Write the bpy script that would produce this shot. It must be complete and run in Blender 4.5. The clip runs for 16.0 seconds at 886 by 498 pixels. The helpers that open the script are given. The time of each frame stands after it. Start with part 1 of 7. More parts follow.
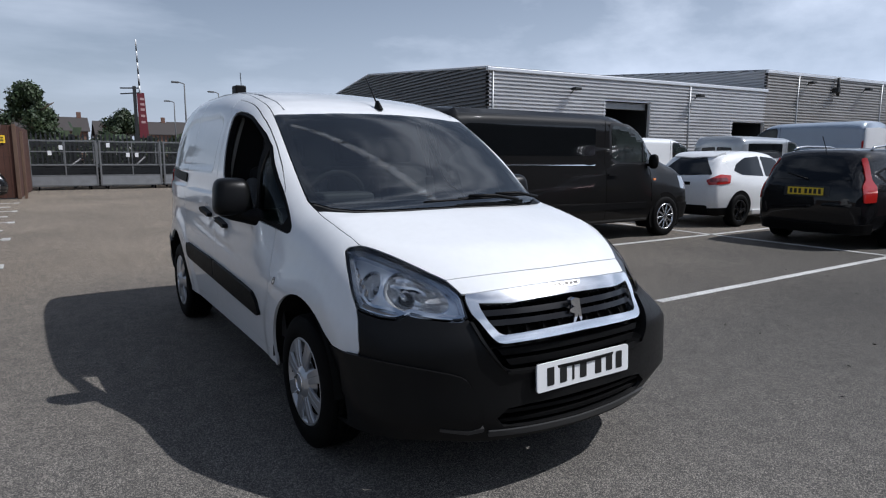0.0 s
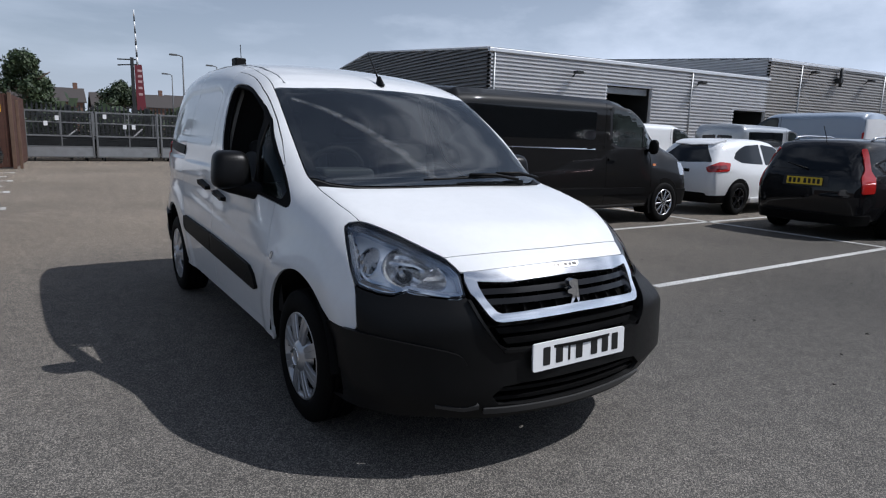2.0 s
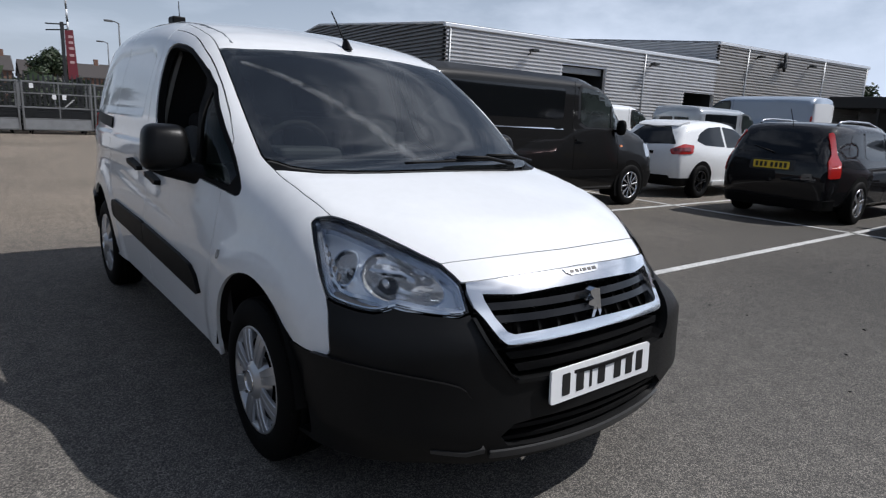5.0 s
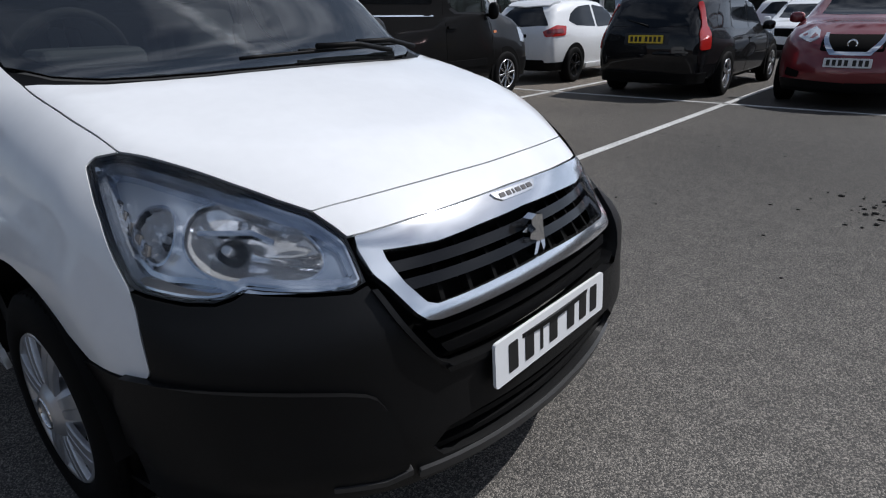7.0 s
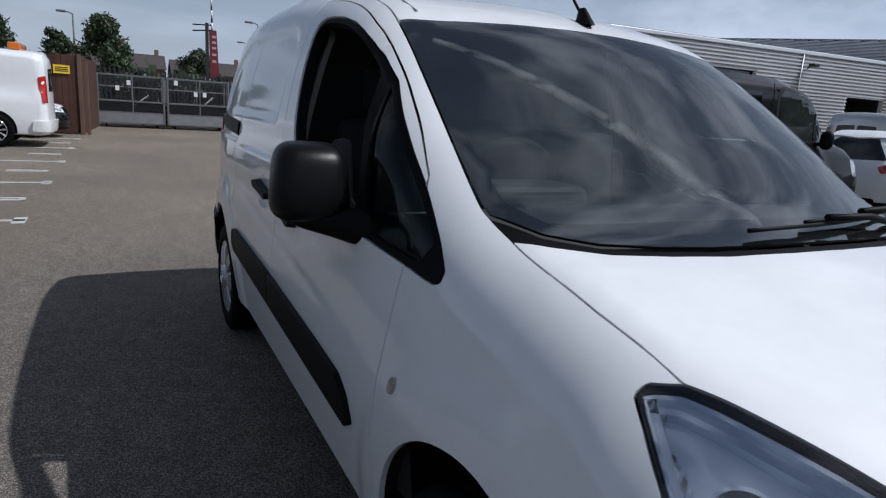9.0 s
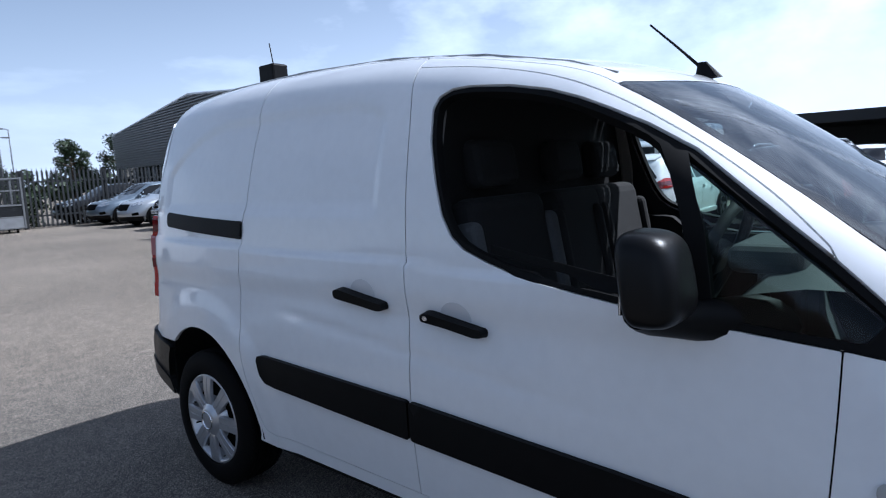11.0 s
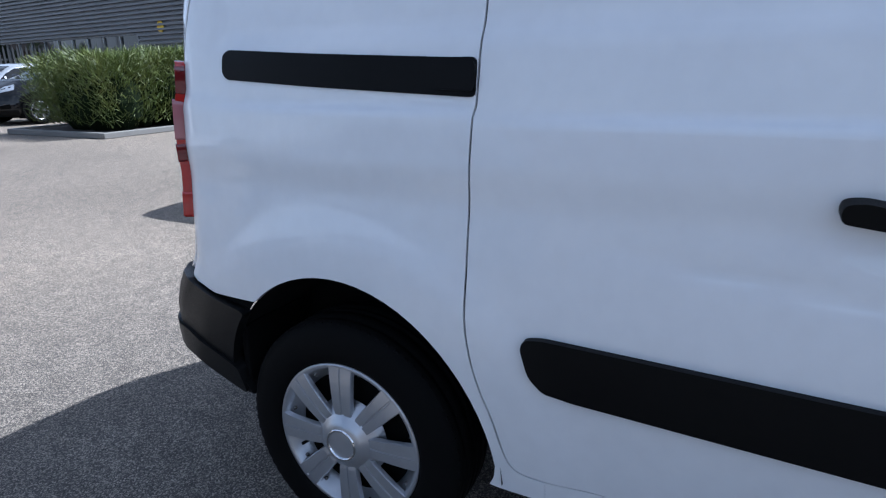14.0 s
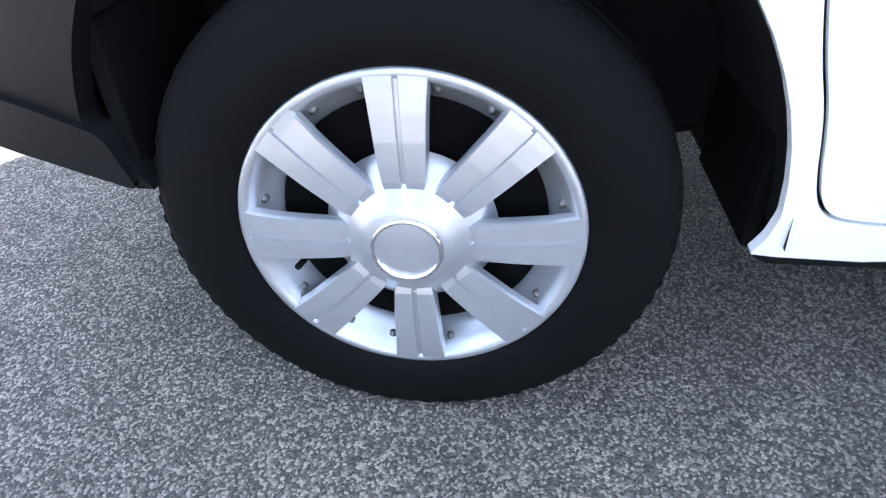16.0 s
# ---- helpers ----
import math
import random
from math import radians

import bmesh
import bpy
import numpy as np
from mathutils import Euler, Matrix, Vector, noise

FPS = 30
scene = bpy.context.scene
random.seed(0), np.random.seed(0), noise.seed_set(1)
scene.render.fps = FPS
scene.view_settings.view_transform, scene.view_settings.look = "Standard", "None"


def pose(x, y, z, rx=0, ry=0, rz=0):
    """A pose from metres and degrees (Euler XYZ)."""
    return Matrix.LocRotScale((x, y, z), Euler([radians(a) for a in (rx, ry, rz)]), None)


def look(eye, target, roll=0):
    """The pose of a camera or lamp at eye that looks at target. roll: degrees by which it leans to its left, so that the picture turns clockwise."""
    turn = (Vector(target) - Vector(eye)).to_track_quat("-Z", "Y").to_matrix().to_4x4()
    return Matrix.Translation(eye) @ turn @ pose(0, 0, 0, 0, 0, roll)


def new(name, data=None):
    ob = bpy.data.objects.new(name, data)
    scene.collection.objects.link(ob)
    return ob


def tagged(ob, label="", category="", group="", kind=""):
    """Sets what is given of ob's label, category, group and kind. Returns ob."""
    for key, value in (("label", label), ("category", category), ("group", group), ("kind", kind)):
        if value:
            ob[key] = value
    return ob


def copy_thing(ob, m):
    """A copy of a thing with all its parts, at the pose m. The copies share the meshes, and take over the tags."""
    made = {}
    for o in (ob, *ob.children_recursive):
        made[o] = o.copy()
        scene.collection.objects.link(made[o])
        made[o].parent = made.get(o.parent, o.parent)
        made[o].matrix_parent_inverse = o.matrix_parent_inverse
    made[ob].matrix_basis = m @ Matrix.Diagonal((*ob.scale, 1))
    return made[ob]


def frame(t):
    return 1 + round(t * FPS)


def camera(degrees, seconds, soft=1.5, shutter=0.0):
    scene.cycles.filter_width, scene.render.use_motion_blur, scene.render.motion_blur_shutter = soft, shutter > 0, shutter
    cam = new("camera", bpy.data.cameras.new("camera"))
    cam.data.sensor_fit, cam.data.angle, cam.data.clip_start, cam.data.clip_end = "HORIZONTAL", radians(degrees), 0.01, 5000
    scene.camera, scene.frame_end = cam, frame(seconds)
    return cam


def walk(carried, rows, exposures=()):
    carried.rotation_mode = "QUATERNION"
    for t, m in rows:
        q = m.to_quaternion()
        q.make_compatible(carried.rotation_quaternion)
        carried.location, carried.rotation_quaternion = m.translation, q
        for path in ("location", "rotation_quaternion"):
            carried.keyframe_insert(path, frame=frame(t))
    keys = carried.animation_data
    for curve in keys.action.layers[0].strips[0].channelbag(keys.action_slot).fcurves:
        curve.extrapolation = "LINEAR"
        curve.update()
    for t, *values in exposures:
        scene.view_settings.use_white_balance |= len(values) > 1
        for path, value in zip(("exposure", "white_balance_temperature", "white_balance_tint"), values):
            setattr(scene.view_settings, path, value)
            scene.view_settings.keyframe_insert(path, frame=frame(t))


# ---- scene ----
from mathutils.geometry import delaunay_2d_cdt

cam = camera(71.6, 16.0, soft=1.15, shutter=0.12)

PATH = [
    (0, (-1.809, -1.661, 1.327), (-0.717, -0.013, 1.027), 0.4),
    (0.5, (-1.812, -1.666, 1.323), (-0.714, -0.022, 1.017), 0.5),
    (1, (-1.812, -1.664, 1.313), (-0.713, -0.021, 1.004), 1.4),
    (1.5, (-1.813, -1.654, 1.308), (-0.699, -0.03, 0.963), 1.5),
    (2, (-1.816, -1.652, 1.31), (-0.719, -0.019, 0.951), 1.9),
    (2.5, (-1.814, -1.647, 1.316), (-0.707, -0.008, 1.02), 2.2),
    (3, (-1.808, -1.642, 1.31), (-0.723, 0.016, 1.036), 2.0),
    (3.5, (-1.801, -1.629, 1.306), (-0.741, 0.043, 1.02), 2.0),
    (4, (-1.779, -1.581, 1.296), (-0.749, 0.095, 0.937), 2.2),
    (4.5, (-1.714, -1.39, 1.281), (-0.674, 0.255, 0.821), 3.9),
    (5, (-1.65, -1.152, 1.292), (-0.431, 0.376, 0.871), 2.9),
    (5.2, (-1.597, -1.096, 1.278), (-0.309, 0.365, 0.823), 2.6),
    (7.3, (-1.212, -0.56, 1.203), (0.226, 0.613, 0.458), -0.2),
    (7.5, (-1.215, -0.502, 1.213), (0.213, 0.675, 0.455), 1.7),
    (8, (-1.201, -0.323, 1.23), (0.06, 1.083, 0.573), -1.2),
    (8.5, (-1.218, -0.096, 1.292), (-0.224, 1.557, 0.76), -0.0),
    (9, (-1.378, 0.113, 1.302), (-0.453, 1.832, 0.864), 3.9),
    (9.5, (-1.688, 0.324, 1.358), (-0.664, 2.011, 1.034), 1.8),
    (9.7, (-1.759, 0.426, 1.356), (-0.732, 2.112, 1.036), 4.8),
    (11.8, (-2.321, 1.594, 1.329), (-0.583, 2.529, 1.002), -6.8),
    (12, (-2.325, 1.704, 1.318), (-0.565, 2.558, 0.904), -4.4),
    (12.5, (-2.339, 2.069, 1.296), (-0.511, 2.766, 0.884), -3.4),
    (13, (-2.286, 2.363, 1.276), (-0.523, 3.188, 0.82), 0.5),
    (13.5, (-2.106, 2.588, 1.233), (-0.414, 3.535, 0.742), 0.0),
    (14, (-1.906, 2.838, 1.172), (-0.204, 3.719, 0.601), -1.1),
    (14.5, (-1.779, 3.098, 1.14), (-0.086, 3.862, 0.396), 1.4),
    (15, (-1.593, 3.277, 1.033), (0.073, 3.828, 0.075), -1.7),
    (15.5, (-1.471, 3.428, 0.827), (0.149, 3.681, -0.318), 6.5),
    (16, (-1.429, 3.548, 0.714), (0.167, 3.736, -0.477), -1.4),
]

EXPOSURES = [(0, -0.27, 5850, 12), (3.5, -0.27, 5850, 12), (5, -0.23, 6000, 12), (7.5, -0.44, 5900, 12), (8, -0.64, 5850, 12), (8.5, -0.97, 5800, 12), (9, -0.46, 5800, 12), (9.5, 0.13, 5650, 12), (12, 0.5, 5280, 12), (12.5, 0.76, 5280, 12), (13, 0.7, 5250, 12), (13.5, 0.7, 5250, 12), (14, 0.83, 5250, 12), (14.5, 0.8, 5250, 12), (15, 1.16, 5250, 12), (15.5, 2.32, 5600, 12), (16, 3.26, 5650, 12)]
SKY, SUN_POWER, CLOUD, HAZE = .050, 5.0, (25.0, 25.8, 26.8, 1), (18.0, 20.0, 23.2, 1)
walk(cam, [(t, look(eye, target, roll)) for t, eye, target, roll in PATH], exposures=EXPOSURES)

# ---- daylight: a bright, hazy summer sky with thin cloud, and one sun ----
SUN = Vector((.69, -.45, 1.0)).normalized()


def make_sky():
    world = bpy.data.worlds.new("sky")
    scene.world = world
    world.use_nodes = True
    nt = world.node_tree
    nt.nodes.clear()
    out, bg = nt.nodes.new("ShaderNodeOutputWorld"), nt.nodes.new("ShaderNodeBackground")
    sky = nt.nodes.new("ShaderNodeTexSky")
    sky.sky_type, sky.sun_disc = "NISHITA", False
    sky.sun_elevation, sky.sun_rotation = math.asin(SUN.z), math.atan2(SUN.x, SUN.y)
    sky.air_density, sky.dust_density, sky.ozone_density = 1.3, 1.3, 2.5
    tc, mp, no, ra = (nt.nodes.new(k) for k in ("ShaderNodeTexCoord", "ShaderNodeMapping", "ShaderNodeTexNoise", "ShaderNodeValToRGB"))
    mp.inputs["Scale"].default_value = (.8, 2.4, 4.0)
    mp.inputs["Rotation"].default_value = (0, 0, .7)
    no.inputs["Scale"].default_value, no.inputs["Detail"].default_value, no.inputs["Roughness"].default_value = 1.7, 8, .55
    ra.color_ramp.elements[0].position, ra.color_ramp.elements[1].position = .46, .68
    mix = nt.nodes.new("ShaderNodeMix")
    mix.data_type = "RGBA"
    mix.inputs["B"].default_value = CLOUD
    amount = nt.nodes.new("ShaderNodeMath")
    amount.operation, amount.inputs[1].default_value = "MULTIPLY_ADD", .62
    amount.inputs[2].default_value = .06
    nt.links.new(tc.outputs["Generated"], mp.inputs["Vector"])
    nt.links.new(mp.outputs["Vector"], no.inputs["Vector"])
    nt.links.new(no.outputs["Fac"], ra.inputs["Fac"])
    nt.links.new(ra.outputs["Color"], amount.inputs[0])
    nt.links.new(sky.outputs["Color"], mix.inputs["A"])
    # haze that thickens towards the horizon
    sep, low, power, haze = (nt.nodes.new(k) for k in ("ShaderNodeSeparateXYZ", "ShaderNodeMath", "ShaderNodeMath", "ShaderNodeMix"))
    haze.data_type, haze.inputs["B"].default_value = "RGBA", HAZE
    low.operation, low.use_clamp, low.inputs[0].default_value = "SUBTRACT", True, 1.0
    power.operation, power.inputs[1].default_value = "POWER", 4.0
    nt.links.new(tc.outputs["Generated"], sep.inputs["Vector"])
    nt.links.new(sep.outputs["Z"], low.inputs[1])
    nt.links.new(low.outputs[0], power.inputs[0])
    # haze and thin cloud glow towards the sun and thin out to clear blue away from it
    dot, side, veil, cover = nt.nodes.new("ShaderNodeVectorMath"), nt.nodes.new("ShaderNodeMath"), nt.nodes.new("ShaderNodeMath"), nt.nodes.new("ShaderNodeMath")
    dot.operation, dot.inputs[1].default_value = "DOT_PRODUCT", Vector((SUN.x, SUN.y, 0)).normalized()
    side.operation, side.inputs[1].default_value, side.inputs[2].default_value = "MULTIPLY_ADD", .45, .80
    veil.operation, veil.use_clamp, cover.operation, cover.use_clamp = "MULTIPLY", True, "MULTIPLY", True
    nt.links.new(tc.outputs["Generated"], dot.inputs[0])
    nt.links.new(dot.outputs["Value"], side.inputs[0])
    nt.links.new(side.outputs[0], veil.inputs[1])
    nt.links.new(side.outputs[0], cover.inputs[1])
    nt.links.new(power.outputs[0], veil.inputs[0])
    nt.links.new(amount.outputs[0], cover.inputs[0])
    nt.links.new(cover.outputs[0], mix.inputs["Factor"])
    nt.links.new(veil.outputs[0], haze.inputs["Factor"])
    nt.links.new(mix.outputs["Result"], haze.inputs["A"])
    nt.links.new(haze.outputs["Result"], bg.inputs["Color"])
    bg.inputs["Strength"].default_value = SKY
    nt.links.new(bg.outputs["Background"], out.inputs["Surface"])


make_sky()
sun = new("sun", bpy.data.lights.new("sun", "SUN"))
sun.data.energy, sun.data.angle, sun.data.color = SUN_POWER, radians(.6), (1.0, .95, .87)
sun.matrix_world = look(SUN * 60, (0, 0, 0))


# ---- materials ----
def material(name, colour, rough=.5, metal=0.0, coat=0.0, grain=0.0, grain_size=40.0, stain=0.0, stain_size=2.0, bump=0.0, bump_size=200.0, other=None, spec=.5, per_piece=0.0, coat_rough=.03):
    """A surface with grain and stains at real size; other: the colour towards which they go."""
    m = bpy.data.materials.new(name)
    m.use_nodes = True
    nt = m.node_tree
    b = nt.nodes["Principled BSDF"]
    b.inputs["Roughness"].default_value, b.inputs["Metallic"].default_value = rough, metal
    b.inputs["Coat Weight"].default_value, b.inputs["Coat Roughness"].default_value = coat, coat_rough
    b.inputs["Specular IOR Level"].default_value = spec
    base = (*colour, 1)
    b.inputs["Base Color"].default_value = base
    other = (*(other or [c * .45 for c in colour]), 1)
    tc = nt.nodes.new("ShaderNodeTexCoord")
    colour_out = None
    for amount, size, detail in ((stain, stain_size, 5), (grain, grain_size, 2)):
        if not amount:
            continue
        n, r, x = nt.nodes.new("ShaderNodeTexNoise"), nt.nodes.new("ShaderNodeMapRange"), nt.nodes.new("ShaderNodeMix")
        n.inputs["Scale"].default_value, n.inputs["Detail"].default_value = size, detail
        r.inputs["From Min"].default_value, r.inputs["From Max"].default_value = .35, .72
        r.inputs["To Max"].default_value = amount
        x.data_type = "RGBA"
        nt.links.new(tc.outputs["Object"], n.inputs["Vector"])
        nt.links.new(n.outputs["Fac"], r.inputs["Value"])
        nt.links.new(r.outputs["Result"], x.inputs["Factor"])
        if colour_out:
            nt.links.new(colour_out, x.inputs["A"])
        else:
            x.inputs["A"].default_value = base
        x.inputs["B"].default_value = other
        colour_out = x.outputs["Result"]
    if per_piece:
        info, r, x = nt.nodes.new("ShaderNodeObjectInfo"), nt.nodes.new("ShaderNodeMapRange"), nt.nodes.new("ShaderNodeHueSaturation")
        r.inputs["To Min"].default_value, r.inputs["To Max"].default_value = 1 - per_piece, 1 + per_piece
        nt.links.new(info.outputs["Random"], r.inputs["Value"])
        nt.links.new(r.outputs["Result"], x.inputs["Value"])
        if colour_out:
            nt.links.new(colour_out, x.inputs["Color"])
        else:
            x.inputs["Color"].default_value = base
        colour_out = x.outputs["Color"]
    if colour_out:
        nt.links.new(colour_out, b.inputs["Base Color"])
    if bump:
        n, k = nt.nodes.new("ShaderNodeTexNoise"), nt.nodes.new("ShaderNodeBump")
        n.inputs["Scale"].default_value, n.inputs["Detail"].default_value = bump_size, 3
        k.inputs["Strength"].default_value, k.inputs["Distance"].default_value = bump, .004
        nt.links.new(tc.outputs["Object"], n.inputs["Vector"])
        nt.links.new(n.outputs["Fac"], k.inputs["Height"])
        nt.links.new(k.outputs["Normal"], b.inputs["Normal"])
    return m


def glass(name, tint=(.6, .68, .66), rough=.0, clear=.75, index=1.75):
    """Car glass: it lets light through by its tint and mirrors by its angle."""
    m = bpy.data.materials.new(name)
    m.use_nodes = True
    nt = m.node_tree
    nt.nodes.remove(nt.nodes["Principled BSDF"])
    t, g, f, x = (nt.nodes.new(k) for k in ("ShaderNodeBsdfTransparent", "ShaderNodeBsdfGlossy", "ShaderNodeFresnel", "ShaderNodeMixShader"))
    t.inputs["Color"].default_value = (*[c * clear for c in tint], 1)
    g.inputs["Roughness"].default_value = rough
    f.inputs["IOR"].default_value = index
    nt.links.new(f.outputs["Fac"], x.inputs["Fac"])
    nt.links.new(t.outputs["BSDF"], x.inputs[1])
    nt.links.new(g.outputs["BSDF"], x.inputs[2])
    nt.links.new(x.outputs["Shader"], nt.nodes["Material Output"].inputs["Surface"])
    return m


def sheen_glass(name, tint, clear, film=.011, index=2.2):
    """A windscreen: car glass with a thin, uneven pale film standing in for reflected sky."""
    m = glass(name, tint, clear=clear, index=index)
    nt = m.node_tree
    out, mix = nt.nodes["Material Output"], [n for n in nt.nodes if n.type == "MIX_SHADER"][0]
    tc, no, ra, sheen, x = (nt.nodes.new(k) for k in ("ShaderNodeTexCoord", "ShaderNodeTexNoise", "ShaderNodeMapRange", "ShaderNodeBsdfDiffuse", "ShaderNodeMixShader"))
    no.inputs["Scale"].default_value, no.inputs["Detail"].default_value = 5, 6
    ra.inputs["From Min"].default_value, ra.inputs["From Max"].default_value = .3, .7
    ra.inputs["To Min"].default_value, ra.inputs["To Max"].default_value = film * .5, film * 1.5
    sheen.inputs["Color"].default_value = (.55, .64, .70, 1)
    nt.links.new(tc.outputs["Object"], no.inputs["Vector"])
    nt.links.new(no.outputs["Fac"], ra.inputs["Value"])
    nt.links.new(ra.outputs["Result"], x.inputs["Fac"])
    nt.links.new(mix.outputs["Shader"], x.inputs[1])
    nt.links.new(sheen.outputs["BSDF"], x.inputs[2])
    nt.links.new(x.outputs["Shader"], out.inputs["Surface"])
    return m


def glint_film(name, most=.034):
    """A pale glint painted as a film: clear in places, chalky in others."""
    m = bpy.data.materials.new(name)
    m.use_nodes = True
    nt = m.node_tree
    nt.nodes.remove(nt.nodes["Principled BSDF"])
    tc, no, ra, clear, sheen, x = (nt.nodes.new(k) for k in ("ShaderNodeTexCoord", "ShaderNodeTexNoise", "ShaderNodeMapRange", "ShaderNodeBsdfTransparent", "ShaderNodeBsdfDiffuse", "ShaderNodeMixShader"))
    no.inputs["Scale"].default_value, no.inputs["Detail"].default_value = 22, 6
    ra.inputs["From Min"].default_value, ra.inputs["From Max"].default_value, ra.inputs["To Max"].default_value = .32, .62, most
    sheen.inputs["Color"].default_value = (.72, .74, .75, 1)
    nt.links.new(tc.outputs["Object"], no.inputs["Vector"])
    nt.links.new(no.outputs["Fac"], ra.inputs["Value"])
    nt.links.new(ra.outputs["Result"], x.inputs["Fac"])
    nt.links.new(clear.outputs["BSDF"], x.inputs[1])
    nt.links.new(sheen.outputs["BSDF"], x.inputs[2])
    nt.links.new(x.outputs["Shader"], nt.nodes["Material Output"].inputs["Surface"])
    return m


def asphalt():
    """Old tarmac: pale stone chips of a few millimetres in dark binder, with broad worn and stained patches."""
    m = material("asphalt", (.10, .098, .095), rough=.88)
    nt = m.node_tree
    b = nt.nodes["Principled BSDF"]
    tc = nt.nodes.new("ShaderNodeTexCoord")
    vor, big, mid, rnd = (nt.nodes.new(k) for k in ("ShaderNodeTexVoronoi", "ShaderNodeTexNoise", "ShaderNodeTexNoise", "ShaderNodeSeparateColor"))
    vor.inputs["Scale"].default_value = 250
    big.inputs["Scale"].default_value, big.inputs["Detail"].default_value = .22, 6
    mid.inputs["Scale"].default_value, mid.inputs["Detail"].default_value, mid.inputs["Roughness"].default_value = 8, 9, .72
    chip = nt.nodes.new("ShaderNodeValToRGB")
    e = chip.color_ramp.elements
    e[0].position, e[0].color = .0, (.037, .0352, .0332, 1)
    e[1].position, e[1].color = 1.0, (.305, .278, .244, 1)
    e.new(.55).color = (.091, .085, .077, 1)
    for n in (vor, big, mid):
        nt.links.new(tc.outputs["Object"], n.inputs["Vector"])
    nt.links.new(vor.outputs["Color"], rnd.inputs["Color"])
    nt.links.new(rnd.outputs["Red"], chip.inputs["Fac"])
    val, ran, ran2, mul = (nt.nodes.new(k) for k in ("ShaderNodeHueSaturation", "ShaderNodeMapRange", "ShaderNodeMapRange", "ShaderNodeMath"))
    ran.inputs["From Min"].default_value, ran.inputs["From Max"].default_value = .3, .7
    ran.inputs["To Min"].default_value, ran.inputs["To Max"].default_value = .72, 1.25
    ran2.inputs["From Min"].default_value, ran2.inputs["From Max"].default_value = .3, .7
    ran2.inputs["To Min"].default_value, ran2.inputs["To Max"].default_value = .74, 1.24
    mul.operation = "MULTIPLY"
    patch, warp, tone, tint = (nt.nodes.new(k) for k in ("ShaderNodeSeparateXYZ", "ShaderNodeVectorMath", "ShaderNodeMapRange", "ShaderNodeMix"))
    # older, paler and browner surface towards the back of the yard
    warp.operation, warp.inputs[1].default_value = "MULTIPLY_ADD", (5, 5, 0)
    nt.links.new(big.outputs["Color"], warp.inputs[0])
    nt.links.new(tc.outputs["Object"], warp.inputs[2])
    nt.links.new(warp.outputs["Vector"], patch.inputs["Vector"])
    tone.inputs["From Min"].default_value, tone.inputs["From Max"].default_value = 3.6, 9.6
    nt.links.new(patch.outputs["Y"], tone.inputs["Value"])
    tint.data_type, tint.blend_type = "RGBA", "MULTIPLY"
    tint.inputs["B"].default_value = (1.52, 1.38, 1.21, 1)
    nt.links.new(tone.outputs["Result"], tint.inputs["Factor"])
    # a darker, newer patch ahead of the bays
    east, both_ways, dark = (nt.nodes.new(k) for k in ("ShaderNodeMapRange", "ShaderNodeMath", "ShaderNodeMix"))
    east.inputs["From Min"].default_value, east.inputs["From Max"].default_value = 2.8, 6.6
    nt.links.new(patch.outputs["X"], east.inputs["Value"])
    both_ways.operation, both_ways.use_clamp = "SUBTRACT", True
    nt.links.new(east.outputs["Result"], both_ways.inputs[0])
    nt.links.new(tone.outputs["Result"], both_ways.inputs[1])
    dark.data_type, dark.blend_type = "RGBA", "MULTIPLY"
    dark.inputs["B"].default_value = (.45, .445, .435, 1)
    nt.links.new(both_ways.outputs[0], dark.inputs["Factor"])
    nt.links.new(big.outputs["Fac"], ran.inputs["Value"])
    nt.links.new(mid.outputs["Fac"], ran2.inputs["Value"])
    nt.links.new(ran.outputs["Result"], mul.inputs[0])
    nt.links.new(ran2.outputs["Result"], mul.inputs[1])
    nt.links.new(mul.outputs[0], val.inputs["Value"])
    nt.links.new(chip.outputs["Color"], tint.inputs["A"])
    nt.links.new(tint.outputs["Result"], dark.inputs["A"])
    nt.links.new(dark.outputs["Result"], val.inputs["Color"])
    nt.links.new(val.outputs["Color"], b.inputs["Base Color"])
    k = nt.nodes.new("ShaderNodeBump")
    k.inputs["Strength"].default_value, k.inputs["Distance"].default_value = .7, .004
    nt.links.new(vor.outputs["Distance"], k.inputs["Height"])
    k.invert = True
    nt.links.new(k.outputs["Normal"], b.inputs["Normal"])
    return m


ASPHALT = asphalt()
LINE = material("worn_line_paint", (.72, .72, .70), rough=.7, grain=.75, grain_size=60, stain=.45, stain_size=3, other=(.16, .155, .15))
WHITE = material("white_paint", (.80, .81, .82), rough=.5, spec=.25, coat=1.0, grain=.05, grain_size=25, stain=.04, stain_size=3, bump=.34, bump_size=2.4, coat_rough=.055)
# one black plastic in two tones: darker here for shade, BUMPER lighter for sun
BLACK_PLASTIC = material("black_plastic", (.0035, .0035, .0038), rough=.52, spec=.12, bump=.12, bump_size=900, stain=.3, stain_size=6, other=(.008, .008, .0084))
BUMPER = material("bumper_plastic", (.0055, .0056, .0059), rough=.40, spec=.22, bump=.12, bump_size=900, stain=.3, stain_size=6, other=(.010, .010, .0104))
GLOSS_BLACK = material("gloss_black", (.006, .006, .0065), rough=.14, spec=.4)
RUBBER = material("rubber", (.0028, .0028, .0029), rough=.75, spec=.1, bump=.1, bump_size=400, stain=.3, stain_size=9, other=(.006, .0057, .0055))
CHROME = material("chrome", (.82, .83, .85), rough=.07, metal=1.0)
SILVER = material("silver_wheel_paint", (.52, .53, .55), rough=.3, metal=.65, coat=.4, grain=.12, grain_size=30)
SATIN = material("satin_metal", (.62, .63, .65), rough=.25, metal=.9)
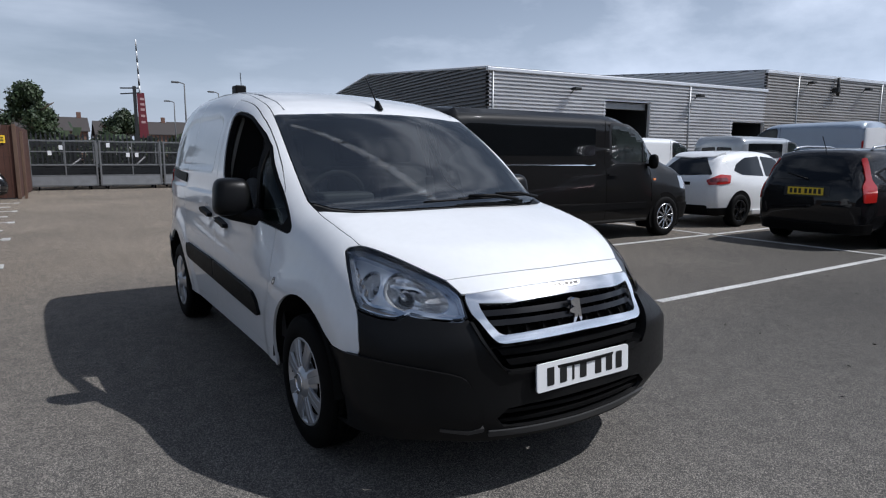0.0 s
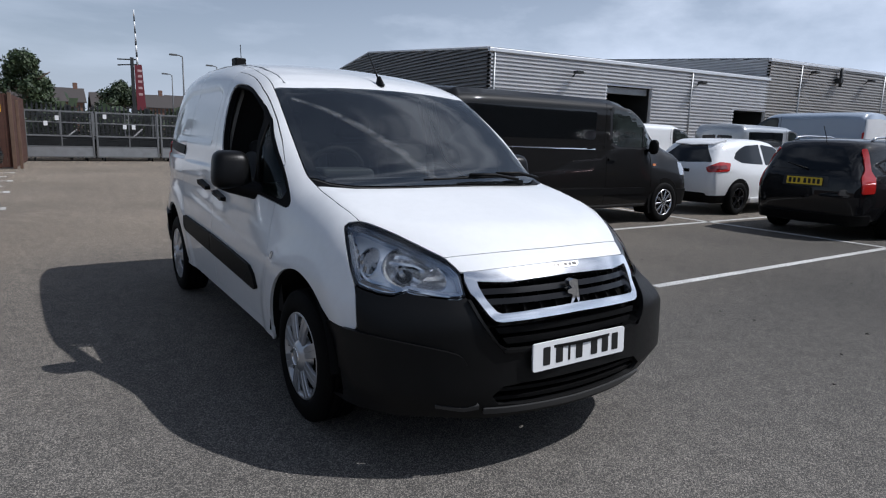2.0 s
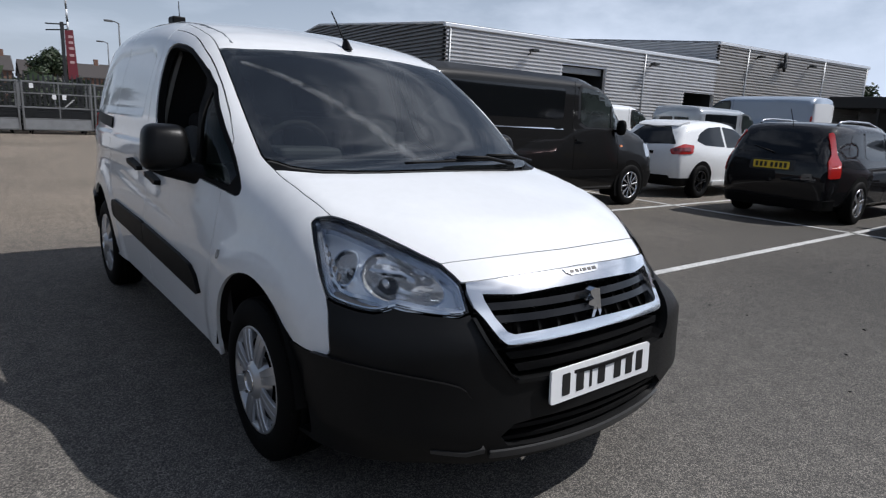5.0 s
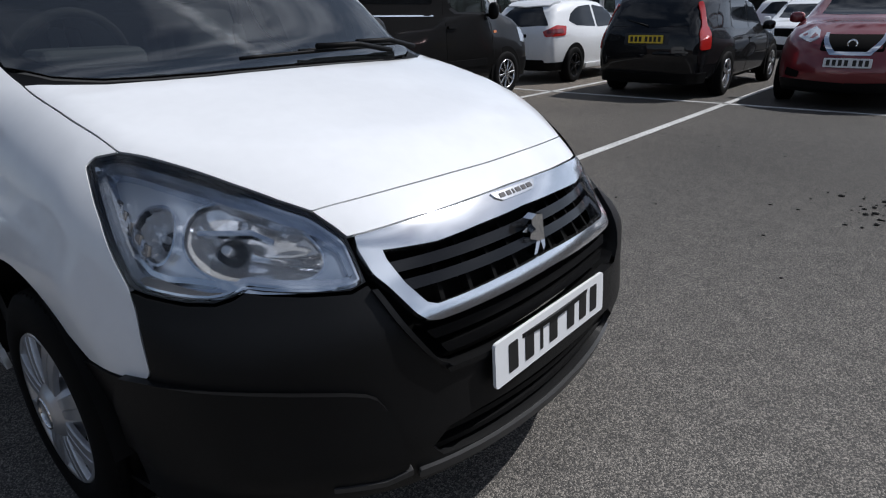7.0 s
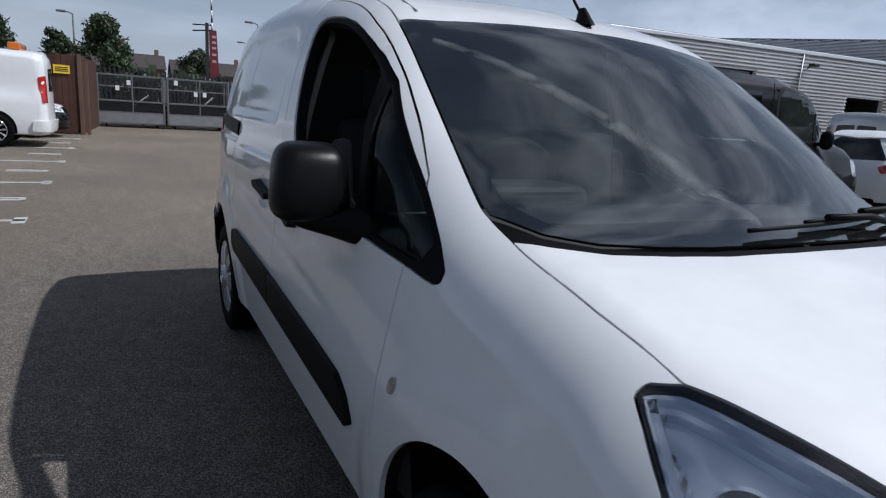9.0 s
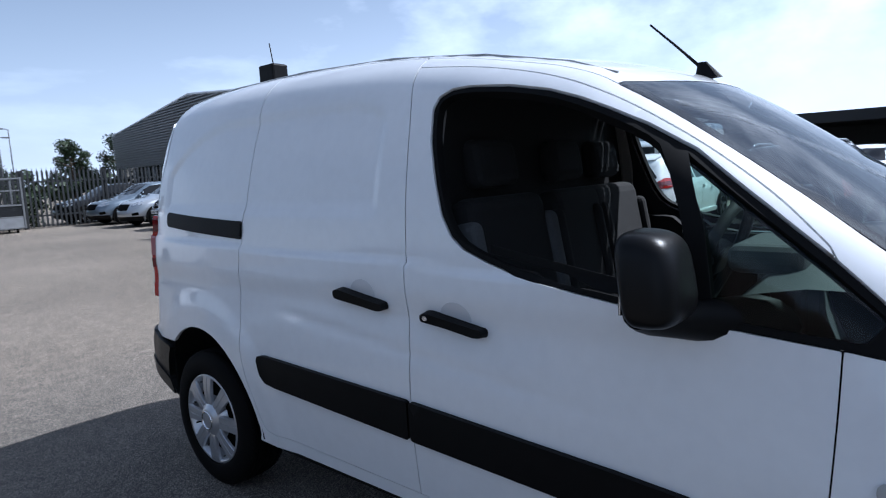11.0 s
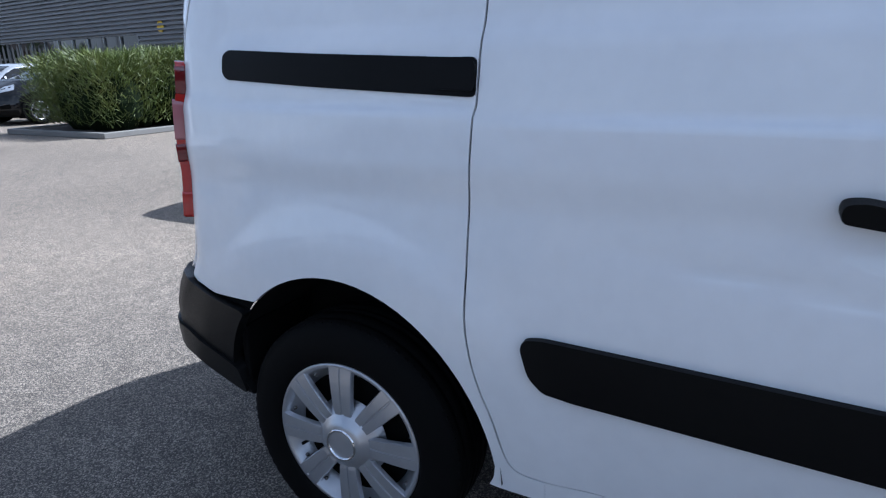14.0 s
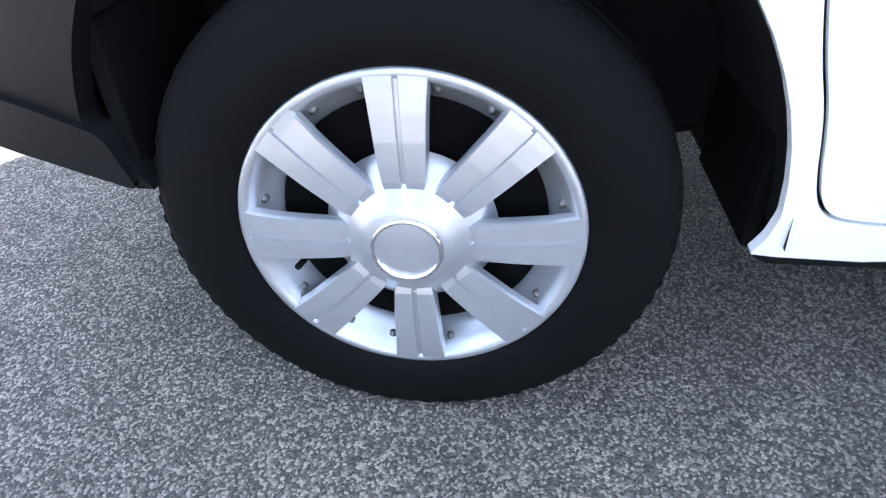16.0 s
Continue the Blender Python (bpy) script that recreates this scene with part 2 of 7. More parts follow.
# near-black: shade of hollows and gaps put into the colour, also black trim
DARK = material("shade_and_trim_black", (.004, .004, .004), rough=.95, spec=.1)
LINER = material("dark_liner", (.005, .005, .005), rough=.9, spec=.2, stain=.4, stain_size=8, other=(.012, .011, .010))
CABIN = material("dark_cabin_trim", (.014, .014, .015), rough=.75, spec=.3, bump=.2, bump_size=500)
PALE_TRIM = material("pale_cabin_trim", (.30, .29, .27), rough=.75, bump=.1, bump_size=300)
SEAT_GREY = material("grey_seat_cloth", (.020, .020, .021), rough=.95, bump=.3, bump_size=700, grain=.3, grain_size=200)
SEAT_PALE = material("pale_seat_cloth", (.11, .115, .12), rough=.95, bump=.3, bump_size=700, grain=.3, grain_size=200)
GLASS = glass("window_glass", (.84, .92, .89), clear=.92, index=1.5)
SCREEN_GLASS = sheen_glass("windscreen_glass", (.6, .68, .68), .62)
GLINT = glint_film("painted_glint_streak")
SEAL = material("matte_black_seal", (.005, .005, .0052), rough=.7, spec=.12)
CORNER_GLASS = glass("green_corner_glass", (.58, .82, .73), clear=.9, index=1.4)
LENS = glass("lamp_glass", (.93, .95, .97), clear=.98)
REFLECTOR = material("lamp_reflector", (.95, .96, .98), rough=.07, metal=.75)
LAMP_HOUSING = material("lamp_housing", (.86, .91, .98), rough=.12, metal=.5)
RED_LENS = material("red_lamp_lens", (.42, .018, .014), rough=.12, coat=1.0)
ORANGE_LENS = material("orange_lamp_lens", (.6, .16, .02), rough=.15, coat=.6)
PLATE_WHITE = material("white_plate", (.78, .79, .80), rough=.35)
PLATE_YELLOW = material("yellow_plate", (.72, .52, .03), rough=.4)
INK = material("black_ink", (.01, .01, .01), rough=.5)
BLACK_PAINT = material("black_car_paint", (.007, .007, .008), rough=.6, spec=.05, coat=.8)
RED_PAINT = material("dark_red_car_paint", (.16, .012, .018), rough=.3, metal=.3, coat=1.0)
SILVER_PAINT = material("silver_car_paint", (.45, .47, .49), rough=.3, metal=.5, coat=1.0)
# white van paint turned blue-grey: the shade on its side put into the colour
SHADED_WHITE = material("shaded_white_van_side", (.30, .36, .45), rough=.35, coat=.6, stain=.1, stain_size=1)
CLADDING = material("ribbed_metal_cladding", (.64, .64, .65), rough=.5, metal=.1, stain=.3, stain_size=.5, grain=.1, grain_size=8)
# darker copy of the cladding: the gable's shade is put into the colour
SHADED_CLADDING = material("shaded_ribbed_cladding", (.17, .175, .185), rough=.5, metal=.2, stain=.25, stain_size=.5)
TALL_CLADDING = material("warm_grey_cladding", (.46, .44, .42), rough=.5, metal=.1, stain=.3, stain_size=.5, grain=.1, grain_size=8)
FLASHING = material("pale_flashing", (.70, .72, .75), rough=.35, metal=.2)
ROOFING = material("grey_roof_sheet", (.28, .29, .31), rough=.6, stain=.3, stain_size=.6)
CAGE_STEEL = material("weathered_steel", (.22, .225, .23), rough=.55, metal=.6, stain=.35, stain_size=4, grain=.2, grain_size=60)
SURROUND = material("bright_grille_surround", (.90, .91, .93), rough=.13, metal=.95)
GALVANISED = material("galvanised_steel", (.34, .35, .36), rough=.5, metal=.7, stain=.35, stain_size=4, grain=.2, grain_size=60)
DARK_STEEL = material("dark_steel", (.03, .032, .034), rough=.6, metal=.4)
FENCE_WOOD = material("brown_fence_wood", (.068, .026, .016), rough=.85, stain=.5, stain_size=3, grain=.5, grain_size=30, per_piece=.25, bump=.3, bump_size=60)
SIGN_YELLOW = material("yellow_sign", (.85, .55, .02), rough=.5)
BANNER_RED = material("red_banner", (.13, .012, .022), rough=.7)
BRICK = material("house_brick", (.17, .095, .07), rough=.9, grain=.4, grain_size=20)
RENDER_WALL = material("pale_render", (.62, .60, .55), rough=.9, stain=.2, stain_size=.6)
TILE = material("dark_roof_tile", (.058, .050, .048), rough=.85, grain=.4, grain_size=6)
LEAF = material("tree_leaves", (.019, .036, .013), rough=.6, per_piece=.2, grain=.7, grain_size=1.4, other=(.045, .066, .02))
HEDGE_LEAF = material("hedge_leaves", (.080, .115, .016), rough=.55, grain=.8, grain_size=3, other=(.15, .17, .035))
BARK = material("bark", (.09, .06, .04), rough=.95, bump=.5, bump_size=30)
YARD_WALL = material("dull_brick_wall", (.13, .10, .085), rough=.9, grain=.4, grain_size=14, stain=.4, stain_size=.6)
KERB = material("kerb_concrete", (.22, .215, .20), rough=.9, grain=.4, grain_size=40, stain=.3, stain_size=2)


def spline(xs, ys):
    """A smooth monotone-friendly cubic through the given knots (finite-difference tangents, limited)."""
    xs, ys = np.array(xs, float), np.array(ys, float)
    h, d = np.diff(xs), np.diff(ys) / np.diff(xs)
    m = np.r_[d[0], (d[:-1] * h[1:] + d[1:] * h[:-1]) / (h[1:] + h[:-1]), d[-1]]
    lim = np.r_[abs(d[0]), np.minimum(abs(d[:-1]), abs(d[1:])), abs(d[-1])] * 3
    m = np.clip(m, -lim, lim)

    def exact(x):
        x = np.clip(np.asarray(x, float), xs[0], xs[-1])
        i = np.clip(np.searchsorted(xs, x) - 1, 0, len(xs) - 2)
        t = (x - xs[i]) / h[i]
        return ((2 * t**3 - 3 * t**2 + 1) * ys[i] + (t**3 - 2 * t**2 + t) * h[i] * m[i]
                + (3 * t**2 - 2 * t**3) * ys[i + 1] + (t**3 - t**2) * h[i] * m[i + 1])
    fine = np.linspace(xs[0], xs[-1], 16000)
    known = exact(fine)
    return lambda x: np.interp(x, fine, known)


def both(a, b, r):
    """The rounded meeting of two insides, with edge radius r."""
    a, b = a + r, b + r
    return np.where((a > 0) & (b > 0), np.hypot(np.maximum(a, 0), np.maximum(b, 0)), np.maximum(a, b)) - r


class Skin:
    """A car's outer skin, as the rounded meeting of sides, top, nose and tail; x across, y from the nose back, z up."""

    def __init__(self, side, top, nose, tail, y_front, y_rear, bulge=(.30, .55), lag=.22, crown=(.05, .09), edge=.12, pull=(.05, .12), tuck=.18, taper=(1.5, 3.5), screen=(1.5, 2.1), press=None, floor=None, swell=0.0):
        self.side, self.top, self.nose, self.tail = side, top, nose, tail
        self.y_front, self.y_rear, self.bulge, self.lag, self.crown = y_front, y_rear, bulge, lag, crown
        self.edge, self.pull, self.tuck, self.taper, self.screen, self.press, self.floor = edge, pull, tuck, taper, screen, press, floor
        self.kept, self.swell = {}, swell

    def inside(self, x, y, z):
        """Below nought inside the body, above it outside."""
        front, back = self.taper
        w = self.side(z) - self.pull[0] * np.maximum(front - y, 0)**2 - self.pull[1] * np.maximum(y - back, 0)**2
        turn = np.clip((front + .05 - y) / .5, 0, 1)
        w = w - self.tuck * np.maximum(z - .7, 0) * turn * turn * (3 - 2 * turn)
        if self.press:
            w = w - self.press(y, z)
        a, b = self.screen
        ye = y - self.lag * x * x * np.clip((b + .2 - y) / .5, 0, 1)
        crown = self.crown[0] + (self.crown[1] - self.crown[0]) * np.clip((y - a) / (b - a), 0, 1)
        top = (z - self.top(ye) + crown * x * x) * np.where(y < a + .25, .85, .98)
        blunt = 1 - self.swell * (1 + 3.7 * np.clip(x / .4, 0, 1)) * np.clip((z - .24) / .1, 0, 1) * np.clip((.69 - z) / .12, 0, 1)
        nose = (self.nose(z) + (self.bulge[0] + self.bulge[1] * x * x) * x * x * blunt - y) * .8
        g = both(both(np.abs(x) - w, top, self.edge), nose, .07)
        g = both(g, y - self.tail(z) + .10 * x * x, .10)
        return g if self.floor is None else both(g, self.floor - z, .05)

    def root(self, p, d, far=1.6):
        lo, hi = np.zeros(len(p)), np.full(len(p), far)
        for _ in range(21):
            mid = (lo + hi) / 2
            out = self.inside(*(p + d * mid[:, None]).T) > 0
            lo, hi = np.where(out, lo, mid), np.where(out, mid, hi)
        return p + d * lo[:, None]

    def normal(self, p, e=3e-3):
        n = np.stack([self.inside(*(p + e * a).T) - self.inside(*(p - e * a).T) for a in np.eye(3)], 1)
        return n / np.linalg.norm(n, axis=1, keepdims=True)

    def wrap(self, q):
        """Places at s metres round the body, seen from above, and height z. s = 0 is the nose, s < 0 the driver's side."""
        s, z = np.asarray(q, float).T
        r = np.pi / 2
        bend, back = np.clip(s, -r, r), np.clip(np.abs(s) - r, 0, None)
        tail = np.clip(back - (self.y_rear - self.y_front), 0, r)
        d = np.stack([np.sin(bend) * np.cos(tail), np.where(tail > 0, np.sin(tail), -np.cos(bend)), 0 * z], 1)
        return self.root(np.stack([0 * s, self.y_front + np.minimum(back, self.y_rear - self.y_front), z], 1), d)

    def back(self, q):
        """Places on the tail: across by angle from its middle, and height."""
        a, z = np.asarray(q, float).T
        return self.root(np.stack([0 * a, 0 * a + self.y_rear, z], 1), np.stack([np.sin(a), np.cos(a), 0 * z], 1))

    def hull(self, z0=.58, rings=46, sides=40):
        """The whole skin as one closed grid, drawn out from a spine along the middle."""
        y0, y1 = self.y_front, self.y_rear
        n = rings // 3
        lat = [(y0, a) for a in np.linspace(-np.pi / 2, 0, n)[:-1]] + [(y, 0) for y in np.linspace(y0, y1, rings - 2 * n)] + [(y1, a) for a in np.linspace(0, np.pi / 2, n)[1:]]
        p, d = [], []
        for y, a in lat:
            for t in np.linspace(0, 2 * np.pi, sides, endpoint=False):
                p.append((0, y, z0))
                d.append((math.cos(a) * math.cos(t), math.sin(a), math.cos(a) * math.sin(t)))
        v = self.root(np.array(p), np.array(d), 3.2)
        faces = [(i * sides + j, i * sides + (j + 1) % sides, (i + 1) * sides + (j + 1) % sides, (i + 1) * sides + j) for i in range(len(lat) - 1) for j in range(sides)]
        return to_mesh("body", v, [f[::-1] for f in faces], self.normal(v))

    def over(self, q):
        x, y = np.asarray(q, float).T
        return self.root(np.stack([x, y, 0 * x + .6], 1), np.stack([0 * x, 0 * x, 0 * x + 1], 1), 1.6)

    def at(self, *ps):
        """Side points given as (y, z), as wrap points on the driver's side."""
        return [(-(np.pi / 2 + y - self.y_front), z) for y, z in ps]


def even(loop, step, closed=True):
    """A line of 2D points with its edges cut to about step."""
    loop = [np.array(p, float) for p in loop]
    out = []
    for a, b in zip(loop, loop[1:] + loop[:1] if closed else loop[1:]):
        n = max(1, round(float(np.linalg.norm(b - a)) / step))
        out += [a + (b - a) * k / n for k in range(n)]
    return out if closed else out + [loop[-1]]


def tidy(loop, least=.004):
    """A closed line without points that lie on one another."""
    out = []
    for p in loop:
        if not out or math.dist(p, out[-1]) > least:
            out.append(tuple(p))
    return out[:-1] if math.dist(out[0], out[-1]) < least else out


def soft(loop, rounds=2, closed=True):
    """Corners cut, so that a coarse line turns smooth."""
    p = np.array(loop, float)
    for _ in range(rounds):
        if closed:
            n = np.roll(p, -1, 0)
            p = np.stack([.75 * p + .25 * n, .25 * p + .75 * n], 1).reshape(-1, 2)
        else:
            a, n = p[:-1], p[1:]
            p = np.concatenate([p[:1], np.stack([.75 * a + .25 * n, .25 * a + .75 * n], 1).reshape(-1, 2)[1:-1], p[-1:]])
    return [tuple(v) for v in p]


def fillet(loop, r, n=5):
    """Each corner of a closed line replaced by an arc-like bend of about radius r."""
    p = np.array(loop, float)
    out = []
    for a, b, c in zip(np.roll(p, 1, 0), p, np.roll(p, -1, 0)):
        u, v = a - b, c - b
        lu, lv = np.linalg.norm(u), np.linalg.norm(v)
        k = min(r, lu * .45, lv * .45)
        s, e = b + u / lu * k, b + v / lv * k
        out += [tuple((1 - t)**2 * s + 2 * t * (1 - t) * b + t * t * e) for t in np.linspace(0, 1, n)]
    return out


def shrink(loop, d):
    """A closed line moved inwards by d (outwards below nought)."""
    p = np.array(loop, float)
    q = np.roll(p, -1, 0)
    if np.sum(p[:, 0] * q[:, 1] - q[:, 0] * p[:, 1]) < 0:
        d = -d
    e = q - p
    n = np.stack([-e[:, 1], e[:, 0]], 1) / np.maximum(np.linalg.norm(e, axis=1, keepdims=True), 1e-9)
    m = n + np.roll(n, 1, 0)
    m /= np.maximum(np.sum(m * n, 1, keepdims=True), .5)
    return [tuple(v) for v in p + d * m]


def within(pts, loop):
    x, y = np.asarray(pts, float).T
    hit = np.zeros(len(x), bool)
    p = np.array(loop, float)
    for (ax, ay), (bx, by) in zip(p, np.roll(p, -1, 0)):
        cross = (ay > y) != (by > y)
        hit ^= cross & (x < (bx - ax) * (y - ay) / (by - ay + 1e-15) + ax)
    return hit


def fill(outline, holes, step):
    """A flat sheet of triangles inside an outline, less its holes: points, triangles, and the border loops."""
    loops = [even(outline, step)] + [even(h, step) for h in holes]
    pts, edges, start = [], [], 0
    for loop in loops:
        n = len(loop)
        pts += [Vector(p) for p in loop]
        edges += [(start + k, start + (k + 1) % n) for k in range(n)]
        start += n
    border = np.array([tuple(p) for p in pts])
    lo, hi = np.array(outline).min(0), np.array(outline).max(0)
    gx, gy = np.meshgrid(np.arange(lo[0] + step / 2, hi[0], step), np.arange(lo[1] + step / 2, hi[1], step * .87))
    gx = gx + (np.arange(gx.shape[0])[:, None] % 2) * step / 2
    grid = np.stack([gx.ravel(), gy.ravel()], 1)
    if len(grid):
        keep = within(grid, outline)
        for h in holes:
            keep &= ~within(grid, h)
        grid = grid[keep]
    if len(grid):
        far = np.min(np.sum((border[None] - grid[:, None])**2, 2), 1) > (step * .5)**2
        pts += [Vector(g) for g in grid[far]]
    out, _, tris, *_ = delaunay_2d_cdt(pts, edges, [], 0, 1e-7)
    out = np.array([tuple(v) for v in out])
    tris = [t for t in tris if len(t) == 3]
    mid = out[np.array(tris)].mean(1)
    keep = within(mid, outline)
    for h in holes:
        keep &= ~within(mid, h)
    tris = [t for t, k in zip(tris, keep) if k]
    return out, tris


def to_mesh(name, verts, faces, normals=None, smooth=True):
    me = bpy.data.meshes.new(name)
    me.from_pydata([tuple(v) for v in verts], [], [tuple(int(i) for i in f) for f in faces])
    me.update()
    if smooth:
        me.polygons.foreach_set("use_smooth", [True] * len(me.polygons))
    if normals is not None:
        me.normals_split_custom_set_from_vertices([tuple(n) for n in normals])
    return me


def sheet(place, normal, outline, holes=(), off=0.0, thick=.012, step=.05):
    """A curved panel over a 2D outline, with a rolled edge turned inwards, so that it has depth: places, faces and normals."""
    flat, tris = fill(outline, holes, step)
    p = place(flat)
    n = normal(p)
    v = p + n * off
    edge = {}
    for t in tris:
        for a, b in zip(t, t[1:] + t[:1]):
            if (b, a) in edge:
                del edge[(b, a)]
            else:
                edge[(a, b)] = 1
    a, b, c = (p[[t[k] for t in tris]] for k in range(3))
    turned = np.sum(np.cross(b - a, c - a) * n[[t[0] for t in tris]], 1) < 0
    faces = [t[::-1] if w else t for t, w in zip(tris, turned)]
    verts, norms = list(v), list(n)
    if thick:
        rim = {}
        back = sum(turned) > len(tris) / 2
        for a, b in edge:
            for k in (a, b):
                if k not in rim:
                    rim[k] = (len(verts), len(verts) + 1)
                    verts += [v[k], v[k] - n[k] * thick]
                    norms += [np.zeros(3), np.zeros(3)]
            if back:
                a, b = b, a
            faces.append((rim[b][0], rim[a][0], rim[a][1], rim[b][1]))
    return np.array(verts), faces, np.array(norms)


def sheet_mesh(name, made, flip=False):
    verts, faces, norms = made
    if flip:
        verts, norms = verts * (-1, 1, 1), norms * (-1, 1, 1)
        faces = [f[::-1] for f in faces]
    return to_mesh(name, verts, faces, norms)


# ---- building blocks ----
def part(name, me, mat, parent=None, label="", m=None):
    """Links a mesh as one part under a thing, or as a thing of its own."""
    if isinstance(me, bmesh.types.BMesh):
        bm, me = me, bpy.data.meshes.new(name)
        bm.to_mesh(me)
        bm.free()
    me.name = name
    if mat and not me.materials:
        me.materials.append(mat)
    ob = new(name, me)
    if parent:
        ob.parent = parent
    if m is not None:
        ob.matrix_basis = m
    return tagged(ob, label) if label else ob


def thing(name, label, category, m=None, group="", kind=""):
    ob = new(name)
    if m is not None:
        ob.matrix_basis = m
    return tagged(ob, label, category, group, kind)


def box(x0, y0, z0, x1, y1, z1, bevel=0.0, seg=2, bm=None):
    own = bmesh.new()
    bmesh.ops.create_cube(own, size=1.0)
    for v in own.verts:
        v.co = ((x0 + x1) / 2 + v.co.x * (x1 - x0), (y0 + y1) / 2 + v.co.y * (y1 - y0), (z0 + z1) / 2 + v.co.z * (z1 - z0))
    if bevel:
        bmesh.ops.bevel(own, geom=own.edges[:], offset=bevel, segments=seg, affect="EDGES", profile=.5)
    return own if bm is None else joined(bm, own)


def joined(bm, extra):
    me = bpy.data.meshes.new("joined")
    extra.to_mesh(me)
    extra.free()
    bm.from_mesh(me)
    bpy.data.meshes.remove(me)
    return bm


def rod(points, r, sides=8, caps=True, bm=None, taper=1.0):
    """A round bar along points."""
    bm = bm or bmesh.new()
    pts = [Vector(p) for p in points]
    rings, up = [], None
    for k, p in enumerate(pts):
        d = (pts[min(k + 1, len(pts) - 1)] - pts[max(k - 1, 0)]).normalized()
        side = d.orthogonal().normalized() if up is None else (up - up.dot(d) * d).normalized()
        up = side
        other = d.cross(side)
        rr = r * (1 + (taper - 1) * k / max(1, len(pts) - 1))
        rings.append([bm.verts.new(p + rr * (math.cos(a) * side + math.sin(a) * other)) for a in np.linspace(0, 2 * np.pi, sides, endpoint=False)])
    for a, b in zip(rings, rings[1:]):
        for k in range(sides):
            f = bm.faces.new((a[k], a[(k + 1) % sides], b[(k + 1) % sides], b[k]))
            f.smooth = True
    if caps:
        bm.faces.new(rings[0][::-1])
        bm.faces.new(rings[-1])
    return bm


def lathe(profile, sides=32, axis="x", bm=None, smooth=True):
    """A turned body: profile of (along, radius) about the x axis."""
    bm = bm or bmesh.new()
    rings = []
    for a, r in profile:
        rings.append([bm.verts.new((a, r * math.cos(t), r * math.sin(t))) for t in np.linspace(0, 2 * np.pi, sides, endpoint=False)])
    for a, b in zip(rings, rings[1:]):
        for k in range(sides):
            f = bm.faces.new((a[k], b[k], b[(k + 1) % sides], a[(k + 1) % sides]))
            f.smooth = smooth
    return bm


def slab(loop, z0, z1, to=None, bm=None):
    """A plate: a closed 2D line drawn out from z0 to z1; to turns (x, y, z) into the place."""
    bm = bm or bmesh.new()
    to = to or (lambda x, y, z: (x, y, z))
    a = [bm.verts.new(to(x, y, z0)) for x, y in loop]
    b = [bm.verts.new(to(x, y, z1)) for x, y in loop]
    bm.faces.new(a[::-1])
    bm.faces.new(b)
    for k in range(len(loop)):
        j = (k + 1) % len(loop)
        bm.faces.new((a[k], a[j], b[j], b[k]))
    bmesh.ops.recalc_face_normals(bm, faces=bm.faces[:])
    return bm


# ---- ground ----
def make_ground():
    bm = bmesh.new()
    xs = [-600, -120, -40, -12, 0, 12, 30, 60, 120, 600]
    vs = [[bm.verts.new((x, y, 0)) for y in xs] for x in xs]
    for i in range(len(xs) - 1):
        for j in range(len(xs) - 1):
            bm.faces.new((vs[i][j], vs[i + 1][j], vs[i + 1][j + 1], vs[i][j + 1]))
    tagged(part("ground", bm, ASPHALT), "old grey tarmac of a car sales yard with pale stone chips", "ground", kind="structure")


def line(x0, y0, x1, y1, w=.09):
    d = Vector((x1 - x0, y1 - y0)).normalized()
    n = Vector((-d.y, d.x)) * w / 2
    loop = [(x0 + n.x, y0 + n.y), (x0 - n.x, y0 - n.y), (x1 - n.x, y1 - n.y), (x1 + n.x, y1 + n.y)]
    ob = part("bay_line", slab(loop, .0005, .004), LINE)
    return tagged(ob, "worn white painted parking bay line on tarmac", "bay line", kind="structure")


make_ground()
# unseen plain walls added to close the yard behind and darken reflections
for name, x0, y0, x1, y1, high in (("reflection_wall_south", -20, -18.3, 60, -18, 4.6), ("reflection_wall_west", -20.3, -18, -20, 14, 3.2)):
    tagged(part(name, box(x0, y0, 0, x1, y1, high), YARD_WALL), "plain unseen wall added behind the view to darken reflections", "wall", kind="structure")
# bays on the passenger's side: one long line, and dividers across it
line(7.97, -6, 7.97, 12.9)
for k in range(-3, 2):
    line(2.95, 1.88 + 2.75 * k, 12.8, 1.88 + 2.75 * k)
# bays on the driver's side: dividers with a short foot at their ends
for k in range(0, 5):
    y = 7.15 + 2.78 * k
    line(-7.2, y, -2.2, y)
    line(-2.245, y - .16, -2.245, y + .16, .11)


# ---- the white panel van ----
side_w = spline((.15, .30, .45, .58, .68, .80, .95, 1.10, 1.25, 1.45, 1.65, 1.90),
                (.835, .853, .873, .885, .887, .879, .863, .848, .826, .775, .700, .585))
top_z = spline((-.3, -.05, .06, .16, .30, .53, .80, .98, 1.06, 1.30, 1.717, 1.80, 1.92, 2.15, 2.5, 2.9, 3.3, 3.7, 4.05, 4.4),
               (.71, .755, .80, .86, .918, .987, 1.057, 1.097, 1.13, 1.29, 1.568, 1.61, 1.65, 1.70, 1.755, 1.79, 1.80, 1.795, 1.775, 1.74))
nose_y = spline((.12, .18, .24, .32, .45, .55, .63, .70, .76, .80, .85, .95, 1.1),
                (.16, .07, .035, .02, .025, .03, .04, .078, .12, .15, .20, .32, .6))
tail_y = spline((.15, .30, .40, .55, .64, .70, 1.0, 1.3, 1.6, 1.85), (4.30, 4.34, 4.36, 4.35, 4.30, 4.25, 4.25, 4.26, 4.26, 4.23))


def step(a, b, v):
    t = np.clip((v - a) / (b - a), 0, 1)
    return t * t * (3 - 2 * t)


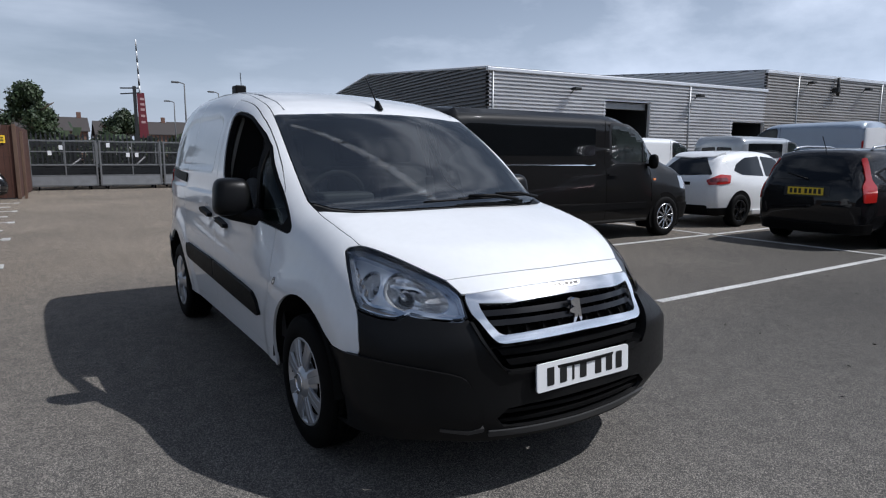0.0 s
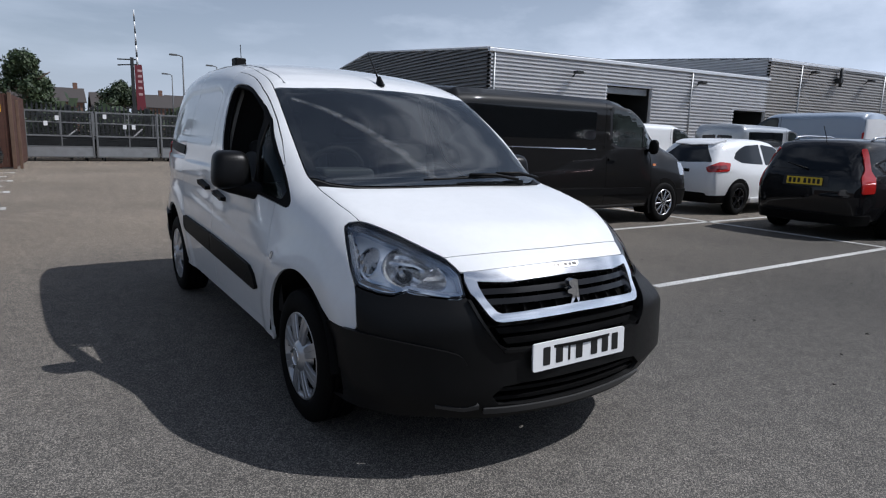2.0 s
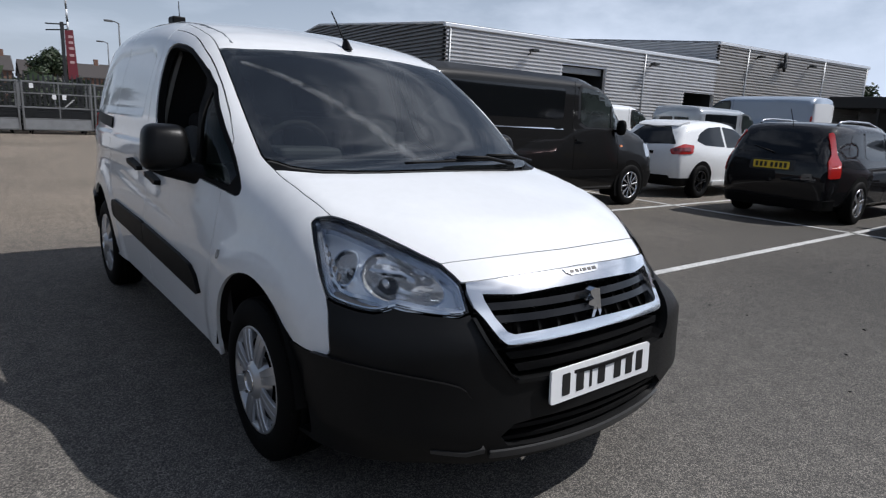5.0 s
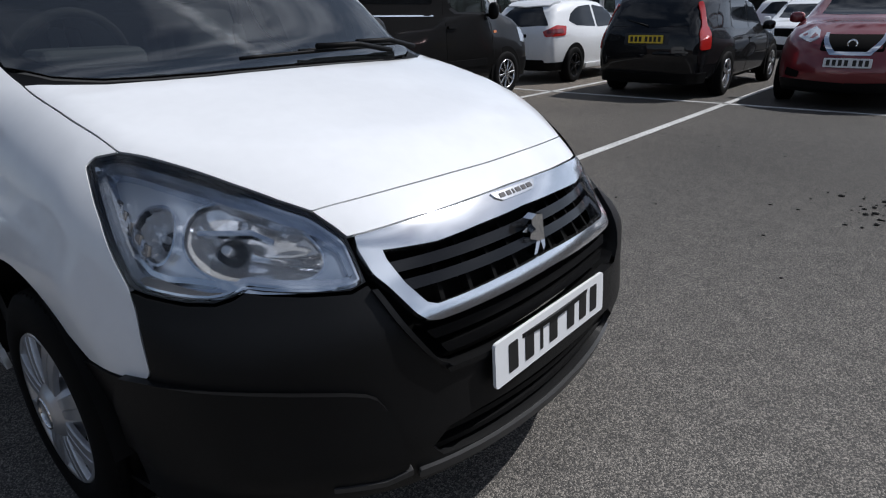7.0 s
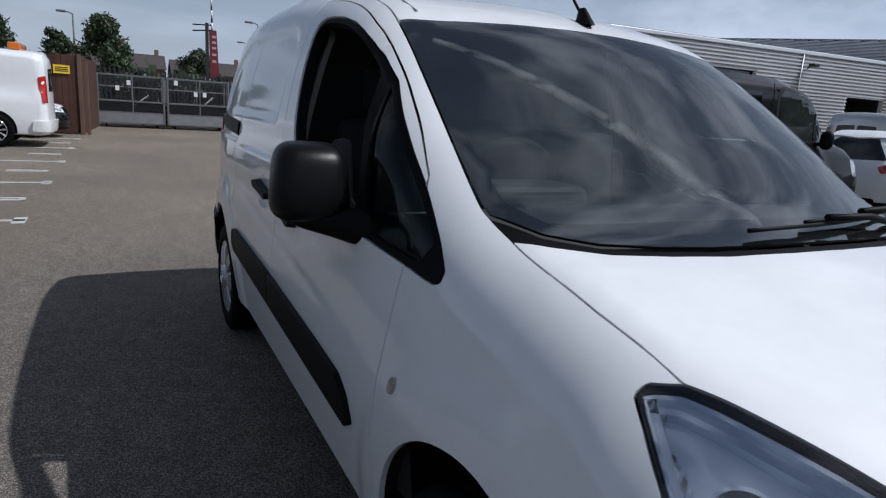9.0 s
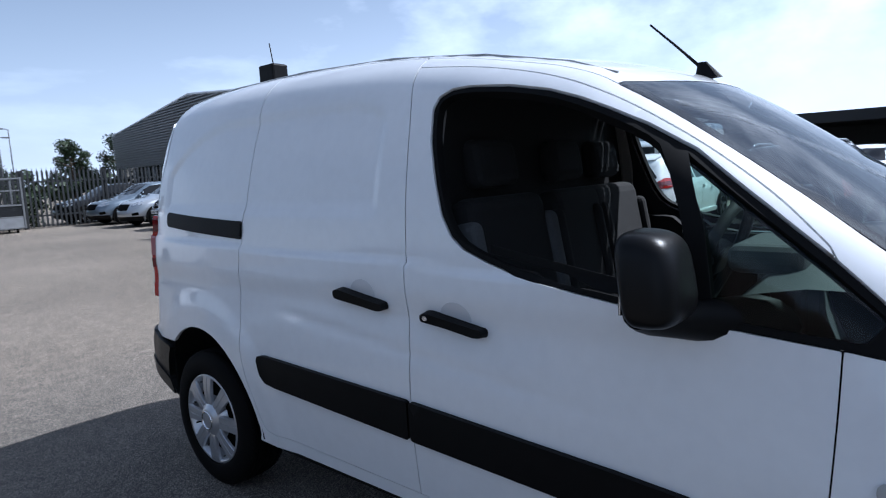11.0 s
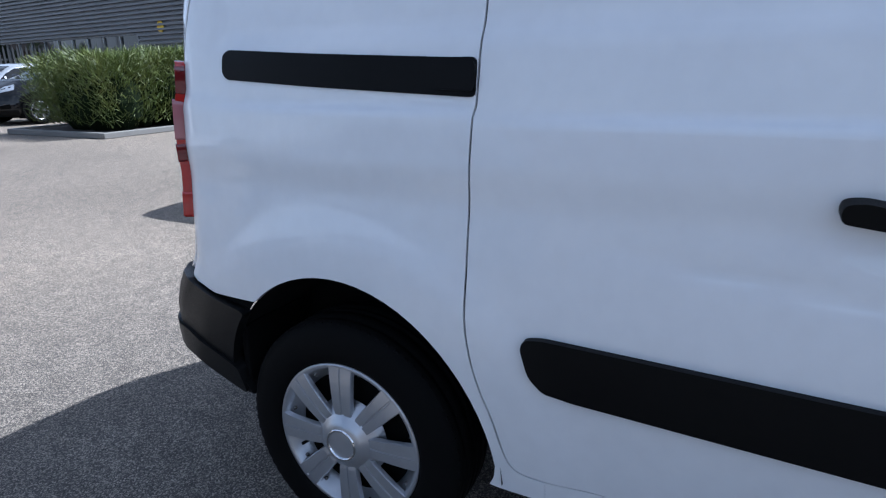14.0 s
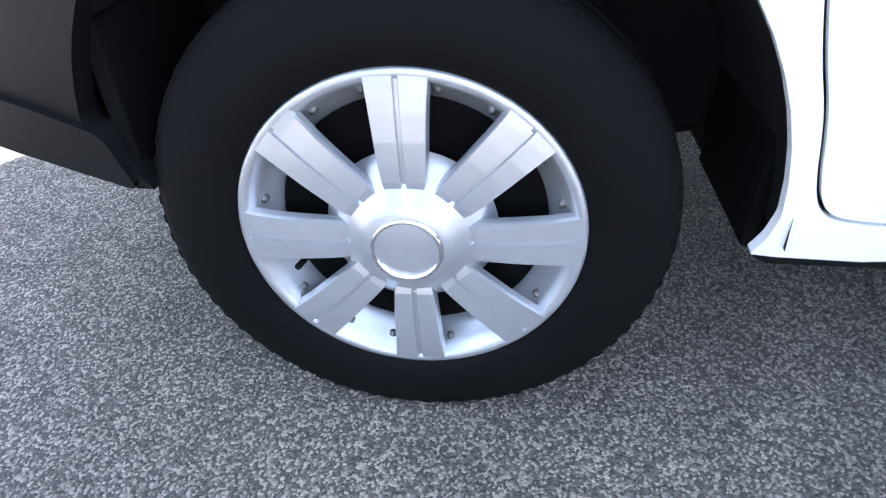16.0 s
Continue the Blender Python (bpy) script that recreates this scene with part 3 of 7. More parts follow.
def pressings(y, z):
    """How far the sides are pressed in: a window-shaped panel, a swage at hip height, and flares round the wheels."""
    line = 1.605 - .20 * np.clip((y - 3.45) / .55, 0, 1)**2.2 - .06 * np.clip((2.78 - y) / .22, 0, 1)**2
    panel = step(2.555, 2.60, y) * step(4.03, 3.97, y) * step(1.20, 1.26, z) * step(line, line - .05, z)
    hip = 1.075 + .02 * (y - 2.5)
    swage = step(hip + .006, hip - .012, z) * step(1.35, 1.8, y) * step(.90, 1.0, z)
    grip = np.exp(-((y - 2.62) / .16)**2 - ((z - .93) / .07)**2) + np.exp(-((y - 2.24) / .16)**2 - ((z - .895) / .07)**2)
    rear, front = np.hypot(y - 3.645, z - .30), np.hypot(y - .925, z - .30)
    flare = .011 * step(.60, .50, rear) + .009 * step(.56, .47, front)
    low = .004 * np.exp(-((z - .80 - .09 * (y - 2.4)) / .02)**2) * step(1.6, 2.1, y) * step(3.2, 2.8, y)
    return .013 * panel - .013 * swage + .010 * grip - flare + .004 + low


VAN = Skin(side_w, top_z, nose_y, tail_y, .95, 3.70, press=pressings, swell=.10)
van = thing("panel_van", "clean white panel van with black plastic bumpers parked on the tarmac", "van")


def at(*ps):
    return VAN.at(*ps)


PANELS = {}


def van_panel(name, mat, outline, holes=(), parent=None, label="", side=0, top=False, off=0.0, thick=.014, step=.05, gap=.0022, corner=.015, blur=3e-3):
    """A panel on the van's skin; side 0: the driver's side alone or the middle; 1: mirrored."""
    loop = tidy(even(outline, .03) if top else outline)
    loop = shrink(tidy(fillet(loop, corner, 4), .0008) if corner else loop, gap)
    key = (tuple(loop[0]), tuple(loop[-1]), len(loop), len(holes), off, thick, step, top)
    if key not in PANELS:
        PANELS[key] = sheet(VAN.over if top else VAN.wrap, lambda p: VAN.normal(p, blur), loop, holes, off, thick, step)
    return part(name, sheet_mesh(name, PANELS[key], bool(side)), mat, parent or van, label)


def mirrored(loop):
    return [(-a, b) for a, b in loop[::-1]]


# lines that neighbouring panels share; along the side as (y, z)
GLASS_TOP = [(1.170, .985), (1.215, 1.030), (1.326, 1.134), (1.45, 1.240), (1.605, 1.368), (1.72, 1.435), (1.825, 1.485), (1.90, 1.517),
             (1.99, 1.547), (2.12, 1.574), (2.25, 1.587), (2.315, 1.585), (2.36, 1.565), (2.375, 1.53)]
GLASS_BOTTOM = [(2.362, 1.434), (2.325, 1.31), (2.292, 1.217), (2.255, 1.160), (2.21, 1.125), (2.126, 1.093), (2.03, 1.065), (1.85, 1.036),
                (1.68, 1.012), (1.50, .990), (1.305, .967)]
GLASS_TIP = [(1.24, .957), (1.19, .953), (1.168, .962)]
SEAM = [(1.340, 1.160), (1.435, 1.258), (1.57, 1.362), (1.70, 1.446), (1.82, 1.514), (1.95, 1.572), (2.109, 1.618), (2.30, 1.655), (2.499, 1.679)]
SEAM = soft(SEAM, 2, False)
GAP_A = [(1.305, .967), (1.307, .825), (1.315, .643), (1.33, .50), (1.335, .338)]
GAP_B = [(2.499, 1.679), (2.455, 1.493), (2.427, 1.119), (2.402, .738), (2.406, .477), (2.409, .338)]
GAP_C = [(3.300, 1.70), (3.306, 1.557), (3.309, 1.185), (3.319, .975), (3.322, .70), (3.307, .60), (3.285, .53), (3.262, .475), (3.242, .398), (3.226, .366), (3.203, .353), (3.15, .350)]
GAP_A, GAP_B, GAP_C = (soft(g, 2, False) for g in (GAP_A, GAP_B, GAP_C))
ARCH_F = [(.925 + .378 * math.cos(a), .295 + .412 * math.sin(a)) for a in np.radians(np.linspace(-4, 132, 24))]
ARCH_R = [(3.645 + .385 * math.cos(a), .295 + .43 * math.sin(a)) for a in np.radians(np.linspace(45, 172, 24))]
SCREEN_SIDE = [(-.651, 1.829), (-.674, 1.627), (-.698, 1.369), (-.708, 1.195)]
FENDER_LINE = [(-.7005, 1.095), (-.7045, .96), (-.703, .825), (-.694, .65)]
ROOF_SIDE = [(-.580, 4.06), (-.585, 3.6), (-.588, 3.2), (-.590, 2.7), (-.592, 2.5), (-.612, 2.3), (-.634, 2.0), (-.651, 1.829)]


def side_of(top_points):
    """A line given over the top, as a fine line of wrap points."""
    p = VAN.over(even(top_points, .02, closed=False))
    r = np.pi / 2
    s = [math.atan2(x, VAN.y_front - y) if y < VAN.y_front else math.copysign(r + y - VAN.y_front, x) if y < VAN.y_rear else
         math.copysign(r + VAN.y_rear - VAN.y_front + math.atan2(y - VAN.y_rear, abs(x)), x) for x, y, _ in p]
    return [(a, z) for a, (_, _, z) in zip(s, p)]


BONNET_FRONT = soft([(-.492, .307), (-.385, .273), (-.25, .248), (-.12, .236), (-.03, .232), (0, .232)], 2, False)
LAMP_EDGE = [(-.492, .307), (-.531, .36), (-.577, .435), (-.626, .527), (-.667, .604), (-.6935, .651)]
HEAD_LAMP = [(-1.236, .930), (-1.222, .945)] + side_of(LAMP_EDGE[::-1]) + [(-.602, .814), (-.578, .796),
             (-.567, .770), (-.557, .739), (-.549, .715), (-.586, .704), (-.68, .709), (-.769, .718), (-.803, .724), (-.827, .712), (-.866, .702), (-.927, .704), (-1.013, .717),
             (-1.052, .727), (-1.091, .774), (-1.142, .841), (-1.20, .90)]
wing_edge = [(-1.052, .727), (-1.035, .69), (-1.026, .663), (-1.010, .60), (-1.005, .572), (-1.016, .556), (-1.065, .553), (-1.185, .560)]


def wrap_side(ps):
    """(y, z) points of the driver's side, ahead of the nose's turn too, as wrap points."""
    out = []
    for y, z in ps:
        if y >= VAN.y_front:
            out += VAN.at((y, z))
            continue
        x = -.86
        for _ in range(8):
            s = math.atan2(x, VAN.y_front - y)
            p = VAN.wrap([(s, z)])[0]
            x = x * .3 + .7 * (x + (p[0] - x) * 1.0)
            if abs(p[1] - y) < 1e-4:
                break
        out.append((math.atan2(x, VAN.y_front - y), z))
    return out


def make_body():
    for side in (0, 1):
        arch = [p for p in wrap_side(ARCH_F) if p[0] < -1.20 or p[1] > .575]
        wing = (side_of(FENDER_LINE[::-1] + SCREEN_SIDE[::-1] + [(-.634, 2.0), (-.612, 2.3), (-.592, 2.50)])
                + at(*SEAM[::-1]) + at(*GLASS_TOP[:3][::-1]) + at(*GLASS_TIP[::-1]) + at(*[p for p in GAP_A if p[1] > .45]) + at((1.335, .30), (1.318, .27)) + arch + wing_edge[::-1]
                + HEAD_LAMP[-4:][1:] + HEAD_LAMP[:2])
        van_panel("front_wing", WHITE, wing, side=side, corner=.006, step=.021, gap=.0013, blur=.025, label="white front wing and windscreen pillar")
        door = at(*SEAM) + at(*GAP_B[1:]) + at(*GAP_A[::-1]) + at(*GLASS_BOTTOM[::-1]) + at(*GLASS_TOP[2:][::-1])
        front_door = van_panel("front_door", WHITE, door, side=side, corner=.006, step=.022, label="white front door with its window frame")
        slide = side_of([(-.592, 2.505), (-.590, 2.7), (-.588, 3.2), (-.5875, 3.30)]) + at(*[p for p in GAP_C if p[1] < 1.69]) + at(*GAP_B[::-1])
        sliding_door = van_panel("sliding_door", WHITE, slide, side=side, corner=.006, step=.022, label="white sliding side door")
        rear_arch = wrap_side_rear(ARCH_R[1:])
        quarter = (side_of([(-.5875, 3.30), (-.585, 3.6), (-.582, 3.85), (-.580, 4.06)]) + [(-4.80, 1.45), (-4.835, 1.20), (-4.838, .79), (-4.815, .65)]
                   + [(-4.79, .636), (-4.70, .622)] + rear_arch + at((3.268, .325), (3.28, .300), (3.25, .297), (3.15, .295)) + at(*[p for p in GAP_C[::-1] if p[1] < 1.69]))
        van_panel("rear_quarter", WHITE, quarter, side=side, corner=.006, step=.022, label="white rear quarter panel round the wheel arch")
        sill = at((1.30, .335), (2.409, .336), (3.10, .348), (3.20, .348), (3.215, .298), (3.149, .2965), (2.0, .287), (1.30, .275))
        van_panel("sill", WHITE, sill, side=side, corner=0, gap=0, off=-.002, label="white door sill")
        # near-black strip behind each door gap, the gap's shade put into its colour
        for k, edge in enumerate((GAP_A, GAP_B, GAP_C)):
            seal = [(y - .012, z) for y, z in edge] + [(y + .012, z) for y, z in edge[::-1]]
            van_panel("gap_seal", DARK, at(*[(y, min(z, 1.66)) for y, z in seal]), side=side, off=-.0075, thick=0, corner=0, gap=0, step=.06)
        back = [(-5.89, .66), (-5.4, .66), (-4.84, .66), (-4.842, 1.2), (-4.81, 1.45), (-4.86, 1.62), (-5.2, 1.70), (-5.89, 1.71)]
        van_panel("rear_door", WHITE, back, side=side, corner=.02, step=.07)
        lamp = [(-4.838, .79), (-4.838, 1.19), (-4.86, 1.20), (-4.95, 1.18), (-4.97, .95), (-4.93, .80)]
        tail_lamp = van_panel("tail_lamp", RED_LENS, lamp, side=side, off=.022, thick=.04, corner=.03, label="tall red tail lamp at the rear corner")
        for z0, z1, lens in ((1.11, 1.185, DARK_RED), (1.0, 1.10, PINK_LENS), (.945, .995, DARK_RED), (.80, .87, RED_LENS)):
            van_panel("tail_lamp_band", lens, [(-4.836, z0), (-4.836, z1), (-4.948, z1), (-4.948, z0)], side=side, off=.0245, thick=.028, corner=.008, parent=tail_lamp)
        bump = [(-5.89, .64), (-5.2, .645), (-4.82, .645), (-4.79, .634), (-4.70, .619), (-4.587, .603)] + rear_arch_front() + wrap_side_rear([(3.95, .352), (4.04, .372), (4.13, .395), (4.20, .415)]) + [(-5.0, .42), (-5.3, .42), (-5.89, .42)]
        van_panel("rear_bumper", BUMPER, bump, side=side, off=.014, thick=.03, corner=.008, label="dark grey plastic rear bumper corner")
        foot = wrap_side_rear([(3.985, .43), (4.06, .455), (4.14, .475), (4.20, .49)]) + [(-5.0, .50), (-5.0, .425)] + wrap_side_rear([(4.20, .418), (4.13, .398), (4.04, .376), (3.97, .358)])
        van_panel("bumper_step", BUMPER, foot, side=side, off=.022, thick=.03, corner=.012, gap=0, label="swollen foot of the rear bumper")
        corner = [(3.645 + .392 * math.cos(a), .295 + .437 * math.sin(a)) for a in np.radians(np.linspace(76, 14, 12))] + [(4.15, .44), (4.15, .80), (3.95, .80)]
        # near-black sheet added behind bumper and quarter, for the arch's dark inside
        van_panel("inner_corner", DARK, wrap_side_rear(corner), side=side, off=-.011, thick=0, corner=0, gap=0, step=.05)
        # rub strip in two lengths, with blunt ends
        strip_a = at((1.475, .50), (1.50, .488), (1.6, .492), (2.405, .530), (2.402, .657), (1.75, .622), (1.57, .608), (1.505, .570))
        strip_b = at((2.411, .530), (3.10, .563), (3.155, .570), (3.185, .600), (3.203, .655), (3.195, .674), (3.16, .680), (2.408, .657))
        van_panel("rub_strip", BLACK_PLASTIC, strip_a, parent=front_door, side=side, off=.017, thick=.022, corner=.012, gap=.001, label="black plastic rub strip")
        van_panel("rub_strip", BLACK_PLASTIC, strip_b, parent=sliding_door, side=side, off=.017, thick=.022, corner=.012, gap=.001, label="black plastic rub strip")
        rail = at((3.315, 1.115), (4.01, 1.150), (4.03, 1.165), (4.03, 1.205), (4.01, 1.215), (3.36, 1.187), (3.315, 1.187))
        van_panel("door_rail", BLACK_PLASTIC, rail, side=side, off=.004, thick=.012, corner=.012, gap=0, label="black sliding door rail")
        van_panel("rail_end_cap", BLACK_PLASTIC, at((3.315, 1.125), (3.40, 1.13), (3.40, 1.175), (3.315, 1.178)), side=side, off=.010, thick=.01, corner=.01, gap=0)
        for (y0, y1, z, par, end) in ((2.12, 2.345, .915, front_door, 1), (2.50, 2.725, .953, sliding_door, 0)):
            handle(par, y0, y1, z, side, end)
        van_panel("side_repeater", LENS_ORANGE_CLEAR, at(*[(1.227 + .014 * math.cos(a), .722 + .018 * math.sin(a)) for a in np.linspace(0, 2 * np.pi, 14, endpoint=False)]), side=side,
                  off=.006, thick=.01, corner=0, gap=0, step=.02, label="small clear side repeater lamp")
        head_lamp(side)
        side_glass(side, front_door)
        door_mirror(side)
    # middle panels
    front = BONNET_FRONT + [(-x, y) for x, y in BONNET_FRONT[:-1][::-1]]
    rear = [(-.701, 1.085), (-.656, 1.029), (-.562, .959), (-.451, .915), (-.327, .88), (-.16, .861)]
    rear = rear + [(0, .855)] + [(-x, y) for x, y in rear[::-1]]
    sides = LAMP_EDGE[1:] + [(-.7025, .825), (-.704, .96)]
    bonnet = front[::-1] + sides + rear + [(-x, y) for x, y in sides[::-1]]
    van_panel("bonnet", WHITE, bonnet, top=True, corner=.004, step=.045, gap=.0013, label="smooth white bonnet")
    scr_base = [(-.706, 1.18), (-.64, 1.075), (-.55, 1.005), (-.44, .958), (-.32, .925), (-.16, .905)]
    scr_base = scr_base + [(0, .90)] + [(-x, y) for x, y in scr_base[::-1]]
    top = [(-.651, 1.829), (-.52, 1.787), (-.384, 1.758), (-.2, 1.733)]
    top = top + [(0, 1.724)] + [(-x, y) for x, y in top[::-1]]
    left = [(-.698, 1.369), (-.674, 1.627)]
    screen = scr_base[::-1] + left + top + [(-x, y) for x, y in left[::-1]]
    inner = shrink(screen, .045)
    cut = []
    for x, y in inner:
        cut.append((x, max(y, 1.015 + .22 * x * x)))
    van_panel("windscreen_border", GLOSS_BLACK, screen, [cut[::1]], top=True, off=-.004, thick=.004, corner=.004, gap=.004, label="black printed border of the windscreen")
    pane = van_panel("windscreen", SCREEN_GLASS, screen, top=True, off=-.001, thick=.0, corner=.004, gap=.002, label="raked windscreen with soft reflections")
    pane.visible_shadow = False
    # a long pale glint painted on the glass at a fixed place
    run = soft([(-.60, 1.70), (-.47, 1.585), (-.345, 1.445), (-.24, 1.31), (-.17, 1.20), (-.115, 1.07), (-.095, .99)], 2, False)
    wide = np.linspace(.008, .026, len(run))
    for k, f in enumerate((1.25, .95, .65, .35)):
        streak = [(x - w * f, y - w * f) for (x, y), w in zip(run, wide)] + [(x + w * f, y + w * f) for (x, y), w in list(zip(run, wide))[::-1]]
        van_panel("glass_streak", GLINT, streak, parent=pane, top=True, off=.0008 + .0006 * k, thick=0, corner=0, gap=0, step=.04, label="pale glint streak painted on the glass").visible_shadow = False
    cowl = rear[::-1] + [(-.704, 1.13), (-.706, 1.178)] + scr_base[1:-1] + [(.706, 1.178), (.704, 1.13)]
    van_panel("scuttle", BLACK_PLASTIC, cowl, top=True, off=-.010, thick=.02, corner=.003, gap=.002, step=.04, label="black plastic scuttle under the windscreen")
    roof = top + [(-x, y) for x, y in ROOF_SIDE[::-1][1:]] + [(.5, 4.20), (0, 4.23), (-.5, 4.20)] + ROOF_SIDE[:-1]
    van_panel("roof", WHITE, roof, top=True, corner=.004, step=.06, label="white roof skin")
    nose_top = side_of(front)
    nose_low = [(-.578, .796), (-.405, .806), (-.2, .812)]
    nose_low = nose_low + [(0, .815)] + [(-a, b) for a, b in nose_low[::-1]]
    van_panel("nose_panel", WHITE, nose_top + [(.602, .814)] + nose_low[::-1] + [(-.602, .814)], corner=.004, step=.03, gap=.0013, label="white panel between bonnet and grille")


def wrap_side_rear(ps):
    r = np.pi / 2
    out = []
    for y, z in ps:
        if y <= VAN.y_rear:
            out += VAN.at((y, z))
        else:
            out.append((-(r + VAN.y_rear - VAN.y_front + math.atan2(y - VAN.y_rear, .872)), z))
    return out


def rear_arch_front():
    return wrap_side_rear([(3.645 + .385 * math.cos(a), .295 + .43 * math.sin(a)) for a in np.radians(np.linspace(44, 20, 6))])


DARK_RED = material("dark_red_lamp_lens", (.14, .006, .008), rough=.1, coat=1.0)
PINK_LENS = material("pale_reversing_lens", (.42, .16, .17), rough=.12, coat=1.0)
LENS_ORANGE_CLEAR = material("clear_repeater_lens", (.30, .29, .27), rough=.12, coat=1.0)


def handle(parent, y0, y1, z, side, key):
    """A bar handle over a shallow round dish."""
    c = ((y0 + y1) / 2, z + .014)
    dish = at(*[(c[0] + .056 * math.cos(a), c[1] + .046 * math.sin(a)) for a in np.linspace(0, 2 * np.pi, 24, endpoint=False)])
    van_panel("handle_dish", DISH, dish, parent=parent, side=side, off=.0015, thick=.003, corner=0, gap=0, step=.02, label="shallow round dish behind the handle")
    drop = .012
    bar = at((y0, z - .016 - drop), (y0 + .03, z - .020 - drop), (y1 - .03, z - .020 + drop), (y1, z - .016 + drop), (y1, z + .012 + drop), (y1 - .03, z + .016 + drop), (y0 + .03, z + .012 - drop), (y0, z + .008 - drop))
    grip = van_panel("door_handle", BLACK_PLASTIC, bar, parent=parent, side=side, off=.032, thick=.034, corner=.012, gap=0, step=.03, label="black bar door handle")
    if key:
        ring = at(*[(y1 - .022 + .009 * math.cos(a), z + drop + .001 + .009 * math.sin(a)) for a in np.linspace(0, 2 * np.pi, 12, endpoint=False)])
        van_panel("key_lock", SATIN, ring, parent=grip, side=side, off=.036, thick=.006, corner=0, gap=0, step=.01)


# body white greyed: the shading of the hollow is put into the colour
DISH = material("white_paint_dish_shade", (.60, .61, .63), rough=.35, coat=1.0)


def side_glass(side, door):
    """The window opening: black seal all round, a dark fixed corner ahead, and glass (wound down on the driver's side)."""
    loop = at(*GLASS_TOP) + at(*GLASS_BOTTOM) + at(*GLASS_TIP)
    hole = shrink(soft(at(*GLASS_TOP[5:]) + at(*GLASS_BOTTOM[:-1]) + at((1.560, 1.00), (1.590, 1.20), (1.655, 1.385)), 1), .015)
    corner = fillet(shrink(at(*GLASS_TOP[1:5], (1.635, 1.385), (1.580, 1.20), (1.550, .996), (1.40, .979), (1.26, .966)), .015), .012, 3)
    van_panel("window_seal", SEAL, loop, [hole, corner], parent=door, side=side, off=-.006, thick=.03, corner=.004, gap=.001, label="black window surround with a divider bar")
    small = van_panel("corner_glass", CORNER_GLASS, shrink(corner, -.006), parent=door, side=side, off=-.014, thick=0, corner=0, gap=0, step=.04, label="small fixed corner glass")
    small.visible_shadow = False
    if side:
        pane = van_panel("door_glass", GLASS, shrink(hole, -.01), parent=door, side=side, off=-.022, thick=0, corner=0, gap=0)
        pane.visible_shadow = False
    else:
        edge = at((2.13, 1.118), (1.60, 1.022), (1.60, 1.048), (2.13, 1.140))
        van_panel("wound_down_glass", SEAL, edge, parent=door, side=side, off=-.025, thick=.004, corner=0, gap=0, label="dark inner seal over the wound-down window")


def door_mirror(side):
    """A tall rounded mirror housing on a short arm."""
    k = -1 if not side else 1
    bm = bmesh.new()
    bmesh.ops.create_uvsphere(bm, u_segments=28, v_segments=18, radius=1)
    for v in bm.verts:
        x, y, z = v.co
        q = lambda a, n: math.copysign(abs(a)**n, a)  # noqa: E731
        x, y, z = q(x, .46), q(y, .75), q(z, .48)
        depth = .085 if y < 0 else .035
        v.co = (k * (.955 + .096 * x * (1 - .10 * z)), 1.64 + depth * y + .015 * z, 1.108 + .098 * z)
    for f in bm.faces:
        f.smooth = True
    housing = part("door_mirror", bm, MIRROR_BLACK, van, "black plastic door mirror housing")
    face = bmesh.new()
    box(-.066, .0, -.076, .066, .006, .076, .003, bm=face)
    part("mirror_glass", face, CHROME, housing, m=pose(k * .955, 1.6675, 1.110))
    arm = bmesh.new()
    rings = ((.77, 1.47, .990, .085, .062), (.83, 1.54, .998, .072, .050), (.90, 1.60, 1.010, .058, .042), (.97, 1.63, 1.025, .05, .038), (1.02, 1.635, 1.04, .03, .03))
    loops = []
    for x, y, z, ry, rz in rings:
        loops.append([arm.verts.new((k * x, y + ry * math.cos(a), z + rz * math.sin(a))) for a in np.linspace(0, 2 * np.pi, 12, endpoint=False)])
    for a, b in zip(loops, loops[1:]):
        for j in range(12):
            arm.faces.new((a[j], a[(j + 1) % 12], b[(j + 1) % 12], b[j])).smooth = True
    bmesh.ops.recalc_face_normals(arm, faces=arm.faces[:])
    part("mirror_arm", arm, BLACK_PLASTIC, housing)


MIRROR_BLACK = material("mirror_housing_black", (.0035, .0035, .0038), rough=.34, spec=.2, bump=.08, bump_size=900)


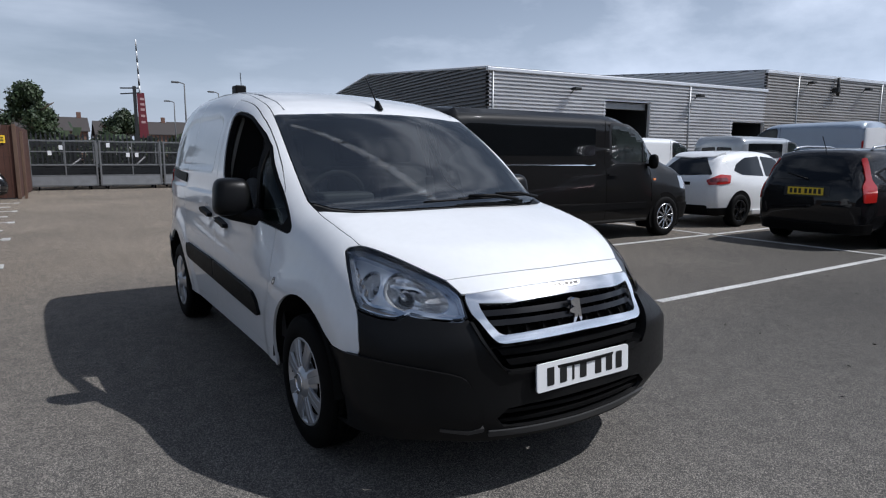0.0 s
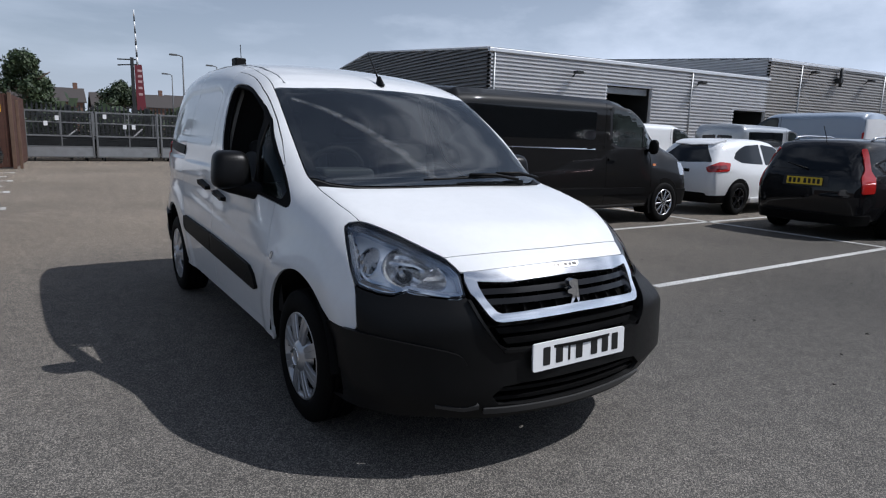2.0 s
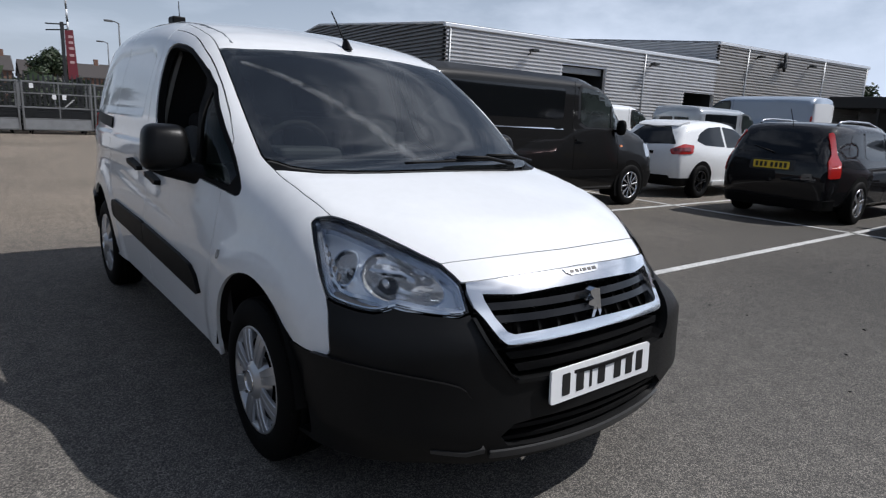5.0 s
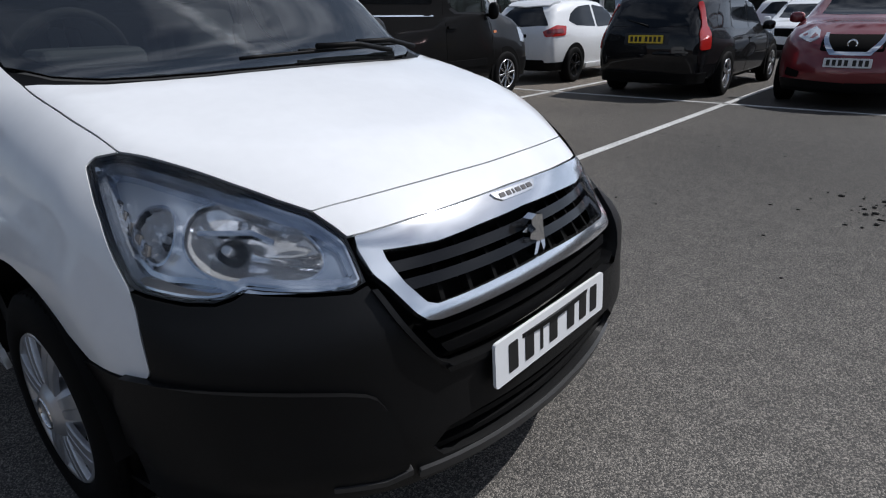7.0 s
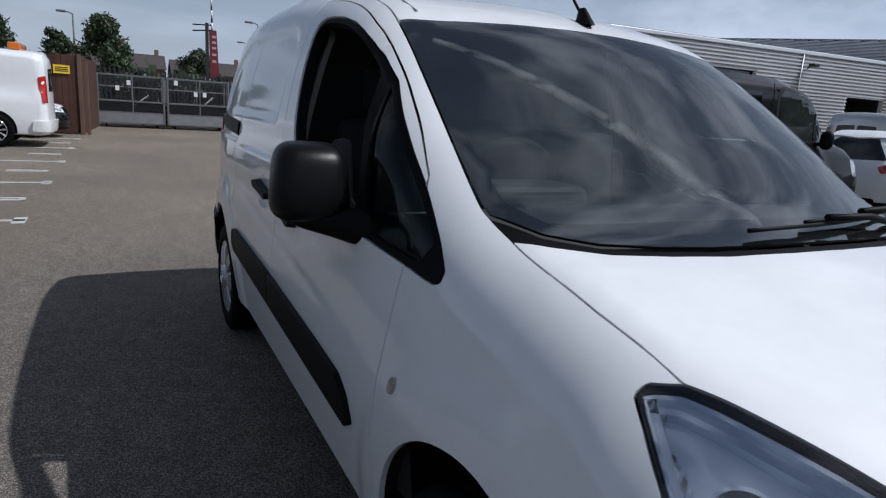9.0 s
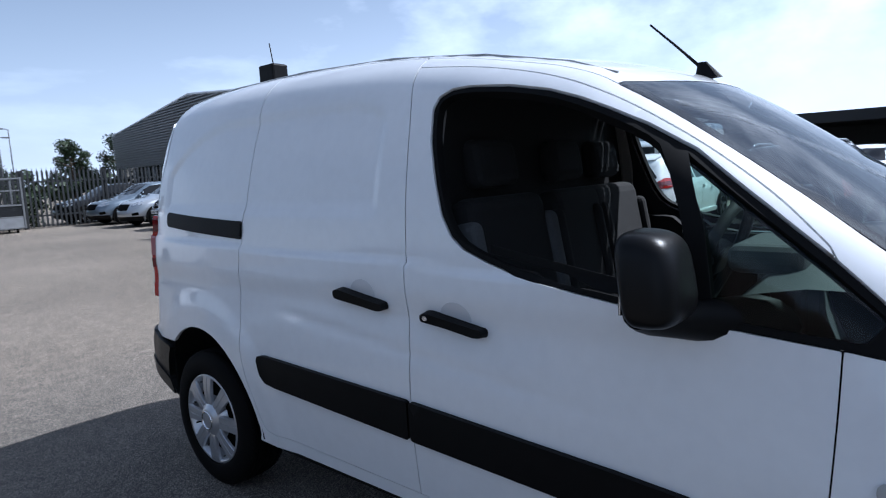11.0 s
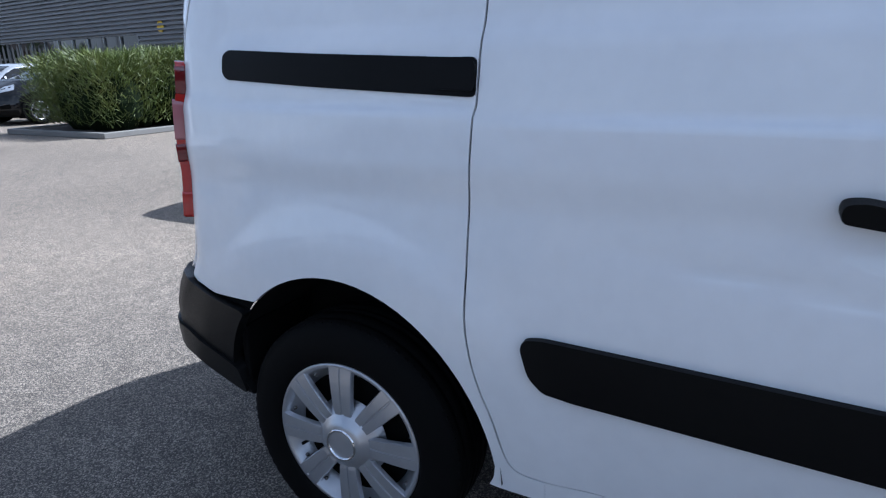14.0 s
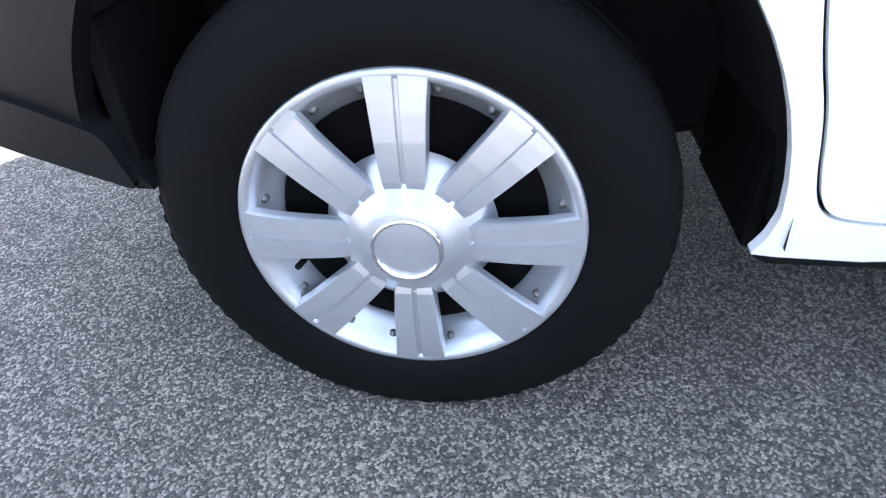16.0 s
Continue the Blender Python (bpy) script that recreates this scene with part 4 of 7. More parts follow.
def head_lamp(side):
    """A swept clear lamp: dark border, housing tray, two round reflectors, a lower amber-clear pocket, and the cover."""
    rim = tidy(HEAD_LAMP, .012)
    lamp = soft(rim, 1)
    small = soft([(-1.082, .825), (-1.066, .868), (-1.022, .878), (-.985, .868), (-.975, .835), (-.978, .795), (-1.002, .768), (-1.045, .782)], 2)
    large = soft([(-.952, .812), (-.946, .856), (-.912, .880), (-.830, .876), (-.740, .856), (-.672, .822), (-.632, .780), (-.640, .745), (-.720, .734), (-.829, .740), (-.885, .750), (-.930, .774)], 2)
    border = van_panel("head_lamp", GLOSS_BLACK, rim, [shrink(soft(lamp, 1), .004)], side=side, off=-.001, thick=.012, corner=0, gap=.002, step=.03, label="large clear swept-back head lamp")
    van_panel("lamp_housing", LAMP_HOUSING, shrink(lamp, .006), [small, large], parent=border, side=side, off=-.050, thick=0, corner=0, gap=0, step=.03)
    cover = van_panel("lamp_cover", LENS, shrink(lamp, .004), parent=border, side=side, off=-.001, thick=0, corner=0, gap=0, step=.03, label="clear lamp cover")
    cover.visible_shadow = False
    lip = shrink(lamp, .014)
    van_panel("lamp_lip", CHROME, shrink(lamp, .010), [shrink(lamp, .0145)], parent=border, side=side, off=-.006, thick=.03, corner=0, gap=0, step=.03)
    van_panel("lamp_wall", SMOKY, lip, [shrink(lamp, .026)], parent=border, side=side, off=-.022, thick=.034, corner=0, gap=0, step=.03)
    # two deep bowls, each fluted, with a bulb; the larger is drawn out towards the grille
    for ring, (s, z), deep in ((small, (-1.02, .828), .055), (large, (-.862, .805), .075)):
        van_panel("reflector_rim", CHROME, shrink(ring, -.005), [ring], parent=border, side=side, off=-.030, thick=.026, corner=0, gap=0, step=.02)
        rows = []
        for f, d in ((1, .048), (.86, .048 + deep * .35), (.66, .048 + deep * .7), (.42, .048 + deep * .92), (.2, .048 + deep)):
            q = [(s + (a - s) * f, z + (c - z) * f) for a, c in ring]
            p = VAN.wrap(q)
            wave = np.array([.006 * (j % 2) if deep < .06 else 0.0 for j in range(len(q))])[:, None]
            rows.append(p - VAN.normal(p) * (d + wave))
        n = len(ring)
        v = np.concatenate(rows) * ((-1, 1, 1) if side else (1, 1, 1))
        faces = [(i * n + j, i * n + (j + 1) % n, (i + 1) * n + (j + 1) % n, (i + 1) * n + j) for i in range(len(rows) - 1) for j in range(n)] + [tuple(4 * n + j for j in range(n))]
        part("reflector_bowl", to_mesh("reflector_bowl", v, faces, smooth=deep > .06), REFLECTOR, border)
        c = VAN.wrap([(s, z)])
        n1 = VAN.normal(c)[0]
        tip, foot = c[0] - n1 * .060, c[0] - n1 * (.048 + deep)
        if side:
            tip, foot = tip * (-1, 1, 1), foot * (-1, 1, 1)
        part("bulb_collar", rod([foot, foot * .75 + tip * .25], .030 if deep > .06 else .020, 14), GLOSS_BLACK, border)
        part("bulb", rod([foot, (tip + foot) / 2, tip], .012 if deep > .06 else .009, 10, taper=.8), SATIN, border)
    # upright flutes in the outer wall
    for k in range(9):
        s = -1.150 + .0125 * k
        z0, z1 = .742 + .040 * abs(k - 9) / 4 + .012, .80 + .010 * (9 - k)
        van_panel("lamp_flute", CHROME if k % 2 else POCKET, [(s, z0), (s + .007, z0 - .004), (s + .007, z1 - .004), (s, z1)], parent=border, side=side, off=-.040, thick=.012, corner=0, gap=0, step=.03)
    fins = [(-.93, .842), (-.80, .842), (-.745, .822), (-.745, .814), (-.80, .832), (-.93, .832)]
    van_panel("bulb_shield", CHROME, fins, parent=border, side=side, off=-.05, thick=.02, corner=0, gap=0, step=.02)
    shelf = soft([(-.565, .722), (-.64, .72), (-.80, .728), (-.89, .748), (-.997, .752), (-1.05, .79), (-1.058, .785), (-1.0, .742), (-.89, .737), (-.815, .718), (-.64, .71)], 1)
    van_panel("chrome_shelf", CHROME, shelf, parent=border, side=side, off=-.016, thick=.035, corner=0, gap=0, step=.02)
    pocket = soft([(-.84, .722), (-.90, .722), (-1.02, .752), (-1.04, .738), (-.95, .712), (-.87, .709)], 1)
    van_panel("indicator_pocket", POCKET, pocket, parent=border, side=side, off=-.011, thick=.02, corner=0, gap=0, step=.02, label="smoky indicator pocket")


SMOKY = material("lamp_wall_silver", (.50, .55, .64), rough=.14, metal=.75)
POCKET = material("smoky_lamp_pocket", (.16, .15, .145), rough=.2, metal=.4)


def make_front():
    """Bumper, grille, plate and badge."""
    low_arch = wrap_side([(.925 + .378 * math.cos(a), .295 + .412 * math.sin(a)) for a in np.radians(np.linspace(141, 186, 8))])
    left = ([(-.20, .508), (-.355, .510), (-.40, .532), (-.44, .568), (-.50, .64), (-.549, .712), (-.586, .701), (-.68, .706), (-.769, .715), (-.803, .721), (-.827, .709), (-.866, .699), (-.927, .701),
             (-1.013, .714), (-1.049, .724)] + [(a + .003, b) for a, b in wing_edge[1:]] + low_arch + [(-1.30, .225), (-1.0, .225), (-.80, .232), (-.66, .245), (-.487, .238), (-.30, .242)])
    right = [(-a, b) for a, b in left[::-1]]
    intake = [(-.405, .300), (-.30, .292), (0, .290), (.30, .292), (.405, .300), (.435, .335), (.39, .372), (.30, .380), (0, .384), (-.30, .380), (-.39, .372), (-.435, .335)]
    bumper = van_panel("front_bumper", BUMPER, left[::-1] + right[::-1], [intake], off=.004, thick=.05, corner=.004, step=.04, label="large black textured plastic front bumper")
    van_panel("lower_intake", DARK, shrink(intake, -.03), parent=bumper, off=-.06, thick=0, corner=0, gap=0, step=.06)
    for z in (.318, .356):
        bar = [(-.42, z - .008), (0, z - .012), (.42, z - .008), (.42, z + .006), (0, z + .004), (-.42, z + .006)]
        van_panel("intake_slat", BLACK_PLASTIC, bar, parent=bumper, off=-.012, thick=.05, corner=0, gap=0, step=.05)
    lip = [(-.47, .268), (0, .262), (.47, .268), (.47, .290), (0, .284), (-.47, .290)]
    van_panel("bumper_lip", LIP_GREY, lip, parent=bumper, off=.014, thick=.03, corner=.006, gap=0, step=.05, label="grey lip under the lower intake")
    # raised corner blocks below the lamps, and the pinched edge round the lower mouth
    for side in (0, 1):
        corner = soft([(-1.10, .560), (-.98, .558), (-.872, .550), (-.722, .535), (-.591, .514), (-.548, .488), (-.517, .404), (-.485, .318), (-.55, .300), (-.66, .312), (-1.10, .33)], 1)
        van_panel("corner_block", BUMPER, corner, parent=bumper, side=side, off=.018, thick=.022, corner=0, gap=0, step=.04, label="raised black corner of the bumper")
        van_panel("corner_lip", LIP_GREY, [(-.66, .313), (-.55, .300), (-.49, .312), (-.49, .296), (-.55, .286), (-.66, .300)], parent=bumper, side=side, off=.022, thick=.02, corner=.004, gap=0, step=.04)
    mouth = [(-.40, .520), (-.445, .565), (-.505, .640), (-.545, .700), (-.532, .700), (-.49, .638), (-.43, .562), (-.39, .508), (0, .503), (.39, .508), (.43, .562), (.49, .638), (.532, .700), (.545, .700), (.505, .640), (.445, .565), (.40, .520), (0, .515)]
    van_panel("mouth_edge", BUMPER, mouth, parent=bumper, off=.016, thick=.03, corner=0, gap=0, step=.03)
    # grille: chrome ring round dark slats
    ring = [(-.564, .794), (-.405, .803), (-.2, .809), (0, .812), (.2, .809), (.405, .803), (.564, .794), (.560, .77), (.535, .725), (.505, .700), (.455, .645), (.43, .627), (.40, .622), (.2, .628), (0, .632), (-.2, .628), (-.40, .622),
            (-.43, .627), (-.455, .645), (-.505, .700), (-.535, .725), (-.560, .77)]
    hole = [(-.503, .763), (-.36, .757), (-.2, .764), (0, .768), (.2, .764), (.36, .757), (.503, .763), (.497, .745), (.465, .70), (.425, .660), (.40, .652), (.2, .660), (0, .664), (-.2, .660), (-.40, .652), (-.425, .660), (-.465, .70), (-.497, .745)]
    grille = van_panel("grille_surround", SURROUND, ring, [hole], off=.008, thick=.04, corner=.006, gap=.001, step=.025, label="bright chrome grille surround")
    van_panel("grille_back", DARK, [(-.56, .79), (0, .80), (.56, .79), (.54, .70), (.45, .56), (.40, .50), (0, .50), (-.40, .50), (-.45, .56), (-.54, .70)], parent=grille, off=-.07, thick=0, corner=0, gap=0, step=.06)
    for z, w in ((.735, .49), (.700, .46)):
        bar = [(-w, z - .012), (0, z - .009), (w, z - .012), (w, z + .008), (0, z + .012), (-w, z + .008)]
        van_panel("grille_slat", GLOSS_BLACK, bar, parent=grille, off=-.012, thick=.05, corner=0, gap=0, step=.04)
    for s in (-.36, -.27, -.18, -.09, .09, .18, .27, .36):
        van_panel("grille_rib", DARK, [(s - .006, .655), (s + .006, .655), (s + .006, .76), (s - .006, .76)], parent=grille, off=-.03, thick=.03, corner=0, gap=0, step=.03)
    for z, w in ((.590, .405), (.548, .37)):
        bar = [(-w, z - .014), (0, z - .012), (w, z - .014), (w + .02, z + .010), (0, z + .012), (-w - .02, z + .010)]
        van_panel("lower_slat", BLACK_PLASTIC, bar, parent=grille, off=-.018, thick=.06, corner=.004, gap=0, step=.04)
    # badge: a plain upright chrome shape
    c = VAN.wrap([(0, .708)])[0]
    shape = [(-.030, .030), (-.034, .044), (-.012, .052), (.014, .046), (.020, .020), (.036, -.040), (.030, -.052), (.012, -.020), (.000, -.052), (-.014, -.052), (-.006, -.016), (-.036, -.004), (-.034, .008), (-.012, .014)]
    part("badge", slab(shape, -.018, .006, lambda x, y, z: (x, c[1] - z, c[2] + y)), CHROME, grille, "small plain chrome badge")
    # script bar on the lip above the grille
    bar = [(-.115, .806), (-.105, .797), (-.08, .789), (.08, .789), (.105, .797), (.115, .806)]
    strip = van_panel("badge_bar", SATIN, bar, off=.0115, thick=.01, corner=0, gap=0, step=.02, label="satin name bar above the grille")
    for k, (a, b) in enumerate(((-.085, -.06), (-.05, -.03), (-.02, -.012), (-.002, .02), (.03, .05), (.06, .085))):
        van_panel("script_bar", POCKET, [(a, .794), (b, .794), (b, .802), (a, .802)], parent=strip, off=.013, thick=.003, corner=0, gap=0, step=.02)
    plate = part("number_plate", slab(fillet([(-.26, -.0555), (.26, -.0555), (.26, .0555), (-.26, .0555)], .012), 0, .008, lambda x, y, z: (x, .024 - z + .06 * y, .480 + y)), PLATE_WHITE, van, "white number plate with dark plain bars")
    for k, x in enumerate((-.190, -.122, -.068, -.012, .075, .140, .200)):
        w = .012 if k == 2 else .037
        part("plate_bar", slab(fillet([(x - w / 2, -.036), (x + w / 2, -.036), (x + w / 2, .036), (x - w / 2, .036)], .004, 3), .0085, .0095, lambda x, y, z: (x, .024 - z + .06 * y, .480 + y)), INK, plate)


LIP_GREY = material("grey_plastic_lip", (.035, .035, .036), rough=.4)


def make_wheel(name):
    """A steel wheel with tyre and an eight-spoke plastic cover; the outer face looks along -x."""
    hub = thing(name, "", "")
    tyre = [(.08, .19), (.095, .205), (.098, .25), (.092, .283), (.080, .299), (.070, .304), (.058, .3055), (.056, .299), (.048, .299), (.046, .306), (.018, .3065), (.016, .299), (.008, .299), (.006, .3065),
            (-.006, .3065), (-.008, .299), (-.016, .299), (-.018, .3065), (-.046, .306), (-.048, .299), (-.056, .299), (-.058, .3055), (-.070, .304), (-.080, .299), (-.092, .283), (-.0985, .255), (-.0995, .232), (-.097, .214),
            (-.090, .203), (-.082, .198), (-.07, .195), (.08, .19)]
    part("tyre", lathe(tyre, 64), RUBBER, hub, "black rubber tyre with a plain sidewall")
    blocks = bmesh.new()
    for k in range(70):
        a = 2 * np.pi * k / 70
        for x0, x1 in ((-.0815, -.060), (.060, .0815)):
            b = box(x0, -.007, .296, x1, .007, .3012, .002, 1)
            bmesh.ops.rotate(b, verts=b.verts[:], cent=(0, 0, 0), matrix=Matrix.Rotation(a, 3, "X"))
            joined(blocks, b)
    tagged(part("tread_block", blocks, RUBBER, hub), kind="stuff")
    # black steel, its colour also holding the shade behind the spokes
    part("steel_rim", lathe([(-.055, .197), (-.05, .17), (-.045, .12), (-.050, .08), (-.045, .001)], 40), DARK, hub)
    cover = bmesh.new()
    lathe([(-.076, .200), (-.088, .2025), (-.0925, .200), (-.0925, .193), (-.088, .188), (-.074, .179), (-.060, .170), (-.052, .160), (-.046, .159)], 72, bm=cover)
    ring = part("wheel_cover", cover, SILVER, hub, "silver eight-spoke plastic wheel cover")
    spoke_me = None
    for k in range(8):
        if spoke_me is None:
            bm = bmesh.new()
            cut = lambda r, w, x: [bm.verts.new((x + d, y, r)) for y, d in ((-w - .0025, .013), (-w - .0015, .004), (-w, .0), (-.0032, -.0004), (-.0018, .0032), (.0018, .0032), (.0032, -.0004), (w, .0), (w + .0015, .004), (w + .0025, .013))]  # noqa: E731
            rows = [cut(.060, .0205, -.094), cut(.078, .0235, -.0985), cut(.095, .0250, -.0990), (cut(.125, .0270, -.0990)), cut(.155, .0288, -.0975), cut(.182, .0312, -.0945), cut(.1975, .0330, -.0915)]
            for a, b in zip(rows, rows[1:]):
                for j in range(9):
                    bm.faces.new((a[j], b[j], b[j + 1], a[j + 1]))
            bmesh.ops.recalc_face_normals(bm, faces=bm.faces[:])
            spoke = part("spoke", bm, SILVER, ring)
            spoke_me = spoke.data
        else:
            spoke = part("spoke", spoke_me, SILVER, ring)
        spoke.matrix_basis = pose(0, 0, 0, 45 * k)
    part("hub_dome", lathe([(-.066, .102), (-.080, .094), (-.0925, .078), (-.099, .066), (-.108, .056), (-.114, .046), (-.1145, .040)], 48), SILVER, ring)
    part("hub_ring", lathe([(-.112, .0425), (-.1165, .0415), (-.118, .039), (-.1165, .0365), (-.113, .0355)], 48), CHROME, ring)
    part("hub_disc", lathe([(-.1125, .0365), (-.1135, .030), (-.1138, .0005)], 40), SILVER, ring)
    bolt_me = None
    for k in range(8):
        for d in (-.17, .17):
            a = 2 * np.pi * (k + .5) / 8 + d
            bm = lathe([(-.078, .0055), (-.084, .005), (-.086, .0005)], 8) if bolt_me is None else None
            ob = part("cover_clip", bm if bm else bolt_me, POCKET, ring)
            bolt_me = ob.data
            ob.matrix_basis = Matrix.Translation((.010, .1765 * math.sin(a), .1765 * math.cos(a)))
    valve = rod([(-.07, .135, -.045), (-.092, .143, -.047)], .004, 6)
    part("valve", valve, RUBBER, hub)
    return hub


def make_wheels():
    first = make_wheel("wheel")
    spots = ((-.762, .925, .303, 0), (-.770, 3.653, .303, 0), (.762, .925, .303, 180), (.770, 3.653, .303, 180))
    wheels = [first] + [copy_thing(first, Matrix()) for _ in spots[1:]]
    for w, (x, y, z, turn) in zip(wheels, spots):
        for key in ("label", "category"):
            if key in w:
                del w[key]
        w.parent = van
        w.matrix_basis = pose(x, y, z, 0, 0, turn) @ pose(0, 0, 0, -1.5 if y > 2 else 20)


def make_under():
    """Dark wheel houses, floor pan and the things that close the body below."""
    for k in (-1, 1):
        for y, r, rz in ((.925, .385, .415), (3.645, .40, .435)):
            bm = bmesh.new()
            rings = []
            for x in (.868, .80, .56):
                rings.append([bm.verts.new((k * (x - (.045 * max(0, math.cos(a))**3 if y > 2 and x > .85 else 0)), y + r * math.cos(a), .29 + rz * math.sin(a))) for a in np.radians(np.linspace(*((12, 177) if y > 2 else (4, 172)), 30))])
            for a, b in zip(rings, rings[1:]):
                for j in range(29):
                    bm.faces.new((a[j], a[j + 1], b[j + 1], b[j])).smooth = True
            bm.faces.new(rings[-1])
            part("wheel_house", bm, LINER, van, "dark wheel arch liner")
        # near-black plates added to cover bright ground, standing in for arch shade
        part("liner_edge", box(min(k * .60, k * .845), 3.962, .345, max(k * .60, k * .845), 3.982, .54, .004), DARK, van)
        part("arch_shade_plate", box(min(k * .58, k * .80), 3.246, .268, max(k * .58, k * .80), 3.262, .45, .004), DARK, van)
    pan = box(-.80, 1.32, .235, .80, 3.24, .30, .02)
    part("engine_tray", box(-.54, .35, .22, .54, 1.31, .45, .03), LINER, van)
    part("rear_pan", box(-.54, 3.25, .28, .54, 4.20, .36, .03), LINER, van)
    part("floor_pan", pan, LINER, van, "dark underside and floor pan")
    part("axle_beam", rod([(-.66, 3.653, .29), (.66, 3.653, .29)], .04, 10), LINER, van)
    # solid unseen box, added so that no sun leaks through the body's gaps
    hold = box(-.53, 2.47, .38, .53, 4.12, 1.62, .10, 3)
    part("load_space_filler", hold, CABIN, van, "dark unseen box filling the load space to block stray sun")
    block = box(-.55, .45, .45, .55, .98, .80, .08)
    part("engine_bay", block, LINER, van)


def make_cab():
    """Dash, wheel, seats, bulkhead and linings seen through the glass."""
    for side in (0, 1):
        frame_loop = at((1.20, .42), (1.20, .94)) + at(*GLASS_TOP[:1]) + at((1.36, 1.185), (1.62, 1.40), (1.85, 1.515), (2.1, 1.60), (2.43, 1.64), (2.43, .42))
        hole = at(*GLASS_TOP[1:]) + at(*GLASS_BOTTOM)
        van_panel("cab_lining", CABIN, frame_loop, [shrink(hole, -.004)], side=side, off=-.045, thick=0, corner=0, gap=0, step=.06)
        card = at((1.32, .42), (1.32, .93), (1.6, .985), (1.9, 1.02), (2.2, 1.09), (2.40, 1.10), (2.40, .42))
        van_panel("door_card", CABIN, card, side=side, off=-.075, thick=.03, corner=.02, gap=0, step=.08)
        k = 1 if side else -1
        part("door_pull", box(k * .76 - .02, 1.65, .88, k * .76 + .02, 1.95, .93, .015), CABIN, van)
        # passenger-side ledge in bright satin: sunlight on the door top put into its material
        part("door_ledge", box(k * .792 - .018, 1.60, .995, k * .792 + .018, 2.15, 1.012, .006), SATIN if side else CABIN, van)
        van_panel("pillar_trim", PALE_TRIM, at((2.385, 1.14), (2.375, 1.35), (2.39, 1.56), (2.425, 1.60), (2.43, 1.14)), side=side, off=-.06, thick=.02, corner=.01, gap=0)
    roof = [(-.60, 1.86), (0, 1.76), (.60, 1.86), (.60, 2.44), (0, 2.44), (-.60, 2.44)]
    van_panel("headlining", HEADLINING, roof, top=True, off=-.035, thick=0, corner=0, gap=0, step=.08)
    zs = np.linspace(.36, 1.66, 14)
    rim = VAN.wrap(VAN.at(*[(2.445, z) for z in zs]))
    wall = [(float(x) + .05, z) for (x, _, _), z in zip(rim, zs)]
    part("bulkhead", slab(wall + [(-x, z) for x, z in wall[::-1]], 2.435, 2.455, lambda a, b, c: (a, c, b)), CABIN, van, "dark bulkhead behind the seats")
    part("cab_floor", box(-.80, 1.0, .36, .80, 2.44, .40, .01), CABIN, van)
    dash = bmesh.new()
    rows = [(1.02, .78, 1.035), (1.10, .82, 1.052), (1.25, .88, 1.070), (1.40, .94, 1.078), (1.50, .96, 1.062), (1.56, .95, 1.01), (1.58, .80, .93), (1.52, .80, .72), (1.40, .8, .45)]
    prev = None
    for y, w, z in rows:
        ring = [dash.verts.new((x * w * .80, y + .06 * x * x * (1 if y < 1.3 else -.3), z - .012 * x * x)) for x in np.linspace(-1, 1, 13)]
        if prev:
            for j in range(12):
                dash.faces.new((prev[j], prev[j + 1], ring[j + 1], ring[j])).smooth = True
        prev = ring
    bmesh.ops.recalc_face_normals(dash, faces=dash.faces[:])
    board = part("dashboard", dash, DASH, van, "dark grey dashboard under the windscreen")
    part("instrument_hood", box(-.54, 1.42, 1.05, -.22, 1.60, 1.125, .03, 3), DASH, board)
    part("centre_console", box(-.13, 1.48, .45, .13, 1.62, 1.0, .03, 3), DASH, board)
    wheel = bmesh.new()
    rim = [(.182 * math.cos(a), .182 * math.sin(a), 0) for a in np.linspace(0, 2 * np.pi, 33)]
    rod(rim, .016, 10, caps=False, bm=wheel)
    for a in (0, np.pi, -np.pi / 2):
        rod([(0, 0, -.02), (.176 * math.cos(a), .176 * math.sin(a), 0)], .018, 8, bm=wheel)
    box(-.065, -.05, -.035, .065, .05, .015, .02, 3, bm=wheel)
    part("steering_wheel", wheel, CABIN, van, "dark steering wheel", m=pose(-.37, 1.66, 1.06, -68 + 180, 0, 0))
    for x, w in ((-.40, .25), (.10, .21), (.46, .25)):
        seat = part("seat", box(-w, -.26, 0, w, .26, .16, .05, 3), SEAT_GREY, van, "grey cloth front seat with pale side panels", m=pose(x, 2.03, .56))
        part("seat_base", box(-w * .9, -.22, -.22, w * .9, .22, 0, .02), CABIN, seat)
        back = part("backrest", box(-w * .95, -.06, 0, w * .95, .06, .60, .05, 3), SEAT_GREY, seat, m=pose(0, .25, .10, -11))
        for k in (-1, 1):
            part("bolster", box(k * w * .95 - .035, -.080, .06, k * w * .95 + .035, .03, .52, .03, 3), SEAT_PALE if x < 0 else SEAT_GREY, back)
        part("head_rest", box(-.13, -.045, .63, .13, .045, .80, .04, 3), SEAT_GREY, back)


HEADLINING = material("grey_headlining", (.11, .108, .10), rough=.95, bump=.2, bump_size=500)
DASH = material("dashboard_grey", (.045, .047, .05), rough=.65, bump=.2, bump_size=600)


def on_screen(x, y, lift):
    p = VAN.over([(x, y)])
    return tuple((p + VAN.normal(p) * lift)[0])


